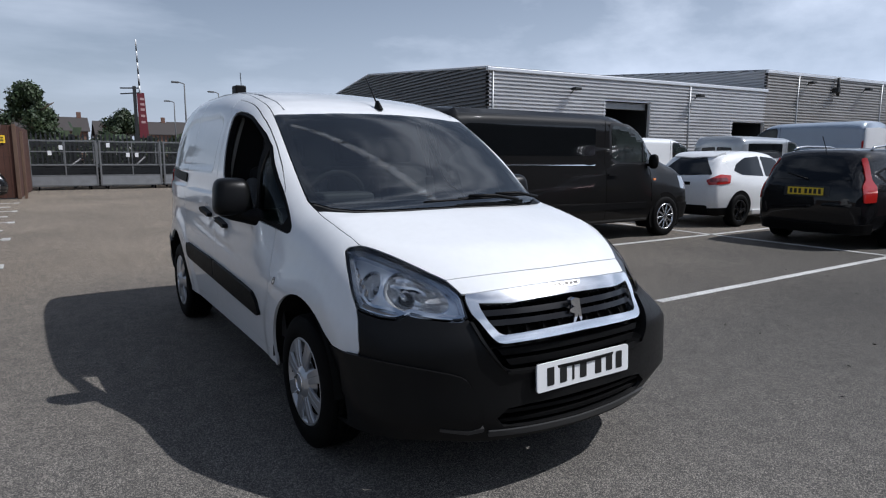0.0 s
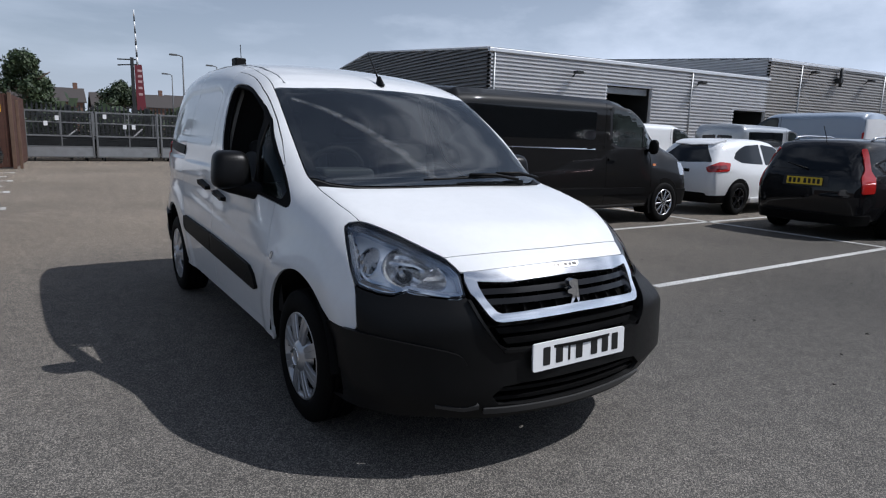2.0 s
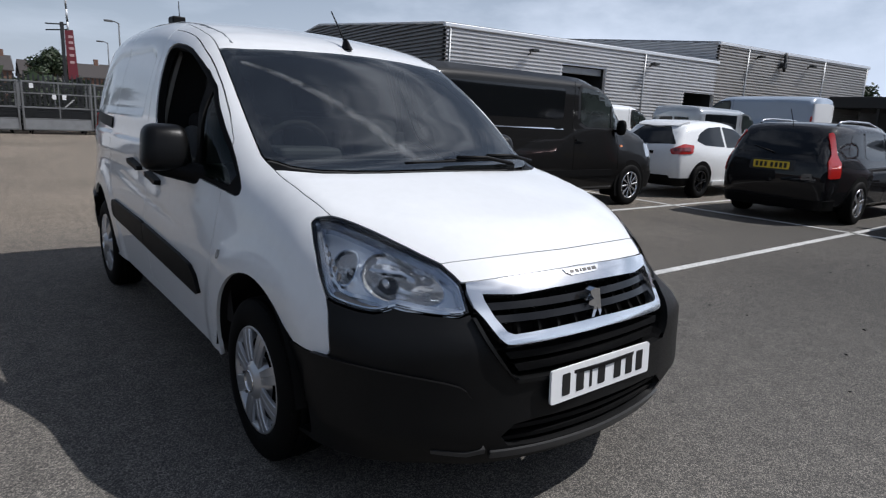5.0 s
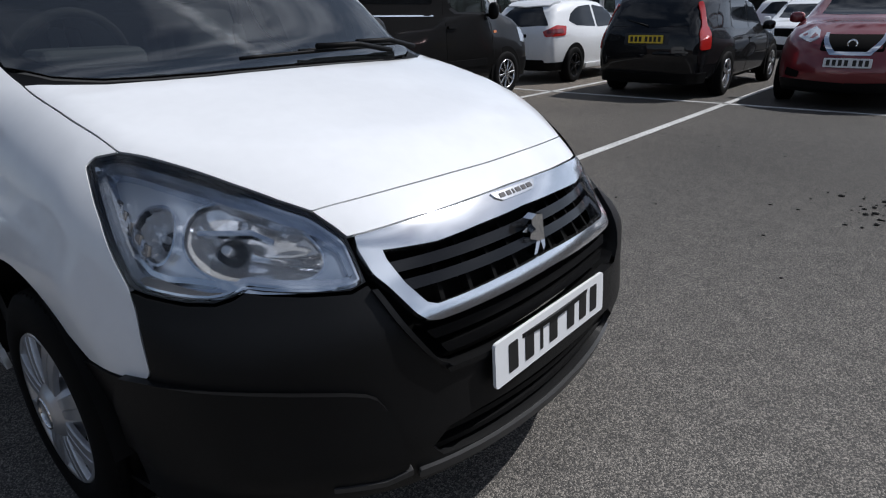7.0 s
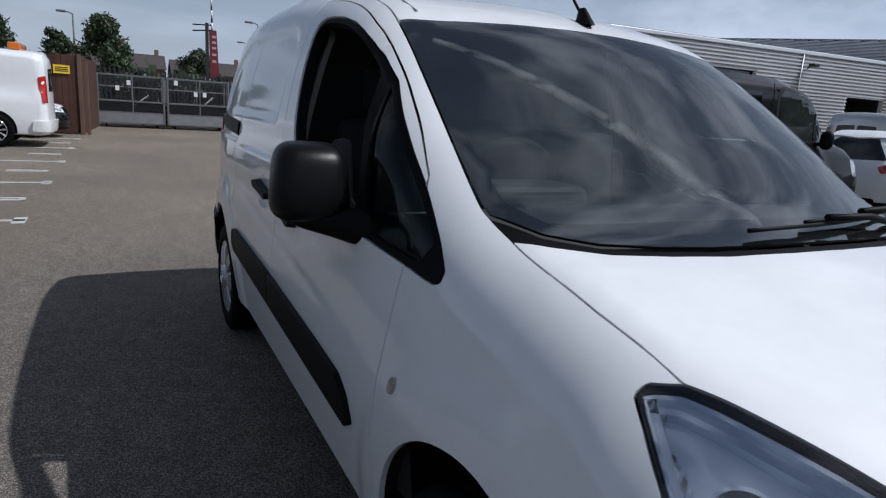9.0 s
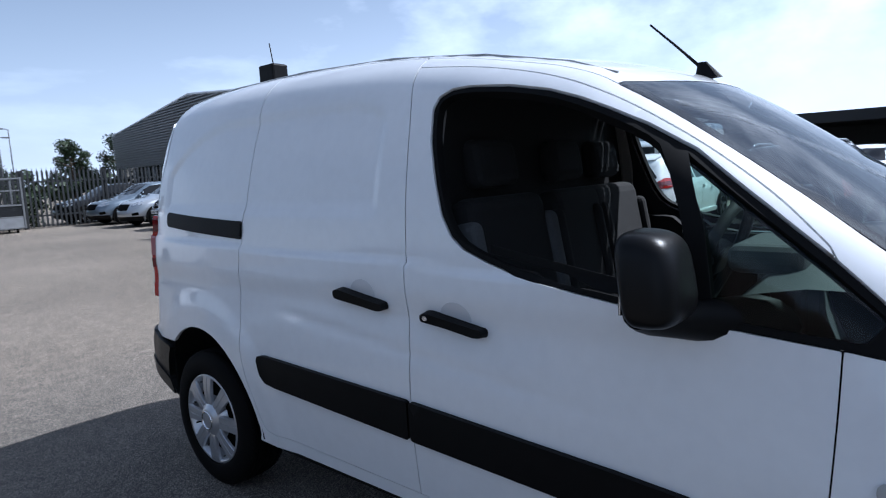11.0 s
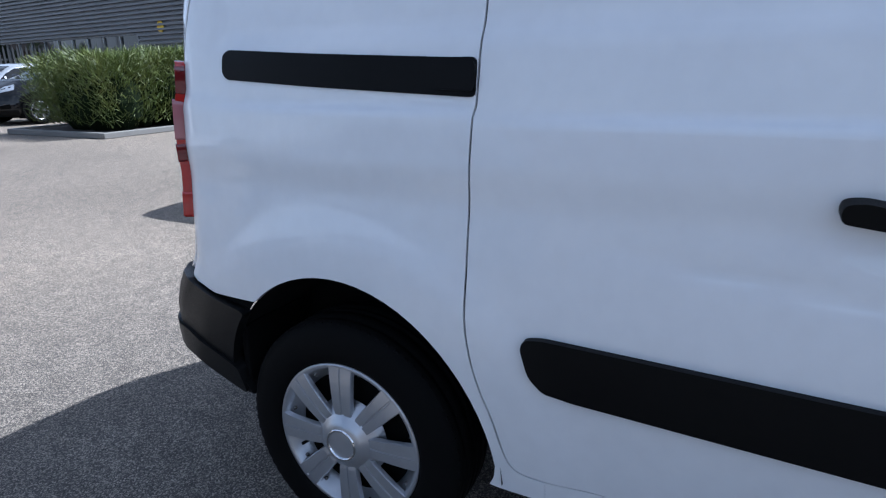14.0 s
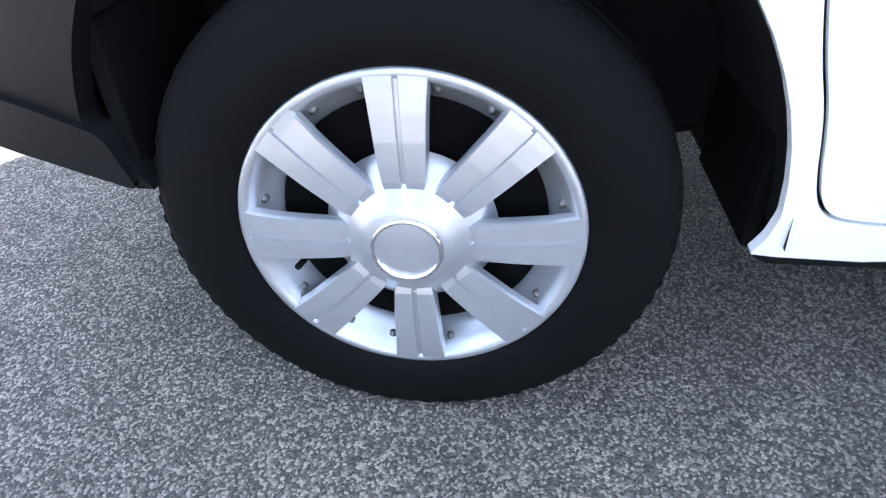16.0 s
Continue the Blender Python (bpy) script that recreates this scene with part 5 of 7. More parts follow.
def make_fittings():
    for (px, py), (ax, ay), (bx, by) in (((.66, 1.075), (.02, .965), (.56, 1.075)), ((.42, .962), (-.20, .945), (.36, 1.005))):
        blade = bmesh.new()
        ends = [on_screen(ax + (bx - ax) * t, ay + (by - ay) * t + .02 * math.sin(3.1 * t) * -1, .016) for t in np.linspace(0, 1, 9)]
        rod(ends, .0055, 6, bm=blade)
        wiper = part("wiper", blade, BLACK_PLASTIC, van, "black windscreen wiper")
        mid = on_screen((ax + bx) / 2, (ay + by) / 2 - .02, .032)
        part("wiper_arm", rod([on_screen(px, py, .02), on_screen((px + (ax + bx) / 2) / 2, (py + (ay + by) / 2) / 2 - .015, .038), mid], .009, 8), BLACK_PLASTIC, wiper)
    base = VAN.over([(0, 1.80)])[0]
    foot = bmesh.new()
    bmesh.ops.create_cone(foot, cap_ends=True, segments=16, radius1=.030, radius2=.010, depth=.055)
    for v in foot.verts:
        v.co = (v.co.x * .8, v.co.y * 1.5 + .02 * (v.co.z > 0), v.co.z + .024)
    aerial = part("roof_aerial", foot, BLACK_PLASTIC, van, "short black roof aerial", m=Matrix.Translation(base))
    part("aerial_rod", rod([(0, .03, .04), (.006, .10, .11), (.012, .20, .205)], .0055, 8, taper=.6), BLACK_PLASTIC, aerial)
    z = float(VAN.over([(-.30, 3.77)])[0][2])
    bar = box(-.345, 3.71, z + .012, -.255, 3.83, z + .118, .010)
    lamp = part("roof_box", bar, BLACK_PLASTIC, van, "small black box fixed to the roof")
    for x in (-.325, -.275):
        part("box_foot", box(x - .015, 3.72, z - .01, x + .015, 3.82, z + .013, .004), RUBBER, lamp)
    part("thin_whip", rod([(-.272, 3.80, z + .11), (-.268, 3.83, z + .235)], .003, 6), BLACK_PLASTIC, lamp)
    seam = VAN.over([(-.58, 1.86), (-.57, 2.0), (-.565, 2.3), (-.56, 2.7), (-.56, 3.2), (-.56, 3.7), (-.555, 4.05)])
    for k in (1, -1):
        pts = [(k * x, y, zz + .0005) for x, y, zz in seam]
        part("roof_channel", rod(pts, .004, 6), CHANNEL, van)


CHANNEL = material("grey_roof_sealant", (.35, .36, .37), rough=.5)

make_body()
make_front()
make_wheels()
make_under()
make_cab()
make_fittings()


# ---- the other vehicles ----
class Car:
    """A parked vehicle: one body skin, and panes, lamps, trim and wheels set on it."""

    def __init__(self, name, label, category, m, paint, skin, group=""):
        self.ob = thing(name, label, category, m, group)
        self.skin = skin
        if not skin.kept:
            skin.kept["hull"] = skin.hull()
        shell = skin.kept["hull"].copy()
        shell.materials.clear()
        self.body = part("body", shell, paint, self.ob)

    def patch(self, name, mat, loop, how="side", off=.004, thick=.012, step=.10, sides=(0, 1), corner=.03, label="", parent=None):
        """Glass, lamp or trim on the skin. how: side (y, z), top (x, y), back (across, z) or front (across, z)."""
        place = {"side": self.skin.wrap, "front": self.skin.wrap, "top": self.skin.over, "back": self.skin.back}[how]
        out = None
        key = (how, off, thick, step, corner, *[tuple(p) for p in loop])
        if key not in self.skin.kept:
            pts = self.skin.at(*loop) if how == "side" else loop
            pts = tidy(fillet(tidy(pts), corner, 4), .001) if corner else tidy(pts)
            self.skin.kept[key] = sheet(place, self.skin.normal, pts, (), off, thick, step)
        for side in sides:
            out = part(name, sheet_mesh(name, self.skin.kept[key], bool(side)), mat, parent or self.ob, label)
        return out

    def wheels(self, front, rear, r, mat, spokes=7, inset=.03, cap=.62):
        for y in (front, rear):
            for k in (-1, 1):
                w = abs(float(self.skin.wrap(self.skin.at((y, .52)))[0][0])) if y > self.skin.y_front else abs(float(self.skin.wrap(self.skin.at((self.skin.y_front + .05, .52)))[0][0]))
                arch = [(y + (r + .06) * math.cos(a), r + .01 + (r + .065) * math.sin(a)) for a in np.radians(np.linspace(-28, 208, 26))]
                # near-black patch laid on the body stands in for the shaded arch opening
                if y > self.skin.y_front:
                    self.patch("wheel_arch", DARK, arch, off=.004, thick=.02, sides=((0,) if k < 0 else (1,)), corner=0, step=.09)
                else:
                    flat = slab([(a, b) for a, b in arch], 0, .30, lambda a, b, c: (k * (w + .004 - c), a, b))
                    part("wheel_arch", flat, DARK, self.ob)
                hub = new("wheel")
                hub.parent = self.ob
                hub.matrix_basis = pose(k * (w - .085 + inset * .5), y, r, 0, 0, 0 if k < 0 else 180)
                t = [(.08, r * .62), (.10, r * .68), (.10, r * .9), (.085, r * .985), (.05, r), (-.05, r), (-.085, r * .985), (-.10, r * .9), (-.102, r * .72), (-.09, r * .655), (-.07, r * .64)]
                part("tyre", lathe(t, 36), RUBBER, hub)
                rim = bmesh.new()
                lathe([(-.088, r * .66), (-.097, r * .655), (-.097, r * .62), (-.07, r * .60), (-.05, r * .58)], 36, bm=rim)
                lathe([(-.093, r * .16), (-.098, r * .12), (-.098, .0005)], 16, bm=rim)
                for j in range(spokes):
                    s = bmesh.new()
                    wd = r * 1.6 / spokes * .36
                    box(-.096, -wd, r * .10, -.075, wd, r * .62, .006, 1, bm=s)
                    for v in s.verts:
                        v.co.y *= .65 + .55 * (v.co.z / r)
                    bmesh.ops.rotate(s, verts=s.verts[:], cent=(0, 0, 0), matrix=Matrix.Rotation(2 * np.pi * j / spokes + .2, 3, "X"))
                    joined(rim, s)
                part("rim", rim, mat, hub)
                # near-black disc: the dark behind the spokes is put into its colour
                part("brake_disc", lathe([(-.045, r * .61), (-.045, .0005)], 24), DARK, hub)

    def plate(self, mat, y, z, ahead, bars=7, w=.52, h=.111):
        """A plate with plain bars; ahead: -1 on the nose, 1 on the tail."""
        ob = part("number_plate", slab(fillet([(-w / 2, -h / 2), (w / 2, -h / 2), (w / 2, h / 2), (-w / 2, h / 2)], .012, 3), 0, .010, lambda a, b, c: (a, y + ahead * c, z + b)), mat, self.ob)
        for k in range(bars):
            x = (k - (bars - 1) / 2) * w * .125 + (.012 if k > 3 else -.012)
            part("plate_bar", slab([(x - .020, -h * .32), (x + .020, -h * .32), (x + .020, h * .32), (x - .020, h * .32)], .0105, .012, lambda a, b, c: (a, y + ahead * c, z + b)), INK, ob)

    def mirror(self, y, z, mat, w=.10, h=.075):
        x = abs(float(self.skin.wrap(self.skin.at((y, z)))[0][0]))
        for k in (-1, 1):
            bm = bmesh.new()
            bmesh.ops.create_uvsphere(bm, u_segments=14, v_segments=10, radius=1)
            for v in bm.verts:
                v.co = (k * (x + .12 + w * math.copysign(abs(v.co.x)**.7, v.co.x)), y + .06 * v.co.y, z + h * math.copysign(abs(v.co.z)**.7, v.co.z))
            for f in bm.faces:
                f.smooth = True
            ob = part("door_mirror", bm, mat, self.ob)
            part("mirror_arm", rod([(k * (x - .03), y, z - h * .5), (k * (x + .08), y, z - h * .4)], .025, 8), BLACK_PLASTIC, ob)


FORMS = {}


def widths(w, belt, h, roof):
    """Half widths by height for a car w wide, with its waist at belt and roof edge at h."""
    return spline((.12, .30, .55, belt - .08, belt + .04, h - .12, h + .1), (w * .93, w * .965, w, w * .985, w * .93, roof, roof - .06))


FACING = {"+x": 90, "-x": -90, "-y": 0, "+y": 180}


def parked(x, y, facing, turn=0.0):
    """The pose of a vehicle whose nose is at x, y and points that way."""
    return pose(x, y, 0, 0, 0, FACING[facing] + turn)


def panel_van(name, label, m, paint, length=5.0, high=1.96, wide=.955, glass_side=True, strip=True, plate=None, simple=False):
    k = high / 1.96
    q = length - 5.0
    skin = Skin(widths(wide, 1.12 * k, high, wide * .91), spline((-.2, 0, .10, .30, .72, .90, 1.58, 1.90, 2.5, 4.0 + q, 4.8 + q, 5.2 + q), (np.array((.74, .86, 1.02, 1.13, 1.25, 1.34, 1.81, 1.91, 1.955, 1.96, 1.95, 1.92)) * k)),
                spline((.15, .25, .45, .75, .95, 1.15, 1.4), (.12, .05, .0, .03, .10, .35, .9)), spline((.15, .35, .6, .8, 1.5, 1.9 * k, 2.1 * k), (4.9 + q, 4.98 + q, 5.0 + q, 4.99 + q, 4.98 + q, 4.95 + q, 4.9 + q)), 1.0, 4.2 + q,
                bulge=(.14, .20), edge=.10, floor=.24, taper=(1.5, 3.9 + q), pull=(.05, .05), screen=(1.6, 2.2))
    car = Car(name, label, "van", m, paint, skin)
    z = lambda v: v * k  # noqa: E731
    car.patch("window_border", SATIN_BLACK, [(1.09, z(1.195)), (1.27, z(1.405)), (1.61, z(1.675)), (1.82, z(1.785)), (2.27, z(1.810)), (2.32, z(1.725)), (2.28, z(1.245)), (2.09, z(1.165)), (1.57, z(1.165))], off=.0015, thick=.004)
    car.patch("door_window", DOOR_PANE, [(1.15, z(1.235)), (1.29, z(1.375)), (1.62, z(1.635)), (1.82, z(1.735)), (2.22, z(1.765)), (2.27, z(1.695)), (2.23, z(1.275)), (2.07, z(1.205)), (1.57, z(1.205))], label="front door window")
    car.patch("window_frame", SATIN_BLACK, [(1.47, z(1.215)), (1.50, z(1.215)), (1.53, z(1.535)), (1.50, z(1.535))], off=.010, corner=0)
    if glass_side:
        car.patch("side_window", TINT_DARK, [(2.62, z(1.30)), (2.62, z(1.73)), (4.70 + q, z(1.71)), (4.66 + q, z(1.30))], label="dark side glass", corner=.06)
    if strip:
        car.patch("chrome_line", CHROME, [(2.62, z(1.155)), (4.85 + q, z(1.17)), (4.85 + q, z(1.187)), (2.62, z(1.172))], off=.012, corner=.006, label="bright trim line")
        car.patch("side_moulding", BLACK_PLASTIC, [(1.45, .50), (4.0 + q, .50), (4.0 + q, .60), (1.45, .60)], off=.012, corner=.02)
    car.patch("door_gap", DARK, [(2.40, .36), (2.408, .36), (2.408, z(1.84)), (2.40, z(1.84))], off=.002, thick=.004, corner=0)
    car.patch("door_gap", DARK, [(1.30, .60), (1.308, .60), (1.308, z(1.12)), (1.30, z(1.12))], off=.002, thick=.004, corner=0)
    car.patch("door_handle", BLACK_PLASTIC, [(2.20, z(1.0)), (2.38, z(1.0)), (2.38, z(1.03)), (2.20, z(1.03))], off=.03, thick=.03, corner=.01)
    car.patch("windscreen", TINT_DARK, [(-.74, 1.06), (-.40, .93), (0, .88), (.40, .93), (.74, 1.06), (.72, 1.58), (.35, 1.51), (0, 1.49), (-.35, 1.51), (-.72, 1.58)], "top", sides=(0,), off=.004, corner=.02)
    car.patch("head_lamp", LAMP_FAR, [(-1.02, .80), (-.72, .74), (-.62, .80), (-.80, .97), (-1.04, 1.02)], "front", corner=.02)
    car.patch("bumper", BLACK_PLASTIC, [(-1.12, .28), (0, .27), (0, .52), (-.7, .55), (-1.14, .56)], "front", off=.012, corner=.02)
    car.patch("grille", DARK, [(-.5, .58), (0, .57), (0, .72), (-.52, .74)], "front", off=.008, corner=.02)
    car.patch("tail_lamp", RED_LENS, [(-.78, z(.92)), (-.93, z(.91)), (-.95, z(1.42)), (-.80, z(1.46))], "back", off=.012, corner=.03)
    car.patch("rear_window", TINT_DARK, [(-.62, z(1.15)), (-.04, z(1.15)), (-.04, z(1.62)), (-.58, z(1.60))], "back", corner=.05)
    car.patch("rear_bumper", paint if not strip else BLACK_PLASTIC, [(-1.1, .34), (0, .34), (0, .55), (-1.1, .55)], "back", off=.05, thick=.06, corner=.03)
    car.patch("side_repeater", ORANGE_LENS, [(1.16, z(.92)), (1.24, z(.92)), (1.24, z(.955)), (1.16, z(.955))], off=.008, corner=.01)
    car.wheels(.93, 4.02 + q, .335, SATIN, 10)
    car.mirror(1.30, z(1.22), BLACK_PLASTIC, .085, .12)
    if plate:
        car.plate(PLATE_YELLOW, 4.98 + q, .62, 1)
    return car


def hatch(name, label, m, paint, length, high, wide, top, tail, plates=None, wheel=SATIN, r=.31, front_axle=.82, rear_over=.72, lamps="wide", belt=.92, spokes=5, rails=False, rear_glass=None, lamp_high=None, windows=None, nose_up=0.0, category="car", shade=None, group="", roof=.74):
    form = (length, high, wide, belt, nose_up, top, roof)
    if form not in FORMS:
        FORMS[form] = Skin(widths(wide, belt, high, wide * roof), top, spline((.12, .22, .40, .62, .75, .85, 1.0), tuple(v - nose_up * (k > 3) * .05 for k, v in enumerate((.14, .06, .0, .03, .08, .18, .45)))), tail, .9, length - .9,
                bulge=(.28, .45), edge=.10, floor=.20, taper=(1.3, length - 1.3), pull=(.05, .10), screen=(1.3, 1.9), tuck=.12)
    skin = FORMS[form]
    car = Car(name, label, category, m, paint, skin, group)
    for w in windows:
        car.patch("side_window", shade or TINT_DARK, w, corner=.03)
    b = belt
    car.patch("door_gap", DARK, [(1.28, .30), (1.286, .30), (1.30, b - .02), (1.294, b - .02)], off=.002, thick=.004, corner=0)
    car.patch("door_gap", DARK, [(length * .535, .30), (length * .535 + .006, .30), (length * .54 + .006, b - .02), (length * .54, b - .02)], off=.002, thick=.004, corner=0)
    car.patch("door_handle", paint, [(length * .49, b - .13), (length * .53, b - .13), (length * .53, b - .105), (length * .49, b - .105)], off=.025, thick=.025, corner=.01)
    w0, w1 = (1.30, 1.92)
    car.patch("windscreen", TINT_DARK, [(-.60, w0 + .02), (-.30, w0 - .12), (0, w0 - .15), (.30, w0 - .12), (.60, w0 + .02), (.53, w1), (.3, w1 - .05), (0, w1 - .07), (-.3, w1 - .05), (-.53, w1)], "top", sides=(0,), corner=.02)
    car.patch("bumper_foot", BLACK_PLASTIC, [(-1.0, .21), (0, .21), (0, .34), (-.6, .36), (-1.0, .36)], "front", off=.008, corner=.02)
    car.patch("bumper_foot", BLACK_PLASTIC, [(-1.0, .23), (0, .23), (0, .36), (-1.0, .38)], "back", off=.010, corner=.02)
    car.patch("rear_window", TINT_DARK, rear_glass, "back", off=.004, corner=.04)
    if lamp_high:
        car.patch("tail_lamp", RED_LENS, lamp_high, "back", off=.012, thick=.02, corner=.03, label="red tail lamp")
    car.wheels(front_axle, length - rear_over, r, wheel, spokes)
    car.mirror(1.42, b + .06, paint)
    if rails:
        for k in (-1, 1):
            pts = [(k * .56, y, float(skin.over([(.56, y)])[0][2]) + lift) for y, lift in ((1.85, .0), (1.95, .045), (2.6, .05), (3.4, .05), (length - .75, .04), (length - .68, .0))]
            part("roof_rail", rod(pts, .018, 8), SATIN, car.ob)
    return car


# opaque pane: patchy reflected and see-through light is put into its colour
DOOR_PANE = material("grey_green_car_glass", (.028, .036, .034), rough=.05, spec=.6, stain=.8, stain_size=3.5, other=(.004, .004, .004))
TINT_DARK = material("dark_car_glass", (.005, .006, .007), rough=.04, spec=.5)
SATIN_BLACK = material("satin_black_trim", (.015, .015, .016), rough=.4)
LAMP_FAR = material("clear_lamp", (.55, .58, .62), rough=.12, metal=.6, coat=1.0)

ESTATE_TOP = spline((-.2, 0, .10, .45, 1.15, 1.30, 1.95, 2.25, 3.0, 4.0, 4.30, 4.6), (.48, .56, .74, .88, 1.0, 1.06, 1.41, 1.475, 1.50, 1.46, 1.42, 1.36))
ESTATE_TAIL = spline((.15, .30, .55, .80, .95, 1.10, 1.42, 1.6), (4.36, 4.42, 4.47, 4.46, 4.43, 4.36, 4.12, 4.0))
HATCH_TOP = spline((-.2, 0, .10, .40, 1.0, 1.2, 1.80, 2.1, 2.7, 3.3, 3.65, 4.2), (.46, .54, .72, .85, .98, 1.05, 1.38, 1.46, 1.475, 1.43, 1.36, 1.20))
HATCH_TAIL = spline((.15, .30, .55, .80, .95, 1.05, 1.20, 1.40, 1.6), (3.90, 3.97, 4.02, 4.01, 3.97, 3.90, 3.78, 3.62, 3.5))
SUV_TOP = spline((-.2, 0, .10, .45, 1.05, 1.25, 1.95, 2.3, 3.1, 3.9, 4.2, 4.6), (.62, .72, .90, 1.02, 1.11, 1.17, 1.54, 1.60, 1.61, 1.54, 1.48, 1.35))
SUV_TAIL = spline((.15, .30, .55, .85, 1.0, 1.15, 1.50, 1.7), (4.28, 4.33, 4.38, 4.37, 4.33, 4.25, 4.0, 3.9))
ESTATE_WIN = ([(1.52, .98), (1.80, 1.20), (2.05, 1.33), (2.36, 1.36), (2.36, .95)], [(2.43, .95), (2.43, 1.365), (3.20, 1.36), (3.24, 1.0), (3.1, .95)], [(3.32, .98), (3.30, 1.345), (3.66, 1.31), (3.84, 1.08), (3.78, .99)])
HATCH_WIN = ([(1.42, .99), (1.70, 1.20), (1.95, 1.32), (2.40, 1.36), (2.42, .96)], [(2.50, .97), (2.49, 1.36), (2.95, 1.33), (3.35, 1.20), (3.48, 1.08), (3.2, 1.0)])
SUV_WIN = ([(1.52, 1.10), (1.85, 1.32), (2.10, 1.44), (2.40, 1.47), (2.40, 1.07)], [(2.47, 1.07), (2.47, 1.47), (3.15, 1.46), (3.30, 1.14), (3.15, 1.09)], [(3.40, 1.16), (3.30, 1.44), (3.75, 1.36), (3.82, 1.25)])


def nose_trim(car, lamp_z=.72, chrome=True):
    car.patch("head_lamp", LAMP_FAR, [(-.98, lamp_z + .02), (-.62, lamp_z - .05), (-.55, lamp_z + .01), (-.72, lamp_z + .09), (-1.0, lamp_z + .14)], "front", off=.006, corner=.02, label="clear head lamp")
    car.patch("grille", DARK, [(-.40, lamp_z - .14), (0, lamp_z - .16), (0, lamp_z + .05), (-.50, lamp_z + .05)], "front", off=.006, corner=.02)
    car.patch("fog_recess", DARK, [(-.86, .40), (-.62, .38), (-.60, .46), (-.84, .50)], "front", off=.006, corner=.02)
    if chrome:
        car.patch("chrome_wing", CHROME, [(-.53, lamp_z + .06), (-.47, lamp_z + .06), (-.20, lamp_z - .15), (0, lamp_z - .15), (0, lamp_z - .19), (-.25, lamp_z - .19)], "front", off=.016, corner=.004, step=.05, label="chrome wing round the badge")
        part("badge", lathe([(0, .062), (-.014, .060), (-.016, .045), (-.012, .040)], 24), CHROME, car.ob, m=pose(0, float(car.skin.wrap([(0, lamp_z - .06)])[0][1]) - .008, lamp_z - .06, 0, 0, 90))


def make_cars():
    # dark van alongside
    panel_van("panel_van", "dark grey panel van with a bright side trim line", parked(8.06, 5.93, "+x"), DARK_VAN, length=5.40, high=2.02)
    corsa = hatch("hatchback_car", "white three-door hatchback car with black wheels", parked(12.87, 5.93, "+x"), WHITE, 4.02, 1.48, .87, HATCH_TOP, HATCH_TAIL, wheel=GLOSS_BLACK, windows=HATCH_WIN,
                  rear_glass=[(-.66, 1.01), (0, .98), (0, 1.36), (-.52, 1.33)], lamp_high=[(-1.02, .84), (-.60, .81), (-.55, .90), (-.80, 1.01), (-1.08, .99)], rear_over=.70, r=.315)
    corsa.patch("tailgate_handle", DARK, [(-.22, .80), (0, .80), (0, .86), (-.22, .86)], "back", off=.006, corner=.01)
    corsa.patch("rear_spoiler", WHITE, [(-.50, 3.30), (0, 3.34), (.50, 3.30), (.46, 3.62), (0, 3.68), (-.46, 3.62)], "top", off=.030, thick=.04, sides=(0,), corner=.05)
    corsa.patch("rear_diffuser", BLACK_PLASTIC, [(-.62, .30), (0, .29), (0, .42), (-.58, .42)], "back", off=.014, corner=.03)
    corsa.patch("lamp_band", DARK_RED, [(-.97, .88), (-.62, .87), (-.62, .93), (-.95, .95)], "back", off=.016, corner=.02)
    corsa.patch("side_skirt", WHITE, [(1.2, .24), (2.9, .24), (2.9, .32), (1.2, .32)], off=.03, thick=.03, corner=.02)
    kia = hatch("estate_car", "black estate car with silver roof rails and a yellow rear plate", parked(12.40, 3.10, "+x"), BLACK_PAINT, 4.47, 1.51, .895, ESTATE_TOP, ESTATE_TAIL, windows=ESTATE_WIN, rails=True,
                rear_glass=[(-.66, 1.02), (0, 1.0), (0, 1.38), (-.54, 1.36)], lamp_high=[(-1.0, .70), (-.77, .69), (-.75, .93), (-.81, 1.02), (-.78, 1.32), (-.87, 1.34), (-.94, 1.02), (-1.02, .93)], rear_over=1.0, r=.325, roof=.81)
    kia.plate(PLATE_YELLOW, 4.47, .84, 1)
    kia.patch("plate_recess", SATIN_BLACK, [(-.36, .76), (0, .76), (0, .92), (-.36, .92)], "back", off=.003, corner=.02)
    part("rear_wiper", rod([(.0, 4.43, 1.02), (.34, 4.35, 1.10)], .010, 6), BLACK_PLASTIC, kia.ob)
    part("roof_aerial", rod([(0, 3.95, 1.46), (0, 4.10, 1.66)], .006, 6), BLACK_PLASTIC, kia.ob)
    red = hatch("suv_car", "dark red family car with a chrome grille wing", parked(8.05, .55, "-x"), RED_PAINT, 4.38, 1.61, .905, SUV_TOP, SUV_TAIL, windows=SUV_WIN, rails=True, belt=1.05,
                rear_glass=[(-.60, 1.12), (0, 1.1), (0, 1.48), (-.5, 1.46)], lamp_high=[(-.98, .95), (-.66, .93), (-.66, 1.03), (-.98, 1.08)], r=.335, rear_over=.80, front_axle=.93, spokes=10)
    nose_trim(red, .86)
    red.plate(PLATE_WHITE, -.005, .585, -1)


DARK_VAN = material("dark_grey_van_paint", (.0045, .0041, .004), rough=.5, spec=.1, coat=.55)
make_cars()


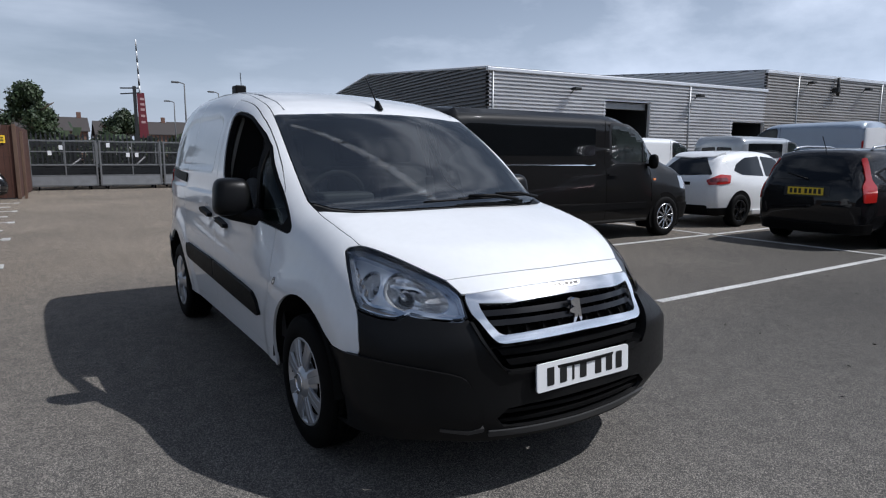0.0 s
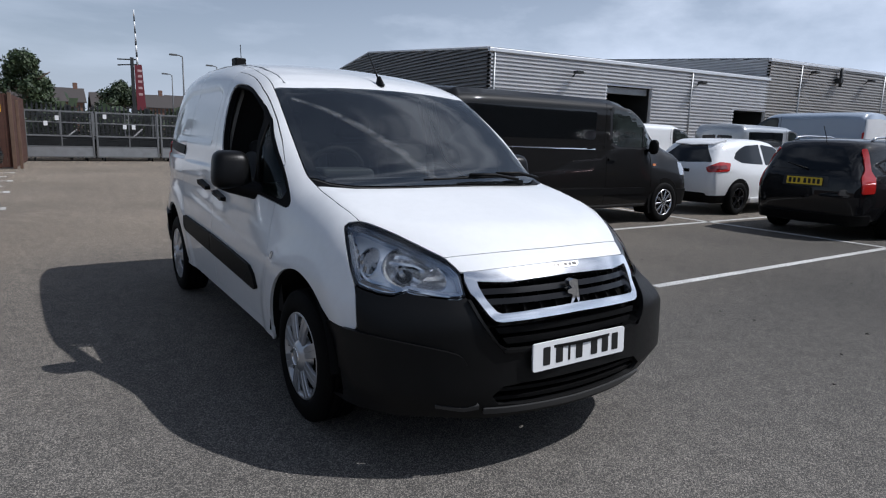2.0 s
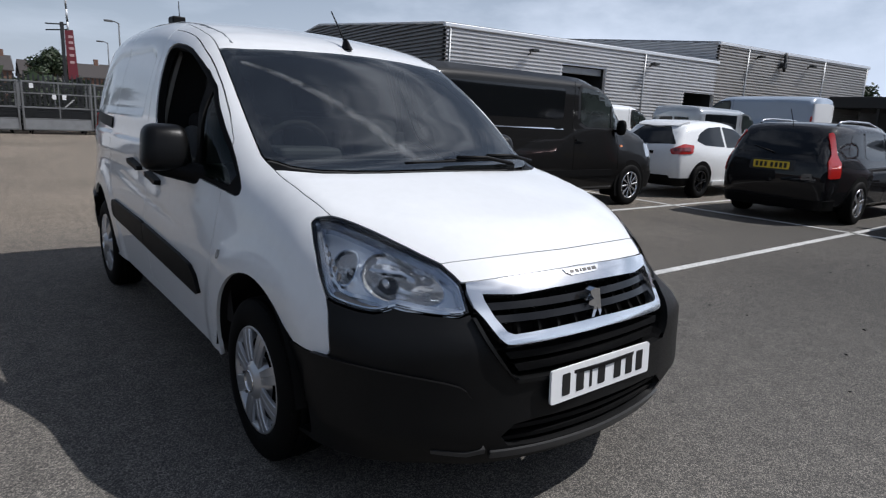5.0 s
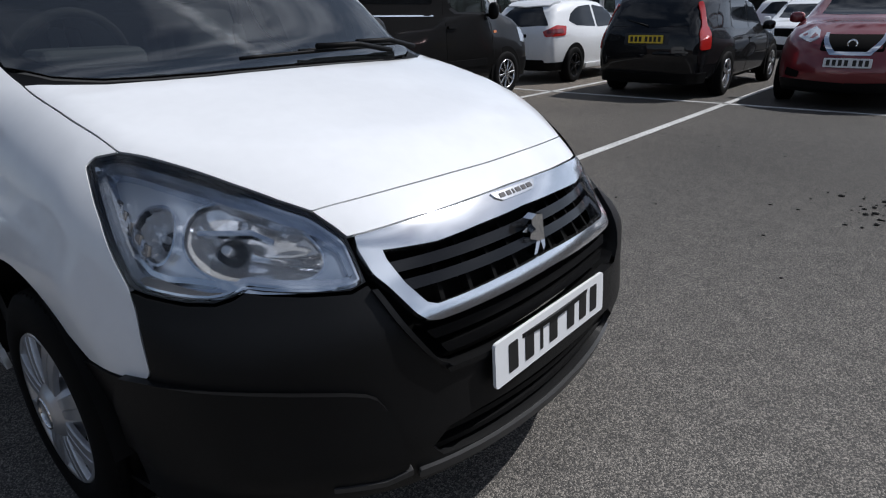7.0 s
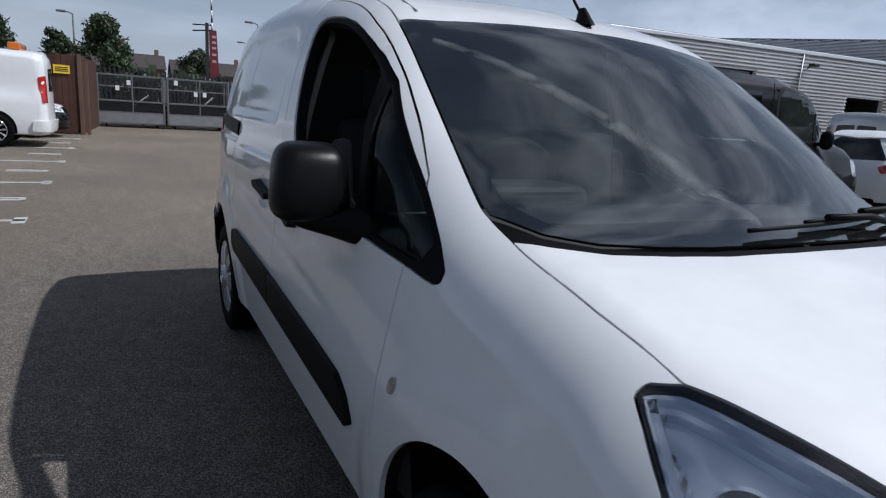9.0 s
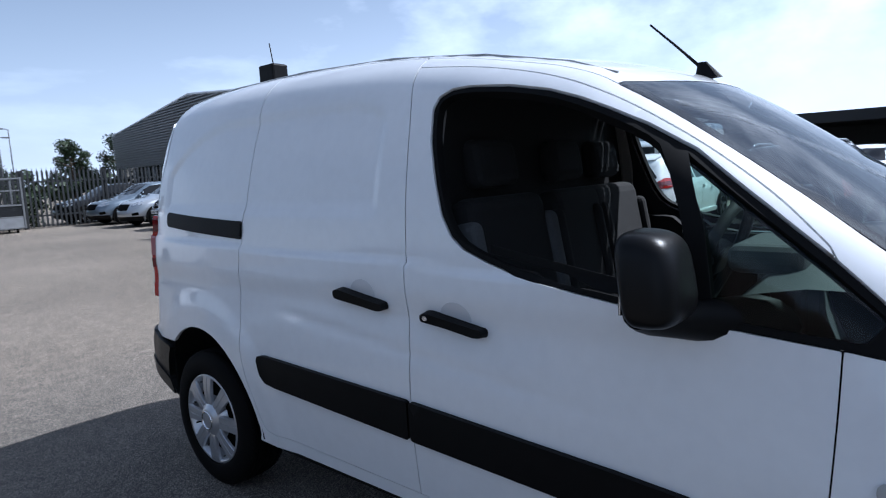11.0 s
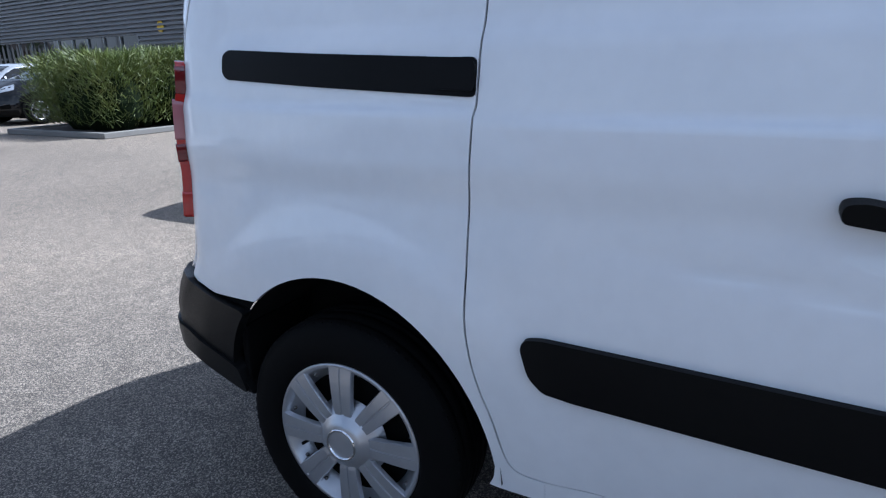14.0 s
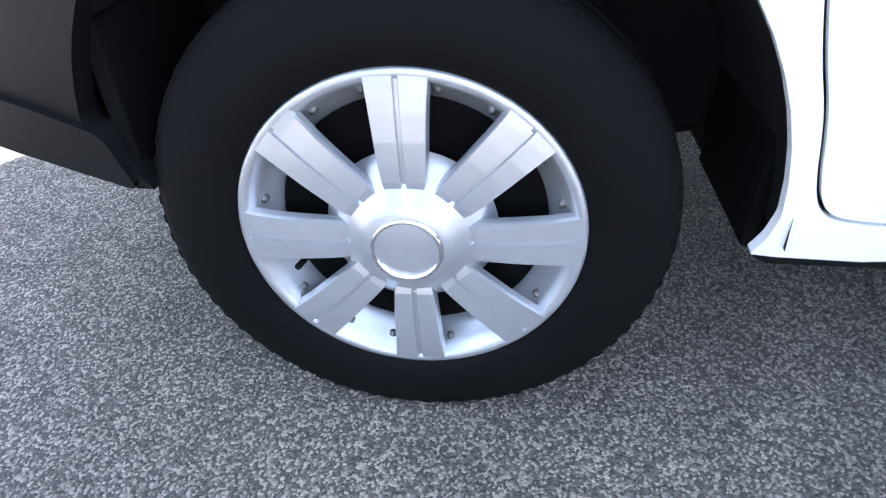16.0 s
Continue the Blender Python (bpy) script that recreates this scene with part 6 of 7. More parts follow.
# ---- the warehouse ----
def ribbed(x0, x1, z0, z1, pitch=.2, deep=.15, bm=None):
    """Sheeting in the plane y = 0 with level trapezoid ribs standing out to -y."""
    bm = bm or bmesh.new()
    zs, ds = [z0], [0.0]
    k = math.ceil(z0 / pitch)
    while k * pitch < z1:
        for f, d in ((.0, .0), (.05, deep), (.50, deep), (.58, .0)):
            z = (k + f) * pitch
            if z0 < z < z1:
                zs.append(z)
                ds.append(d)
        k += 1
    zs.append(z1)
    ds.append(ds[-1])
    a = [bm.verts.new((x0, -d, z)) for z, d in zip(zs, ds)]
    b = [bm.verts.new((x1, -d, z)) for z, d in zip(zs, ds)]
    for j in range(len(zs) - 1):
        bm.faces.new((a[j], b[j], b[j + 1], a[j + 1]))
    return bm


def make_warehouse():
    m = pose(18.8, 25.2, 0, 0, 0, -6.8)
    hall = thing("warehouse", "long grey ribbed metal warehouse with dark doorways", "building", m, kind="structure")
    deep = 37.0
    # front: low part with two doorways, then the taller part
    for x0, x1, z0, z1 in ((0, 8.05, 0, 5.85), (8.05, 11.6, 4.62, 5.85), (11.6, 19.1, 0, 5.85), (19.1, 22.3, 3.72, 5.85), (22.3, 43.0, 0, 7.15)):
        part("wall_sheet", ribbed(x0, x1, z0, z1), TALL_CLADDING if x0 > 22 else CLADDING, hall)
        part("wall_lining", box(x0 + .01, .02, max(z0, .01), x1 - .01, .22, z1), DARK_STEEL, hall)
    for x0, x1, z1 in ((8.05, 11.6, 4.62), (19.1, 22.3, 3.72)):
        trim = box(x0 - .09, -.07, 0, x0, .12, z1 + .09, .01)
        box(x1, -.07, 0, x1 + .09, .12, z1 + .09, .01, bm=trim)
        box(x0, -.07, z1, x1, .12, z1 + .09, .01, bm=trim)
        door = part("doorway", trim, FLASHING, hall, "pale frame of an open dark doorway")
        # back wall painted near-black for the unlit inside
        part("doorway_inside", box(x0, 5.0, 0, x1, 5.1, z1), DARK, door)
        side = box(x0 - .1, .23, 0, x0, 5.0, z1)
        box(x1, .23, 0, x1 + .1, 5.0, z1, bm=side)
        box(x0, .23, z1, x1, 5.0, z1 + .1, bm=side)
        part("doorway_reveal", side, DARK_STEEL, door)
    part("shutter_box", box(8.1, .25, 4.2, 11.55, .55, 4.6, .02), GALVANISED, hall)
    # gable end, with a glazed strip below the sheeting
    slope = lambda y: 5.95 + 1.62 * (1 - abs(y - 18.5) / 18.5)  # noqa: E731
    sheet = bmesh.new()
    for k in range(37):
        y0, y1 = k, k + 1
        ribbed(-y1, -y0, 0 if k < 5 else 2.9, min(slope(y0), slope(y1)) + .03, bm=sheet)
    # sheeting already darkened for the side away from the sun
    part("gable_sheet", sheet, SHADED_CLADDING, hall, "ribbed gable end in shade", m=pose(0, 0, 0, 0, 0, -90))
    part("gable_lining", box(.03, .05, 2.92, .2, deep, 5.9), DARK_STEEL, hall)
    part("window_band", box(.05, 5.1, .4, .12, 36.5, 2.96), TINT_DARK, hall, "dark glazed strip along the foot of the gable")
    for y in np.arange(5.1, 36.6, 1.57):
        part("mullion", box(-.03, y - .04, .3, .1, y + .04, 2.88, .005), GALVANISED, hall)
    part("window_sill", box(-.06, 5.05, .0, .2, 36.6, .4, .01), KERB, hall)
    part("gable_sign", slab([(.26 * math.cos(a), .26 * math.sin(a)) for a in np.linspace(0, 2 * np.pi, 20, endpoint=False)], 0, .03, lambda a, b, c: (-.06 - c, 3.05 + a, 3.17 + b)), SIGN_YELLOW, hall, "round yellow sign")
    # roofs, eaves and the step up to the taller part
    roof = bmesh.new()
    for x0, x1, up in ((-.1, 22.3, 0.0), (22.3, 43.1, 1.3)):
        ys = (-.12, 18.5, deep + .1)
        zs = (5.98 + up, 7.60 + up, 5.98 + up)
        for k in (0, 1):
            bm = slab([(ys[k], zs[k]), (ys[k + 1], zs[k + 1]), (ys[k + 1], zs[k + 1] + .08), (ys[k], zs[k] + .08)], x0, x1, lambda a, b, c: (c, a, b))
            joined(roof, bm)
    part("roof", roof, ROOFING, hall, "shallow grey sheet roof")
    part("eaves_gutter", box(-.15, -.22, 5.82, 22.4, -.01, 6.02, .03), FLASHING, hall, "pale eaves gutter")
    part("eaves_gutter", box(22.2, -.22, 7.12, 43.15, -.01, 7.32, .03), FLASHING, hall, "pale eaves gutter")
    verge = bmesh.new()
    for y0, y1 in ((-.1, 18.5), (18.5, deep)):
        rod([(-.05, y0, slope(max(y0, 0)) + .06), (-.05, y1, slope(y1) + .06)], .09, 6, bm=verge)
    part("verge_trim", verge, FLASHING, hall)
    rise = bmesh.new()
    for k in range(18):
        ribbed(-k - 1, -k, 6.05, 7.26 + 1.62 * (k + .5) / 18.5, bm=rise)
    part("step_wall", rise, CLADDING, hall, "shaded side of the taller part", m=pose(22.3, 0, 0, 0, 0, -90))
    part("end_wall", box(42.95, .0, 0, 43.1, deep, 7.2), CLADDING, hall)
    for x, z in ((.22, 5.9), (14.95, 5.9), (25.7, 7.2), (36.0, 7.2), (42.8, 7.2)):
        part("downpipe", rod([(x, -.12, 0), (x, -.12, z)], .075, 10), GALVANISED, hall)
    for x, z in ((5.5, 5.15), (15.4, 5.25), (26.6, 6.7), (33.5, 6.6)):
        lamp = part("wall_lamp", box(x - .22, -.75, z - .10, x + .22, -.35, z + .06, .03), DARK_STEEL, hall, "dark floodlight on a short arm")
        part("lamp_arm", rod([(x, -.02, z - .25), (x, -.4, z)], .035, 6), DARK_STEEL, lamp)
    vent = part("flue", rod([(30.0, -.35, 5.9), (30.0, -.35, 7.25)], .11, 10), DARK_STEEL, hall, "dark metal flue on brackets")
    part("flue_bracket", box(29.6, -.6, 6.15, 29.95, -.02, 6.5, .03), DARK_STEEL, vent)
    # second, lower hall and a dark canopy further off
    east = thing("warehouse", "grey-blue metal hall with a pale roof edge", "building", pose(45, 4.2, 0, 0, 0, -90), kind="structure")
    part("wall_sheet", ribbed(0, 52, 0, 5.3, .25), EAST_WALL, east)
    part("wall_core", box(0, .05, 0, 52, 22, 5.2), EAST_WALL, east)
    part("roof_edge", box(-.3, -.35, 5.3, 52.3, 22.3, 5.55, .04), FLASHING, east)
    for x in (3.5, 10.5, 17.5, 24.5):
        part("downpipe", rod([(x, -.12, 0), (x, -.12, 5.3)], .09, 8), DARK_STEEL, east)
    can = thing("canopy", "low dark canopy between the halls", "canopy", pose(56, 14, 0), kind="structure")
    part("canopy_roof", box(0, -9.6, 3.6, 12, 8, 4.5, .05), DARK_STEEL, can)
    for y in (-9, -3, 3, 7.5):
        part("post", box(.2, y - .1, 0, .4, y + .1, 3.6, .01), DARK_STEEL, can)
    part("canopy_back", box(11.5, -9.5, 0, 11.8, 8, 3.6), DARK_STEEL, can)


EAST_WALL = material("grey_blue_cladding", (.22, .25, .29), rough=.5, metal=.2, stain=.2, stain_size=.4)
make_warehouse()


# ---- wheeled cages, fences and yard clutter ----
def make_cages():
    first = None
    for k in range(3):
        if first is None:
            w, d, h = 2.12, 1.1, 1.80
            first = cage = thing("wheeled_cage", "galvanised steel wheeled cage with a wire front", "cage", pose(-1.93, 24.55, 0), group="wheeled cages by the fence")
            for x in (.03, w - .03):
                for y in (.03, d - .03):
                    part("post", box(x - .03, y - .03, .14, x + .03, y + .03, h, .006), CAGE_STEEL, cage)
            for y in (.03, d - .03):
                for z in (.16, .52, .90, 1.38, h - .03):
                    part("rail", box(.06, y - .018, z - .022, w - .06, y + .018, z + .022, .004), CAGE_STEEL, cage)
                part("middle_post", box(w * .52 - .02, y - .02, .5, w * .52 + .02, y + .02, h - .05, .004), CAGE_STEEL, cage)
            for x in (.03, w - .03):
                for z in (.16, .90, h - .03):
                    part("side_rail", box(x - .018, .06, z - .02, x + .018, d - .06, z + .02, .004), CAGE_STEEL, cage)
            part("base_panel", box(.06, .015, .18, w - .06, .035, .50, .004), GALVANISED, cage, "plain sheet steel kick panel")
            part("floor_tray", box(.04, .04, .14, w - .04, d - .04, .17, .004), CAGE_STEEL, cage)
            wire = bmesh.new()
            for y in (.03, d - .03):
                for x in np.arange(.12, w - .08, .075):
                    box(x - .004, y - .004, .52, x + .004, y + .004, h - .04, bm=wire)
                for z in np.arange(.56, h - .05, .055):
                    box(.06, y - .005, z - .005, w - .06, y + .005, z + .005, bm=wire)
            tagged(part("wire_mesh", wire, DARK_STEEL, cage), kind="stuff")
            for z in (.56, .63, .70, .77, .84):
                part("front_slat", box(.06, .045, z - .03, w - .06, .06, z + .03, .002), DARK_STEEL, cage)
                part("back_slat", box(.06, d - .09, z - .033, w - .06, d - .07, z + .033, .002), DARK_STEEL, cage)
            for x in (.25, w - .25):
                for y in (.12, d - .12):
                    c = part("castor", lathe([(-.02, .05), (-.02, .065), (.02, .065), (.02, .05), (-.02, .05)], 14), RUBBER, cage, m=pose(x, y, .066))
                    part("castor_fork", box(-.028, -.02, .0, .028, .02, .085, .004), CAGE_STEEL, c)
        else:
            cage = copy_thing(first, pose(-1.93 + 2.19 * k, 24.55 + .02 * k, 0, 0, 0, .4 * k))
    # paper labels tied on
    for x, z in ((-1.0, 1.45), (.50, 1.55), (1.15, 1.2), (1.45, 1.2), (-1.35, 1.25)):
        tagged(part("paper_label", box(x, 24.50, z, x + .12, 24.505, z + .16, .002), PLATE_WHITE), "small white paper label tied to the cage", "label")
    # scrap kept in the cages, each piece standing on the tray
    for k, x in enumerate((-1.65, -1.05, -.35, .55, 1.15, 1.75, 2.75, 3.35)):
        if k % 3 == 0:
            tyre = lathe([(-.09, .20), (-.10, .24), (-.09, .31), (-.05, .325), (.05, .325), (.09, .31), (.10, .24), (.09, .20), (-.09, .20)], 24)
            ob = part("spare_wheel", tyre, RUBBER, m=pose(x + .3, 25.05, .495, 0, 0, 78 + 6 * k))
            tagged(ob, "worn black car wheel standing in a wheeled cage", "spare wheel")
        elif k % 3 == 1:
            ob = part("scrap_pipe", rod([(x, 25.0, .19), (x + .25, 25.1, .75), (x + .75, 25.2, 1.10 + .03 * k)], .035, 8), CAGE_STEEL)
            tagged(ob, "bent grey steel pipe leaning in a wheeled cage", "pipe")
        else:
            crate = thing("scrap_crate", "dark slatted plastic crate in a wheeled cage", "crate", pose(x, 24.9, .17))
            for z in (.0, .17, .34, .51):
                part("crate_wall", box(0, 0, z, .62, .42, z + .12, .012), LINER, crate)
            for cx in (.02, .56):
                part("crate_post", box(cx, .02, .0, cx + .04, .40, .60, .004), LINER, crate)


def make_palisade():
    fence = thing("palisade_fence", "dark steel palisade fence with pointed pales", "fence", pose(0, 26.1, 0), kind="structure")
    for z in (.45, 1.65):
        part("rail", box(-6, .0, z - .03, 16, .05, z + .03, .004), DARK_STEEL, fence)
    for x in np.arange(-6, 16.1, 2.75):
        part("fence_post", box(x - .05, .05, 0, x + .05, .15, 2.05, .004), DARK_STEEL, fence)
    me = None
    for k in range(144):
        if me is None:
            pale = part("pale", slab([(-.033, .05), (.033, .05), (.033, 2.0), (.012, 2.05), (.0, 2.14), (-.012, 2.05), (-.033, 2.0)], -.02, .0, lambda a, b, c: (a, c, b)), DARK_STEEL, fence)
            me = pale.data
        else:
            pale = part("pale", me, DARK_STEEL, fence)
        pale.matrix_basis = pose(-5.9 + .152 * k, 0, 0)


def make_wood_fence():
    fence = thing("timber_fence", "weathered red-brown close-boarded timber fence", "fence", pose(-2.2, 20.05, 0), kind="structure")
    me = None
    rng = random.Random(5)
    for k in range(42):
        ob = part("plank", me or box(-.062, -.012, .03, .062, .012, 2.10, .004, 1), FENCE_WOOD, fence)
        me = ob.data
        ob.matrix_basis = pose(-.10 - .128 * k, rng.uniform(-.006, .006), rng.uniform(-.02, .02), 0, 0, rng.uniform(-1.5, 1.5))
    for k in range(33):
        ob = part("plank", me, FENCE_WOOD, fence)
        ob.matrix_basis = pose(.02 + .0085 * k, .15 + .128 * k, rng.uniform(-.02, .02), 0, 0, 86 + rng.uniform(-1.5, 1.5))
    for z in (.4, 1.1, 1.8):
        part("fence_rail", box(-5.4, .015, z - .04, -.05, .06, z + .04, .005), FENCE_WOOD, fence)
    part("corner_post", box(-.05, -.06, 0, .05, .06, 2.14, .01), POST_WOOD, fence, "paler worn corner post")
    part("corner_post", box(.12, .05, 0, .2, .13, 1.95, .01), POST_WOOD, fence)
    sign = tagged(part("yellow_sign", box(-2.80, 19.995, 1.60, -2.42, 20.015, 1.82, .003), SIGN_YELLOW), "yellow warning sign on a timber fence", "sign")
    for z in (1.76, 1.71, 1.665):
        part("sign_bar", box(-2.76, 19.990, z - .012, -2.46, 19.994, z + .012), INK, sign)


POST_WOOD = material("pale_post_wood", (.14, .085, .058), rough=.9, stain=.5, stain_size=4, grain=.4, grain_size=30, bump=.3, bump_size=50)


def make_bay_numbers():
    for k in range(4):
        y = 7.15 + 2.78 * (k + .5)
        mark = thing("bay_mark", "worn white painted bay mark", "bay mark", pose(-2.62, y - .1, 0), kind="structure")
        for x, y0, w, h in ((0, 0, .50, .07), (0, .14, .50, .07), (.25, .07, .07, .14)):
            part("paint_bar", slab([(x - w / 2, y0 - h / 2), (x + w / 2, y0 - h / 2), (x + w / 2, y0 + h / 2), (x - w / 2, y0 + h / 2)], .0005, .004), LINE, mark)


def make_crumbs():
    rng = random.Random(11)
    ball = bmesh.new()
    bmesh.ops.create_icosphere(ball, subdivisions=1, radius=1)
    shape, round_faces = np.array([v.co for v in ball.verts]), [[v.index for v in f.verts] for f in ball.faces]
    ball.free()
    verts, faces = [], []
    for k in range(580):
        a, r = rng.uniform(0, 6.28), abs(rng.gauss(0, .26))
        x, y, s = (3.50 + 1.2 * r * math.cos(a), -.72 + r * math.sin(a), rng.uniform(.005, .022)) if k < 420 else (rng.uniform(1.5, 9), rng.uniform(-3, 5), rng.uniform(.005, .013))
        p = shape * (s * rng.uniform(.7, 1.3), s * rng.uniform(.7, 1.3), s * .6)
        p[:, 2] = np.maximum(p[:, 2], 0) + s * .1
        faces += [[i + len(verts) for i in f] for f in round_faces]
        verts += list(p + (x, y, 0))
    bm = to_mesh("tarmac_crumbs", verts, faces, smooth=False)
    tagged(part("tarmac_crumbs", bm, RUBBER), "dark loose tarmac crumbs and grit on the yard", "grit", kind="stuff")


make_cages()
make_palisade()
make_wood_fence()
make_bay_numbers()
make_crumbs()


# ---- planting ----
def leaf_cloud(name, blobs, count, size, mat, parent, seed, flat=.5):
    """Many small leaf cards spread through clumps, thick at their rims, with gaps between."""
    rng = np.random.default_rng(seed)
    share = np.array([b[3]**2 for b in blobs])
    k = np.array(blobs)[rng.choice(len(blobs), count, p=share / share.sum())]
    unit = lambda a: a / (np.linalg.norm(a, axis=1, keepdims=True) + 1e-9)  # noqa: E731
    d, u = unit(rng.normal(size=(count, 3))), unit(rng.normal(size=(count, 3)))
    c = k[:, :3] + d * k[:, 3:] * rng.uniform(.35, 1.05, (count, 1)) * (1, 1, .85)
    s = size * rng.uniform(.6, 1.4, (count, 1))
    u, v = u * s, unit(np.cross(u, d + .4 * rng.normal(size=(count, 3)))) * s * flat
    verts = np.stack([c - u, c + v, c + u, c - v], 1).reshape(-1, 3)
    faces = [(4 * i, 4 * i + 1, 4 * i + 2, 4 * i + 3) for i in range(count)]
    return tagged(part(name, to_mesh(name, verts, faces, smooth=False), mat, parent), kind="stuff")


def tree(x, y, high, wide, seed, label="leafy green tree beyond the yard fence", leaves=5200, size=.11):
    rng = random.Random(seed)
    ob = thing("tree", label, "tree", pose(x, y, 0))
    trunk = rod([(0, 0, 0), (rng.uniform(-.1, .1), 0, high * .3), (rng.uniform(-.2, .2), .1, high * .7)], high * .03, 10, taper=.4)
    for k in range(7):
        a = k * 2.4
        z = high * (.28 + .07 * k)
        rod([(0, 0, z), (math.cos(a) * wide * .2, math.sin(a) * wide * .2, z + high * .08), (math.cos(a) * wide * .38, math.sin(a) * wide * .38, z + high * .16)], high * .012, 6, taper=.4, bm=trunk)
    part("trunk", trunk, BARK, ob)
    blobs = []
    for k in range(26):
        z = rng.uniform(.26, .95)
        reach = wide * .5 * (1.05 - abs(z - .40) * 1.5) * rng.uniform(.35, 1.0)
        a = rng.uniform(0, 6.28)
        blobs.append((math.cos(a) * reach, math.sin(a) * reach, high * z, wide * rng.uniform(.10, .19)))
    leaf_cloud("crown", blobs, leaves, size, LEAF, ob, seed)


def make_hedge():
    hedge = thing("grass_hedge", "tall bushy green ornamental grass hedge in a kerbed bed", "hedge", pose(0, 0, 0))
    x0, x1, y0, y1 = 5.6, 12.6, 13.7, 16.2
    core = bmesh.new()
    rng = random.Random(2)
    for _ in range(60):
        b = bmesh.new()
        bmesh.ops.create_icosphere(b, subdivisions=2, radius=1)
        cx, cy = rng.uniform(x0 + .4, x1 - .4), rng.uniform(y0 + .4, y1 - .4)
        r, h = rng.uniform(.35, .55), rng.uniform(.55, .72)
        for v in b.verts:
            v.co = (cx + v.co.x * r, cy + v.co.y * r, max(.02, h + v.co.z * h))
        joined(core, b)
    part("inner_growth", core, HEDGE_SHADE, hedge)
    g = np.random.default_rng(4)
    n = 70000
    x, y = g.uniform(x0, x1, n), g.uniform(y0, y1, n)
    edge = np.minimum(np.minimum(x - x0, x1 - x), np.minimum(y - y0, y1 - y))
    keep = (edge < .5) | (g.random(n) < .5)
    x, y, edge = x[keep], y[keep], edge[keep]
    n = len(x)
    top = 1.62 + .10 * np.sin(x * 1.7) + .08 * np.sin(y * 2.3 + x)
    z = top * np.where(edge < .45, .10 + .84 * g.random(n)**.7, g.uniform(.75, .93, n))
    out = np.stack([np.where(x - x0 < .4, -1, np.where(x1 - x < .4, 1, 0)), np.where(y - y0 < .4, -1, np.where(y1 - y < .4, 1, 0)), 0 * x], 1) * g.uniform(.1, .7, (n, 1))
    lean = np.stack([g.normal(size=n) * .6, g.normal(size=n) * .6, 0 * x + .8], 1) + out
    lean /= np.linalg.norm(lean, axis=1, keepdims=True)
    length = g.uniform(.10, .27, (n, 1))
    s = np.cross(lean, g.normal(size=(n, 3)))
    s *= g.uniform(.004, .009, (n, 1)) / np.linalg.norm(s, axis=1, keepdims=True)
    p, mid = np.stack([x, y, z], 1), lean * length * .55
    tip = p + lean * length - (0, 0, 1) * length * .25 * g.random((n, 1))
    verts = np.stack([p - s, p + s, p + mid + s * .8, p + mid - s * .8, tip], 1).reshape(-1, 3)
    faces = [f for i in range(0, 5 * n, 5) for f in ((i, i + 1, i + 2, i + 3), (i + 3, i + 2, i + 4))]
    tagged(part("grass_growth", to_mesh("grass_growth", verts, faces, smooth=False), HEDGE_LEAF, hedge), kind="stuff")
    bed = thing("kerb", "low pale concrete kerb round the hedge bed", "kerb", kind="structure")
    for a, b, c, d in ((5.35, 13.5, 12.9, 13.62), (5.35, 16.45, 12.9, 16.57), (5.35, 13.62, 5.47, 16.45), (12.78, 13.62, 12.9, 16.45)):
        part("kerb_stone", box(a, b, 0, c, d, .11, .015), KERB, bed)
    tagged(part("bed_soil", box(5.47, 13.62, 0, 12.78, 16.45, .07), SOIL), "dark soil in a kerbed bed", "soil", kind="structure")


# near-black green: the shade within the hedge is put into the core's colour
HEDGE_SHADE = material("hedge_inner_shade", (.006, .011, .004), rough=.95, spec=.1, grain=.6, grain_size=18, other=(.014, .024, .008))
SOIL = material("soil", (.035, .026, .018), rough=1.0, grain=.6, grain_size=30)
make_hedge()
tree(-1.8, 45, 5.6, 4.2, 1, leaves=9000)
tree(-4.6, 50, 5.0, 2.9, 2, leaves=6000)
tree(-7.6, 44, 6.0, 4.0, 8, leaves=7000)
tree(10.0, 105, 7.6, 8.0, 3, "rounded dark tree among the houses", 7500, .22)
tree(19.5, 62, 5.6, 4.5, 4)
tree(25.0, 66, 6.4, 4.6, 5)
tree(15.0, 70, 4.8, 4.0, 9)
tree(68, 2.2, 9.6, 5.0, 6, "round tree behind the far hall", 3600, .2)
tree(75, 24, 6.6, 6.0, 7, "tree beyond the dark canopy", 3000, .2)


def make_far_growth():
    """A low belt of far bushes that closes the horizon."""
    rng = random.Random(9)
    blobs = []
    for k in range(150):
        a = radians(rng.uniform(-60, 130))
        r = rng.uniform(150, 190)
        blobs.append((r * math.sin(a), r * math.cos(a), rng.uniform(.5, 2.5), rng.uniform(2.5, 4.5)))
    for k in range(70):
        blobs.append((rng.uniform(-12, 24), rng.uniform(60, 80), rng.uniform(.4, 2.9), rng.uniform(.8, 1.5)))
    ob = leaf_cloud("far_bushes", blobs, 26000, .55, LEAF, None, 12, .7)
    tagged(ob, "far belt of dark green bushes", "bushes")


make_far_growth()


def make_ivy():
    """Dark climbing growth along the back of the palisade."""
    rng = random.Random(21)
    blobs = [(rng.uniform(-6, 6.5), rng.uniform(26.7, 28.2), rng.uniform(.3, 1.65), rng.uniform(.35, .6)) for _ in range(105)]
    ob = leaf_cloud("ivy", blobs, 15000, .075, IVY, None, 22, .7)
    tagged(ob, "dark green ivy and scrub behind the palisade fence", "ivy")


IVY = material("ivy_leaves", (.022, .038, .014), rough=.6, grain=.6, grain_size=2, other=(.045, .065, .02))
make_ivy()


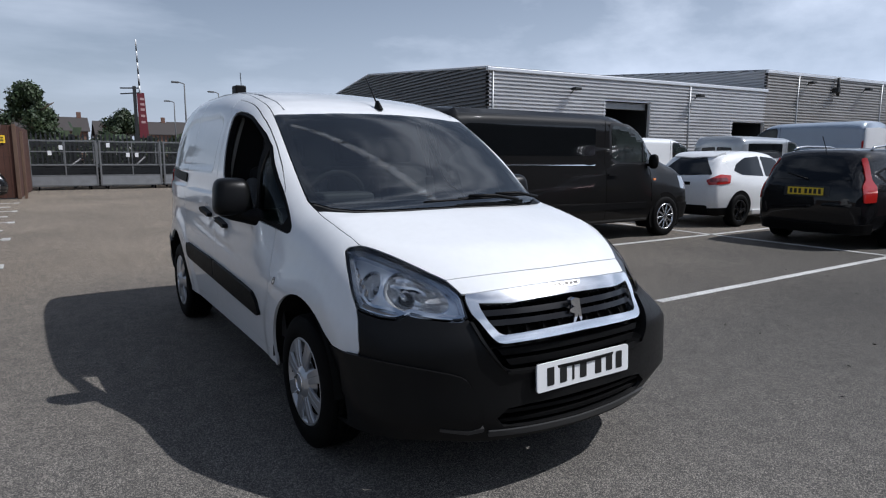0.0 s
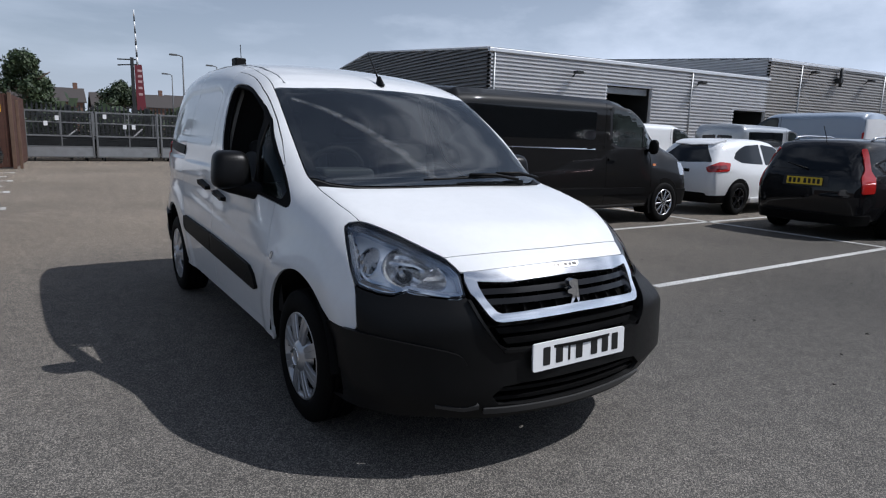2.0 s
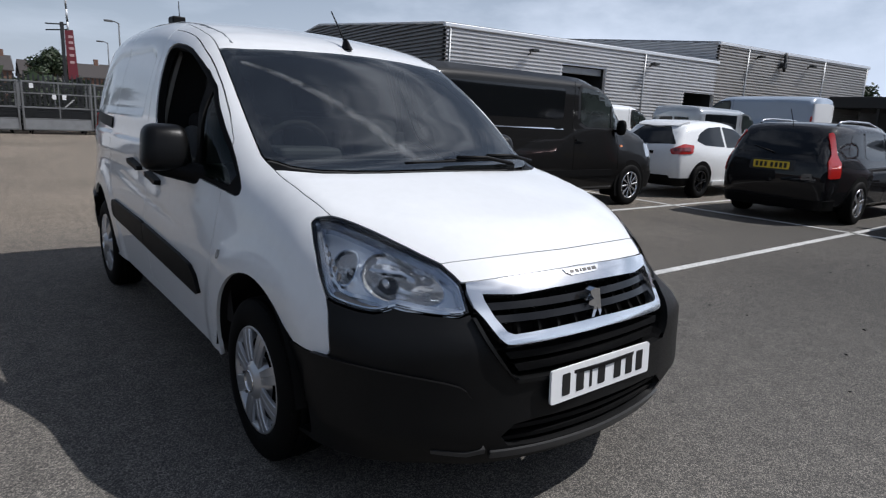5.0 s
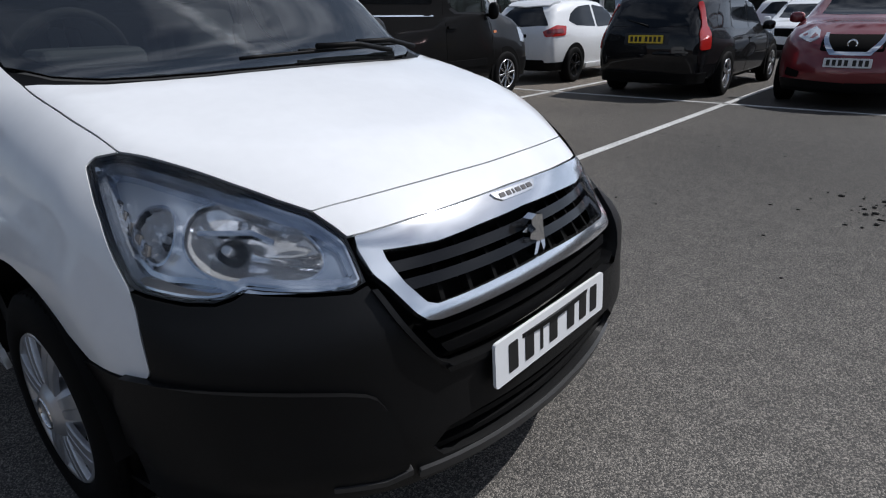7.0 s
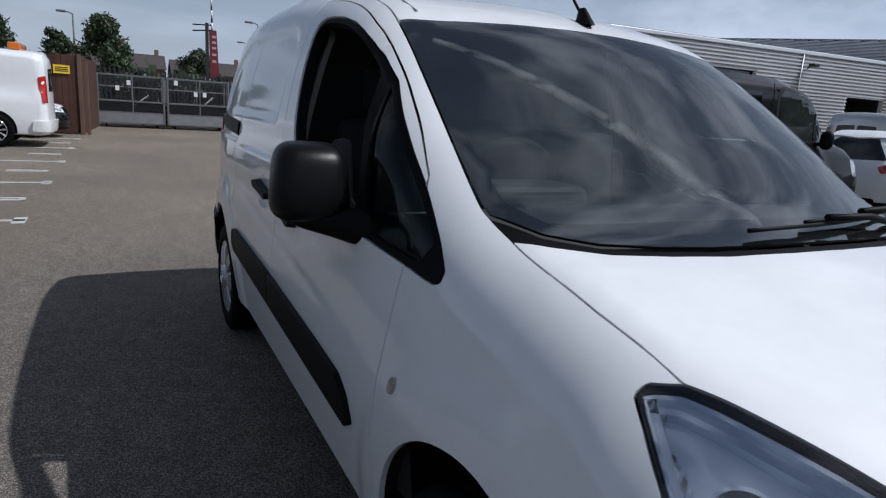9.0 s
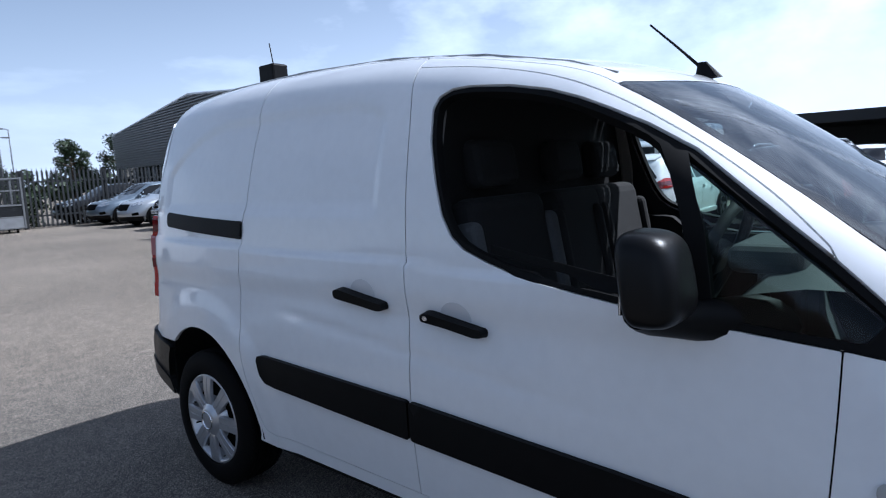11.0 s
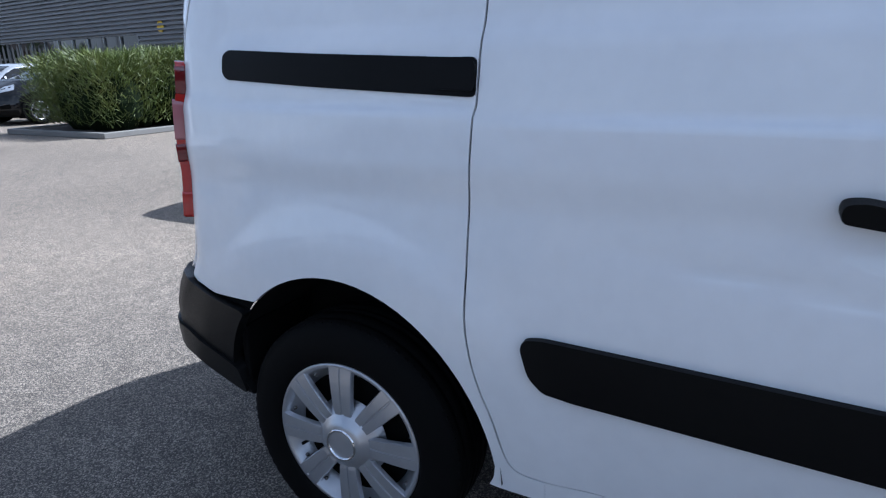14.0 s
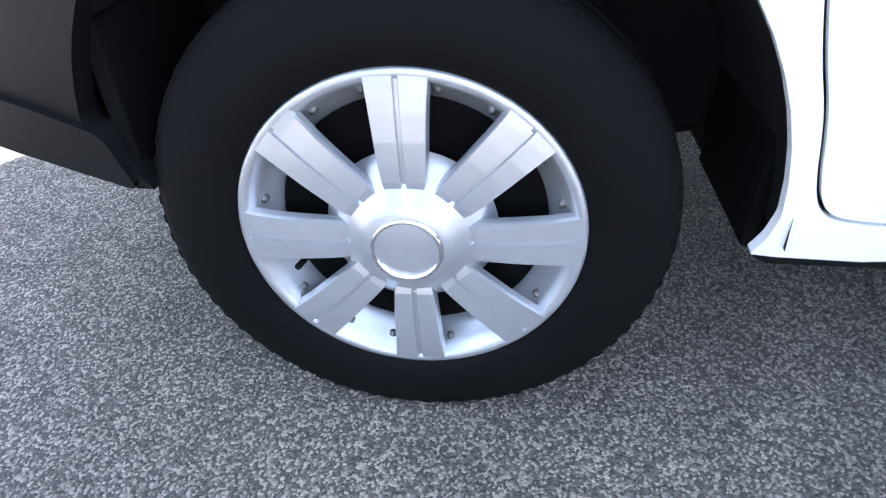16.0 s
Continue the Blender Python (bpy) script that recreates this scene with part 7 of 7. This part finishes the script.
# ---- houses, banner and street lamps beyond the fence ----
def house(x, y, w, d, eave, ridge, wall, turn=0.0, gable=False):
    ob = thing("house", "two-storey house with a dark tiled roof beyond the trees", "house", pose(x, y, 0, 0, 0, turn))
    part("wall", box(-w / 2, -d / 2, 0, w / 2, d / 2, eave), wall, ob)
    roof = slab([(-d / 2 - .4, eave - .15), (0, ridge), (d / 2 + .4, eave - .15), (d / 2 + .4, eave), (0, ridge + .18), (-d / 2 - .4, eave)], -w / 2 - .3, w / 2 + .3, lambda a, b, c: (c, a, b))
    top = part("roof", roof, TILE, ob)
    part("chimney", box(w * .3 - .35, -.3, ridge - .6, w * .3 + .35, .3, ridge + 1.1, .03), BRICK, top)
    if gable:
        part("porch_gable", slab([(-1.6, 0), (1.6, 0), (1.6, eave), (0, eave + 1.9), (-1.6, eave)], -d / 2 - .8, -d / 2, lambda a, b, c: (a - w * .15, c, b)), RENDER_WALL, ob)
    for z in (1.4, 4.0):
        for k in (-1, 0, 1):
            if z + 1.2 < eave:
                win = part("window", box(k * w * .3 - .6, -d / 2 - .04, z, k * w * .3 + .6, -d / 2 + .02, z + 1.2, .01), PLATE_WHITE, ob)
                part("pane", box(k * w * .3 - .52, -d / 2 - .055, z + .08, k * w * .3 + .52, -d / 2 - .042, z + 1.12), TINT_DARK, win)


house(4.1, 128, 5.2, 8, 5.2, 7.5, BRICK)
house(-5.5, 134, 8, 8, 5.2, 7.8, BRICK)
house(10.8, 128, 5.6, 8, 4.6, 7.0, RENDER_WALL, gable=True)
house(18.6, 132, 5.4, 8, 5.0, 7.3, BRICK)
house(27, 140, 9, 8, 5.2, 7.8, BRICK)


LAMP_GREY = material("weathered_lamp_post", (.13, .135, .14), rough=.6, metal=.3, stain=.4, stain_size=3)


def street_lamp(x, y, high, side=-1):
    ob = thing("street_lamp", "tall grey street lamp with a short arm", "street lamp", pose(x, y, 0), group="street lamps beyond the fence")
    part("pole", rod([(0, 0, 0), (0, 0, high * .5), (0, 0, high)], .07, 8, taper=.6), LAMP_GREY, ob)
    part("arm", rod([(0, 0, high - .02), (side * .2, 0, high + .06), (side * .42, 0, high + .08)], .035, 6), LAMP_GREY, ob)
    part("lamp_head", box(min(side * .35, side * .85), -.11, high + .02, max(side * .35, side * .85), .11, high + .14, .03), LAMP_GREY, ob)


for x, y, h, s in ((7.4, 45, 6.15, -1), (9.4, 60, 6.0, -1), (11.4, 52, 6.3, -1), (-3.4, 45, 5.5, -1), (-.9, 62, 5.4, 1), (13.5, 60, 5.6, 1), (16.0, 66, 6.8, -1)):
    street_lamp(x, y, h, s)


def make_banner():
    post = thing("banner_post", "dark post with cross arms and a red tapered banner", "banner", pose(2.55, 32, 0))
    part("post", box(-.07, -.07, 0, .07, .07, 4.55, .01), DARK_STEEL, post)
    for z in (4.15, 4.42):
        part("cross_arm", rod([(-.62, 0, z), (.22, 0, z + (.05 if z > 4.2 else .1))], .03, 6), DARK_STEEL, post)
    cloth = part("banner", slab([(.09, 4.25), (.42, 4.25), (.52, 2.1), (.12, 2.1)], -.02, .02, lambda a, b, c: (a, c, b)), BANNER_RED, post, "dark red banner with pale bars")
    for k, z in enumerate((3.95, 3.7, 3.45, 3.15, 2.85)):
        part("banner_bar", box(.22, -.026, z - .05, .40, -.021, z + .06), PALE_MARK, cloth)
    pole = thing("striped_pole", "thin barrier pole striped in white and dark, standing upright", "pole", pose(2.78, 32, 4.25, 0, -1.0, 0))
    z = 0.0
    for k in range(9):
        high = .33 if k % 2 == 0 else .21
        part("pole_band", rod([(0, 0, z), (0, 0, z + high)], .045 - .002 * k, 8), PLATE_WHITE if k % 2 == 0 else DARK_STEEL, pole)
        z += high
    part("pole_stem", rod([(.05, .12, -4.25), (.05, .12, -.3), (0, 0, .02)], .04, 8), PLATE_WHITE, pole)


PALE_MARK = material("pale_banner_mark", (.45, .30, .30), rough=.8)
make_banner()


# ---- vehicles further off ----
def make_far_cars():
    van2 = panel_van("panel_van", "white panel van with an orange roof beacon", parked(-7.55, 16.2, "-x"), WHITE, glass_side=False, strip=False)
    part("beacon", box(-.55, 4.30, 1.93, .55, 4.52, 2.08, .03), ORANGE_LENS, van2.ob, "orange beacon bar")
    dark = hatch("hatchback_car", "white car with a black lower front by the timber fence", parked(-2.42, 18.95, "+x"), WHITE, 4.02, 1.48, .87, HATCH_TOP, HATCH_TAIL, windows=HATCH_WIN, rear_glass=[(-.58, 1.02), (0, 1.0), (0, 1.36), (-.48, 1.34)])
    nose_trim(dark, .70, False)
    dark.patch("bumper", BLACK_PAINT, [(-1.1, .30), (0, .28), (0, .60), (-1.1, .66)], "front", off=.01)
    grey = hatch("hatchback_car", "blue-grey car with slatted grilles, nose to the aisle", parked(-2.24, 5.75, "+x"), BLUE_PAINT, 4.3, 1.48, .89, ESTATE_TOP, HATCH_TAIL_LONG, windows=HATCH_WIN, rear_glass=[(-.58, 1.02), (0, 1.0), (0, 1.36), (-.48, 1.34)])
    nose_trim(grey, .72, False)
    for z in (.30, .36, .42, .60, .66):
        grey.patch("grille_slat", DARK, [(-.62, z), (0, z), (0, z + .035), (-.62, z + .035)], "front", off=.012, corner=.005)
    black = hatch("suv_car", "black family car beside the grass hedge", parked(6.35, 19.3, "-x"), BLACK_PAINT, 4.38, 1.55, .90, SUV_TOP, SUV_TAIL, windows=SUV_WIN, belt=1.03, rear_glass=[(-.6, 1.12), (0, 1.1), (0, 1.48), (-.5, 1.46)], r=.33)
    nose_trim(black, .80)
    black.plate(PLATE_WHITE, -.005, .55, -1)
    for k, (x, y, paint, label) in enumerate(((6.5, 22.1, SILVER_PAINT, "silver car in a row beside the warehouse"), (6.6, 24.9, BLUE_PAINT, "blue-grey car in a row beside the warehouse"), (6.4, 27.7, BLACK_PAINT, "black car in a row beside the warehouse"))):
        c = hatch("hatchback_car", label, parked(x, y, "-x"), paint, 4.02, 1.48, .87, HATCH_TOP, HATCH_TAIL, windows=HATCH_WIN, rear_glass=[(-.58, 1.02), (0, 1.0), (0, 1.36), (-.48, 1.34)])
        nose_trim(c, .70, False)
    # beyond the nearest row
    tall = panel_van("panel_van", "tall white van coloured blue-grey for its shaded side, tail left white, behind the parked row", parked(23.1, 13.6, "+y"), SHADED_WHITE, length=5.4, high=2.66, wide=1.0, glass_side=False, strip=False)
    # tail kept white, as the sunlit end of the same van
    tall.patch("tail_door", WHITE, [(-.92, .55), (0, .55), (0, 2.42), (-.88, 2.38)], "back", off=.02, thick=.03, step=.08)
    panel_van("panel_van", "small white van behind the parked row", parked(17.4, 11.6, "+x"), WHITE, length=4.6, high=1.95, wide=.92, glass_side=False, strip=False)
    panel_van("panel_van", "silver van behind the parked row", parked(20.4, 9.6, "+x"), SILVER_PAINT, length=4.8, high=2.0, wide=.95, strip=False)
    panel_van("panel_van", "tall white van nose-on across the far aisle", parked(21.5, -1.7, "-x"), WHITE, length=5.4, high=2.5, wide=1.0, glass_side=False, strip=False)
    rows = ((26.2, 1.7, "+x", SILVER_PAINT, "estate", "silver car across the far aisle"), (13.55, .25, "-x", SILVER_PAINT, "suv", "silver car with roof rails behind a red one"), (26.5, 4.6, "+x", WHITE, "suv", "white car across the far aisle"),
            (18.0, 3.3, "-x", WHITE, "estate", "white car behind the black estate"), (18.2, 6.4, "-x", RED_PAINT, "hatch", "red car behind the white hatchback"), (13.6, -2.4, "-x", WHITE, "suv", "white car with roof rails in the row"), (26.3, -4.0, "+x", BLACK_PAINT, "estate", "black car across the far aisle"))
    for x, y, way, paint, form, label in rows:
        if form == "suv":
            c = hatch("suv_car", label, parked(x, y, way), paint, 4.38, 1.61, .905, SUV_TOP, SUV_TAIL, windows=SUV_WIN, rails=True, belt=1.05, rear_glass=[(-.60, 1.12), (0, 1.1), (0, 1.48), (-.5, 1.46)], lamp_high=[(-.98, .95), (-.66, .93), (-.66, 1.03), (-.98, 1.08)], r=.335)
        elif form == "estate":
            c = hatch("estate_car", label, parked(x, y, way), paint, 4.47, 1.51, .895, ESTATE_TOP, ESTATE_TAIL, windows=ESTATE_WIN, rails=True, rear_glass=[(-.66, 1.02), (0, 1.0), (0, 1.38), (-.54, 1.36)], lamp_high=[(-.98, .85), (-.70, .83), (-.70, .97), (-.98, 1.0)])
        else:
            c = hatch("hatchback_car", label, parked(x, y, way), paint, 4.02, 1.48, .87, HATCH_TOP, HATCH_TAIL, windows=HATCH_WIN, rear_glass=[(-.58, 1.02), (0, 1.0), (0, 1.36), (-.48, 1.34)], lamp_high=[(-.98, .83), (-.60, .80), (-.56, .90), (-.80, 1.0), (-.98, .97)])
        nose_trim(c, .86 if form == "suv" else .70, False)


BLUE_PAINT = material("blue_grey_car_paint", (.17, .21, .25), rough=.3, metal=.5, coat=1.0)
HATCH_TAIL_LONG = spline((.15, .30, .55, .80, .95, 1.05, 1.20, 1.40, 1.6), (4.18, 4.25, 4.30, 4.29, 4.25, 4.18, 4.06, 3.90, 3.8))
make_far_cars()
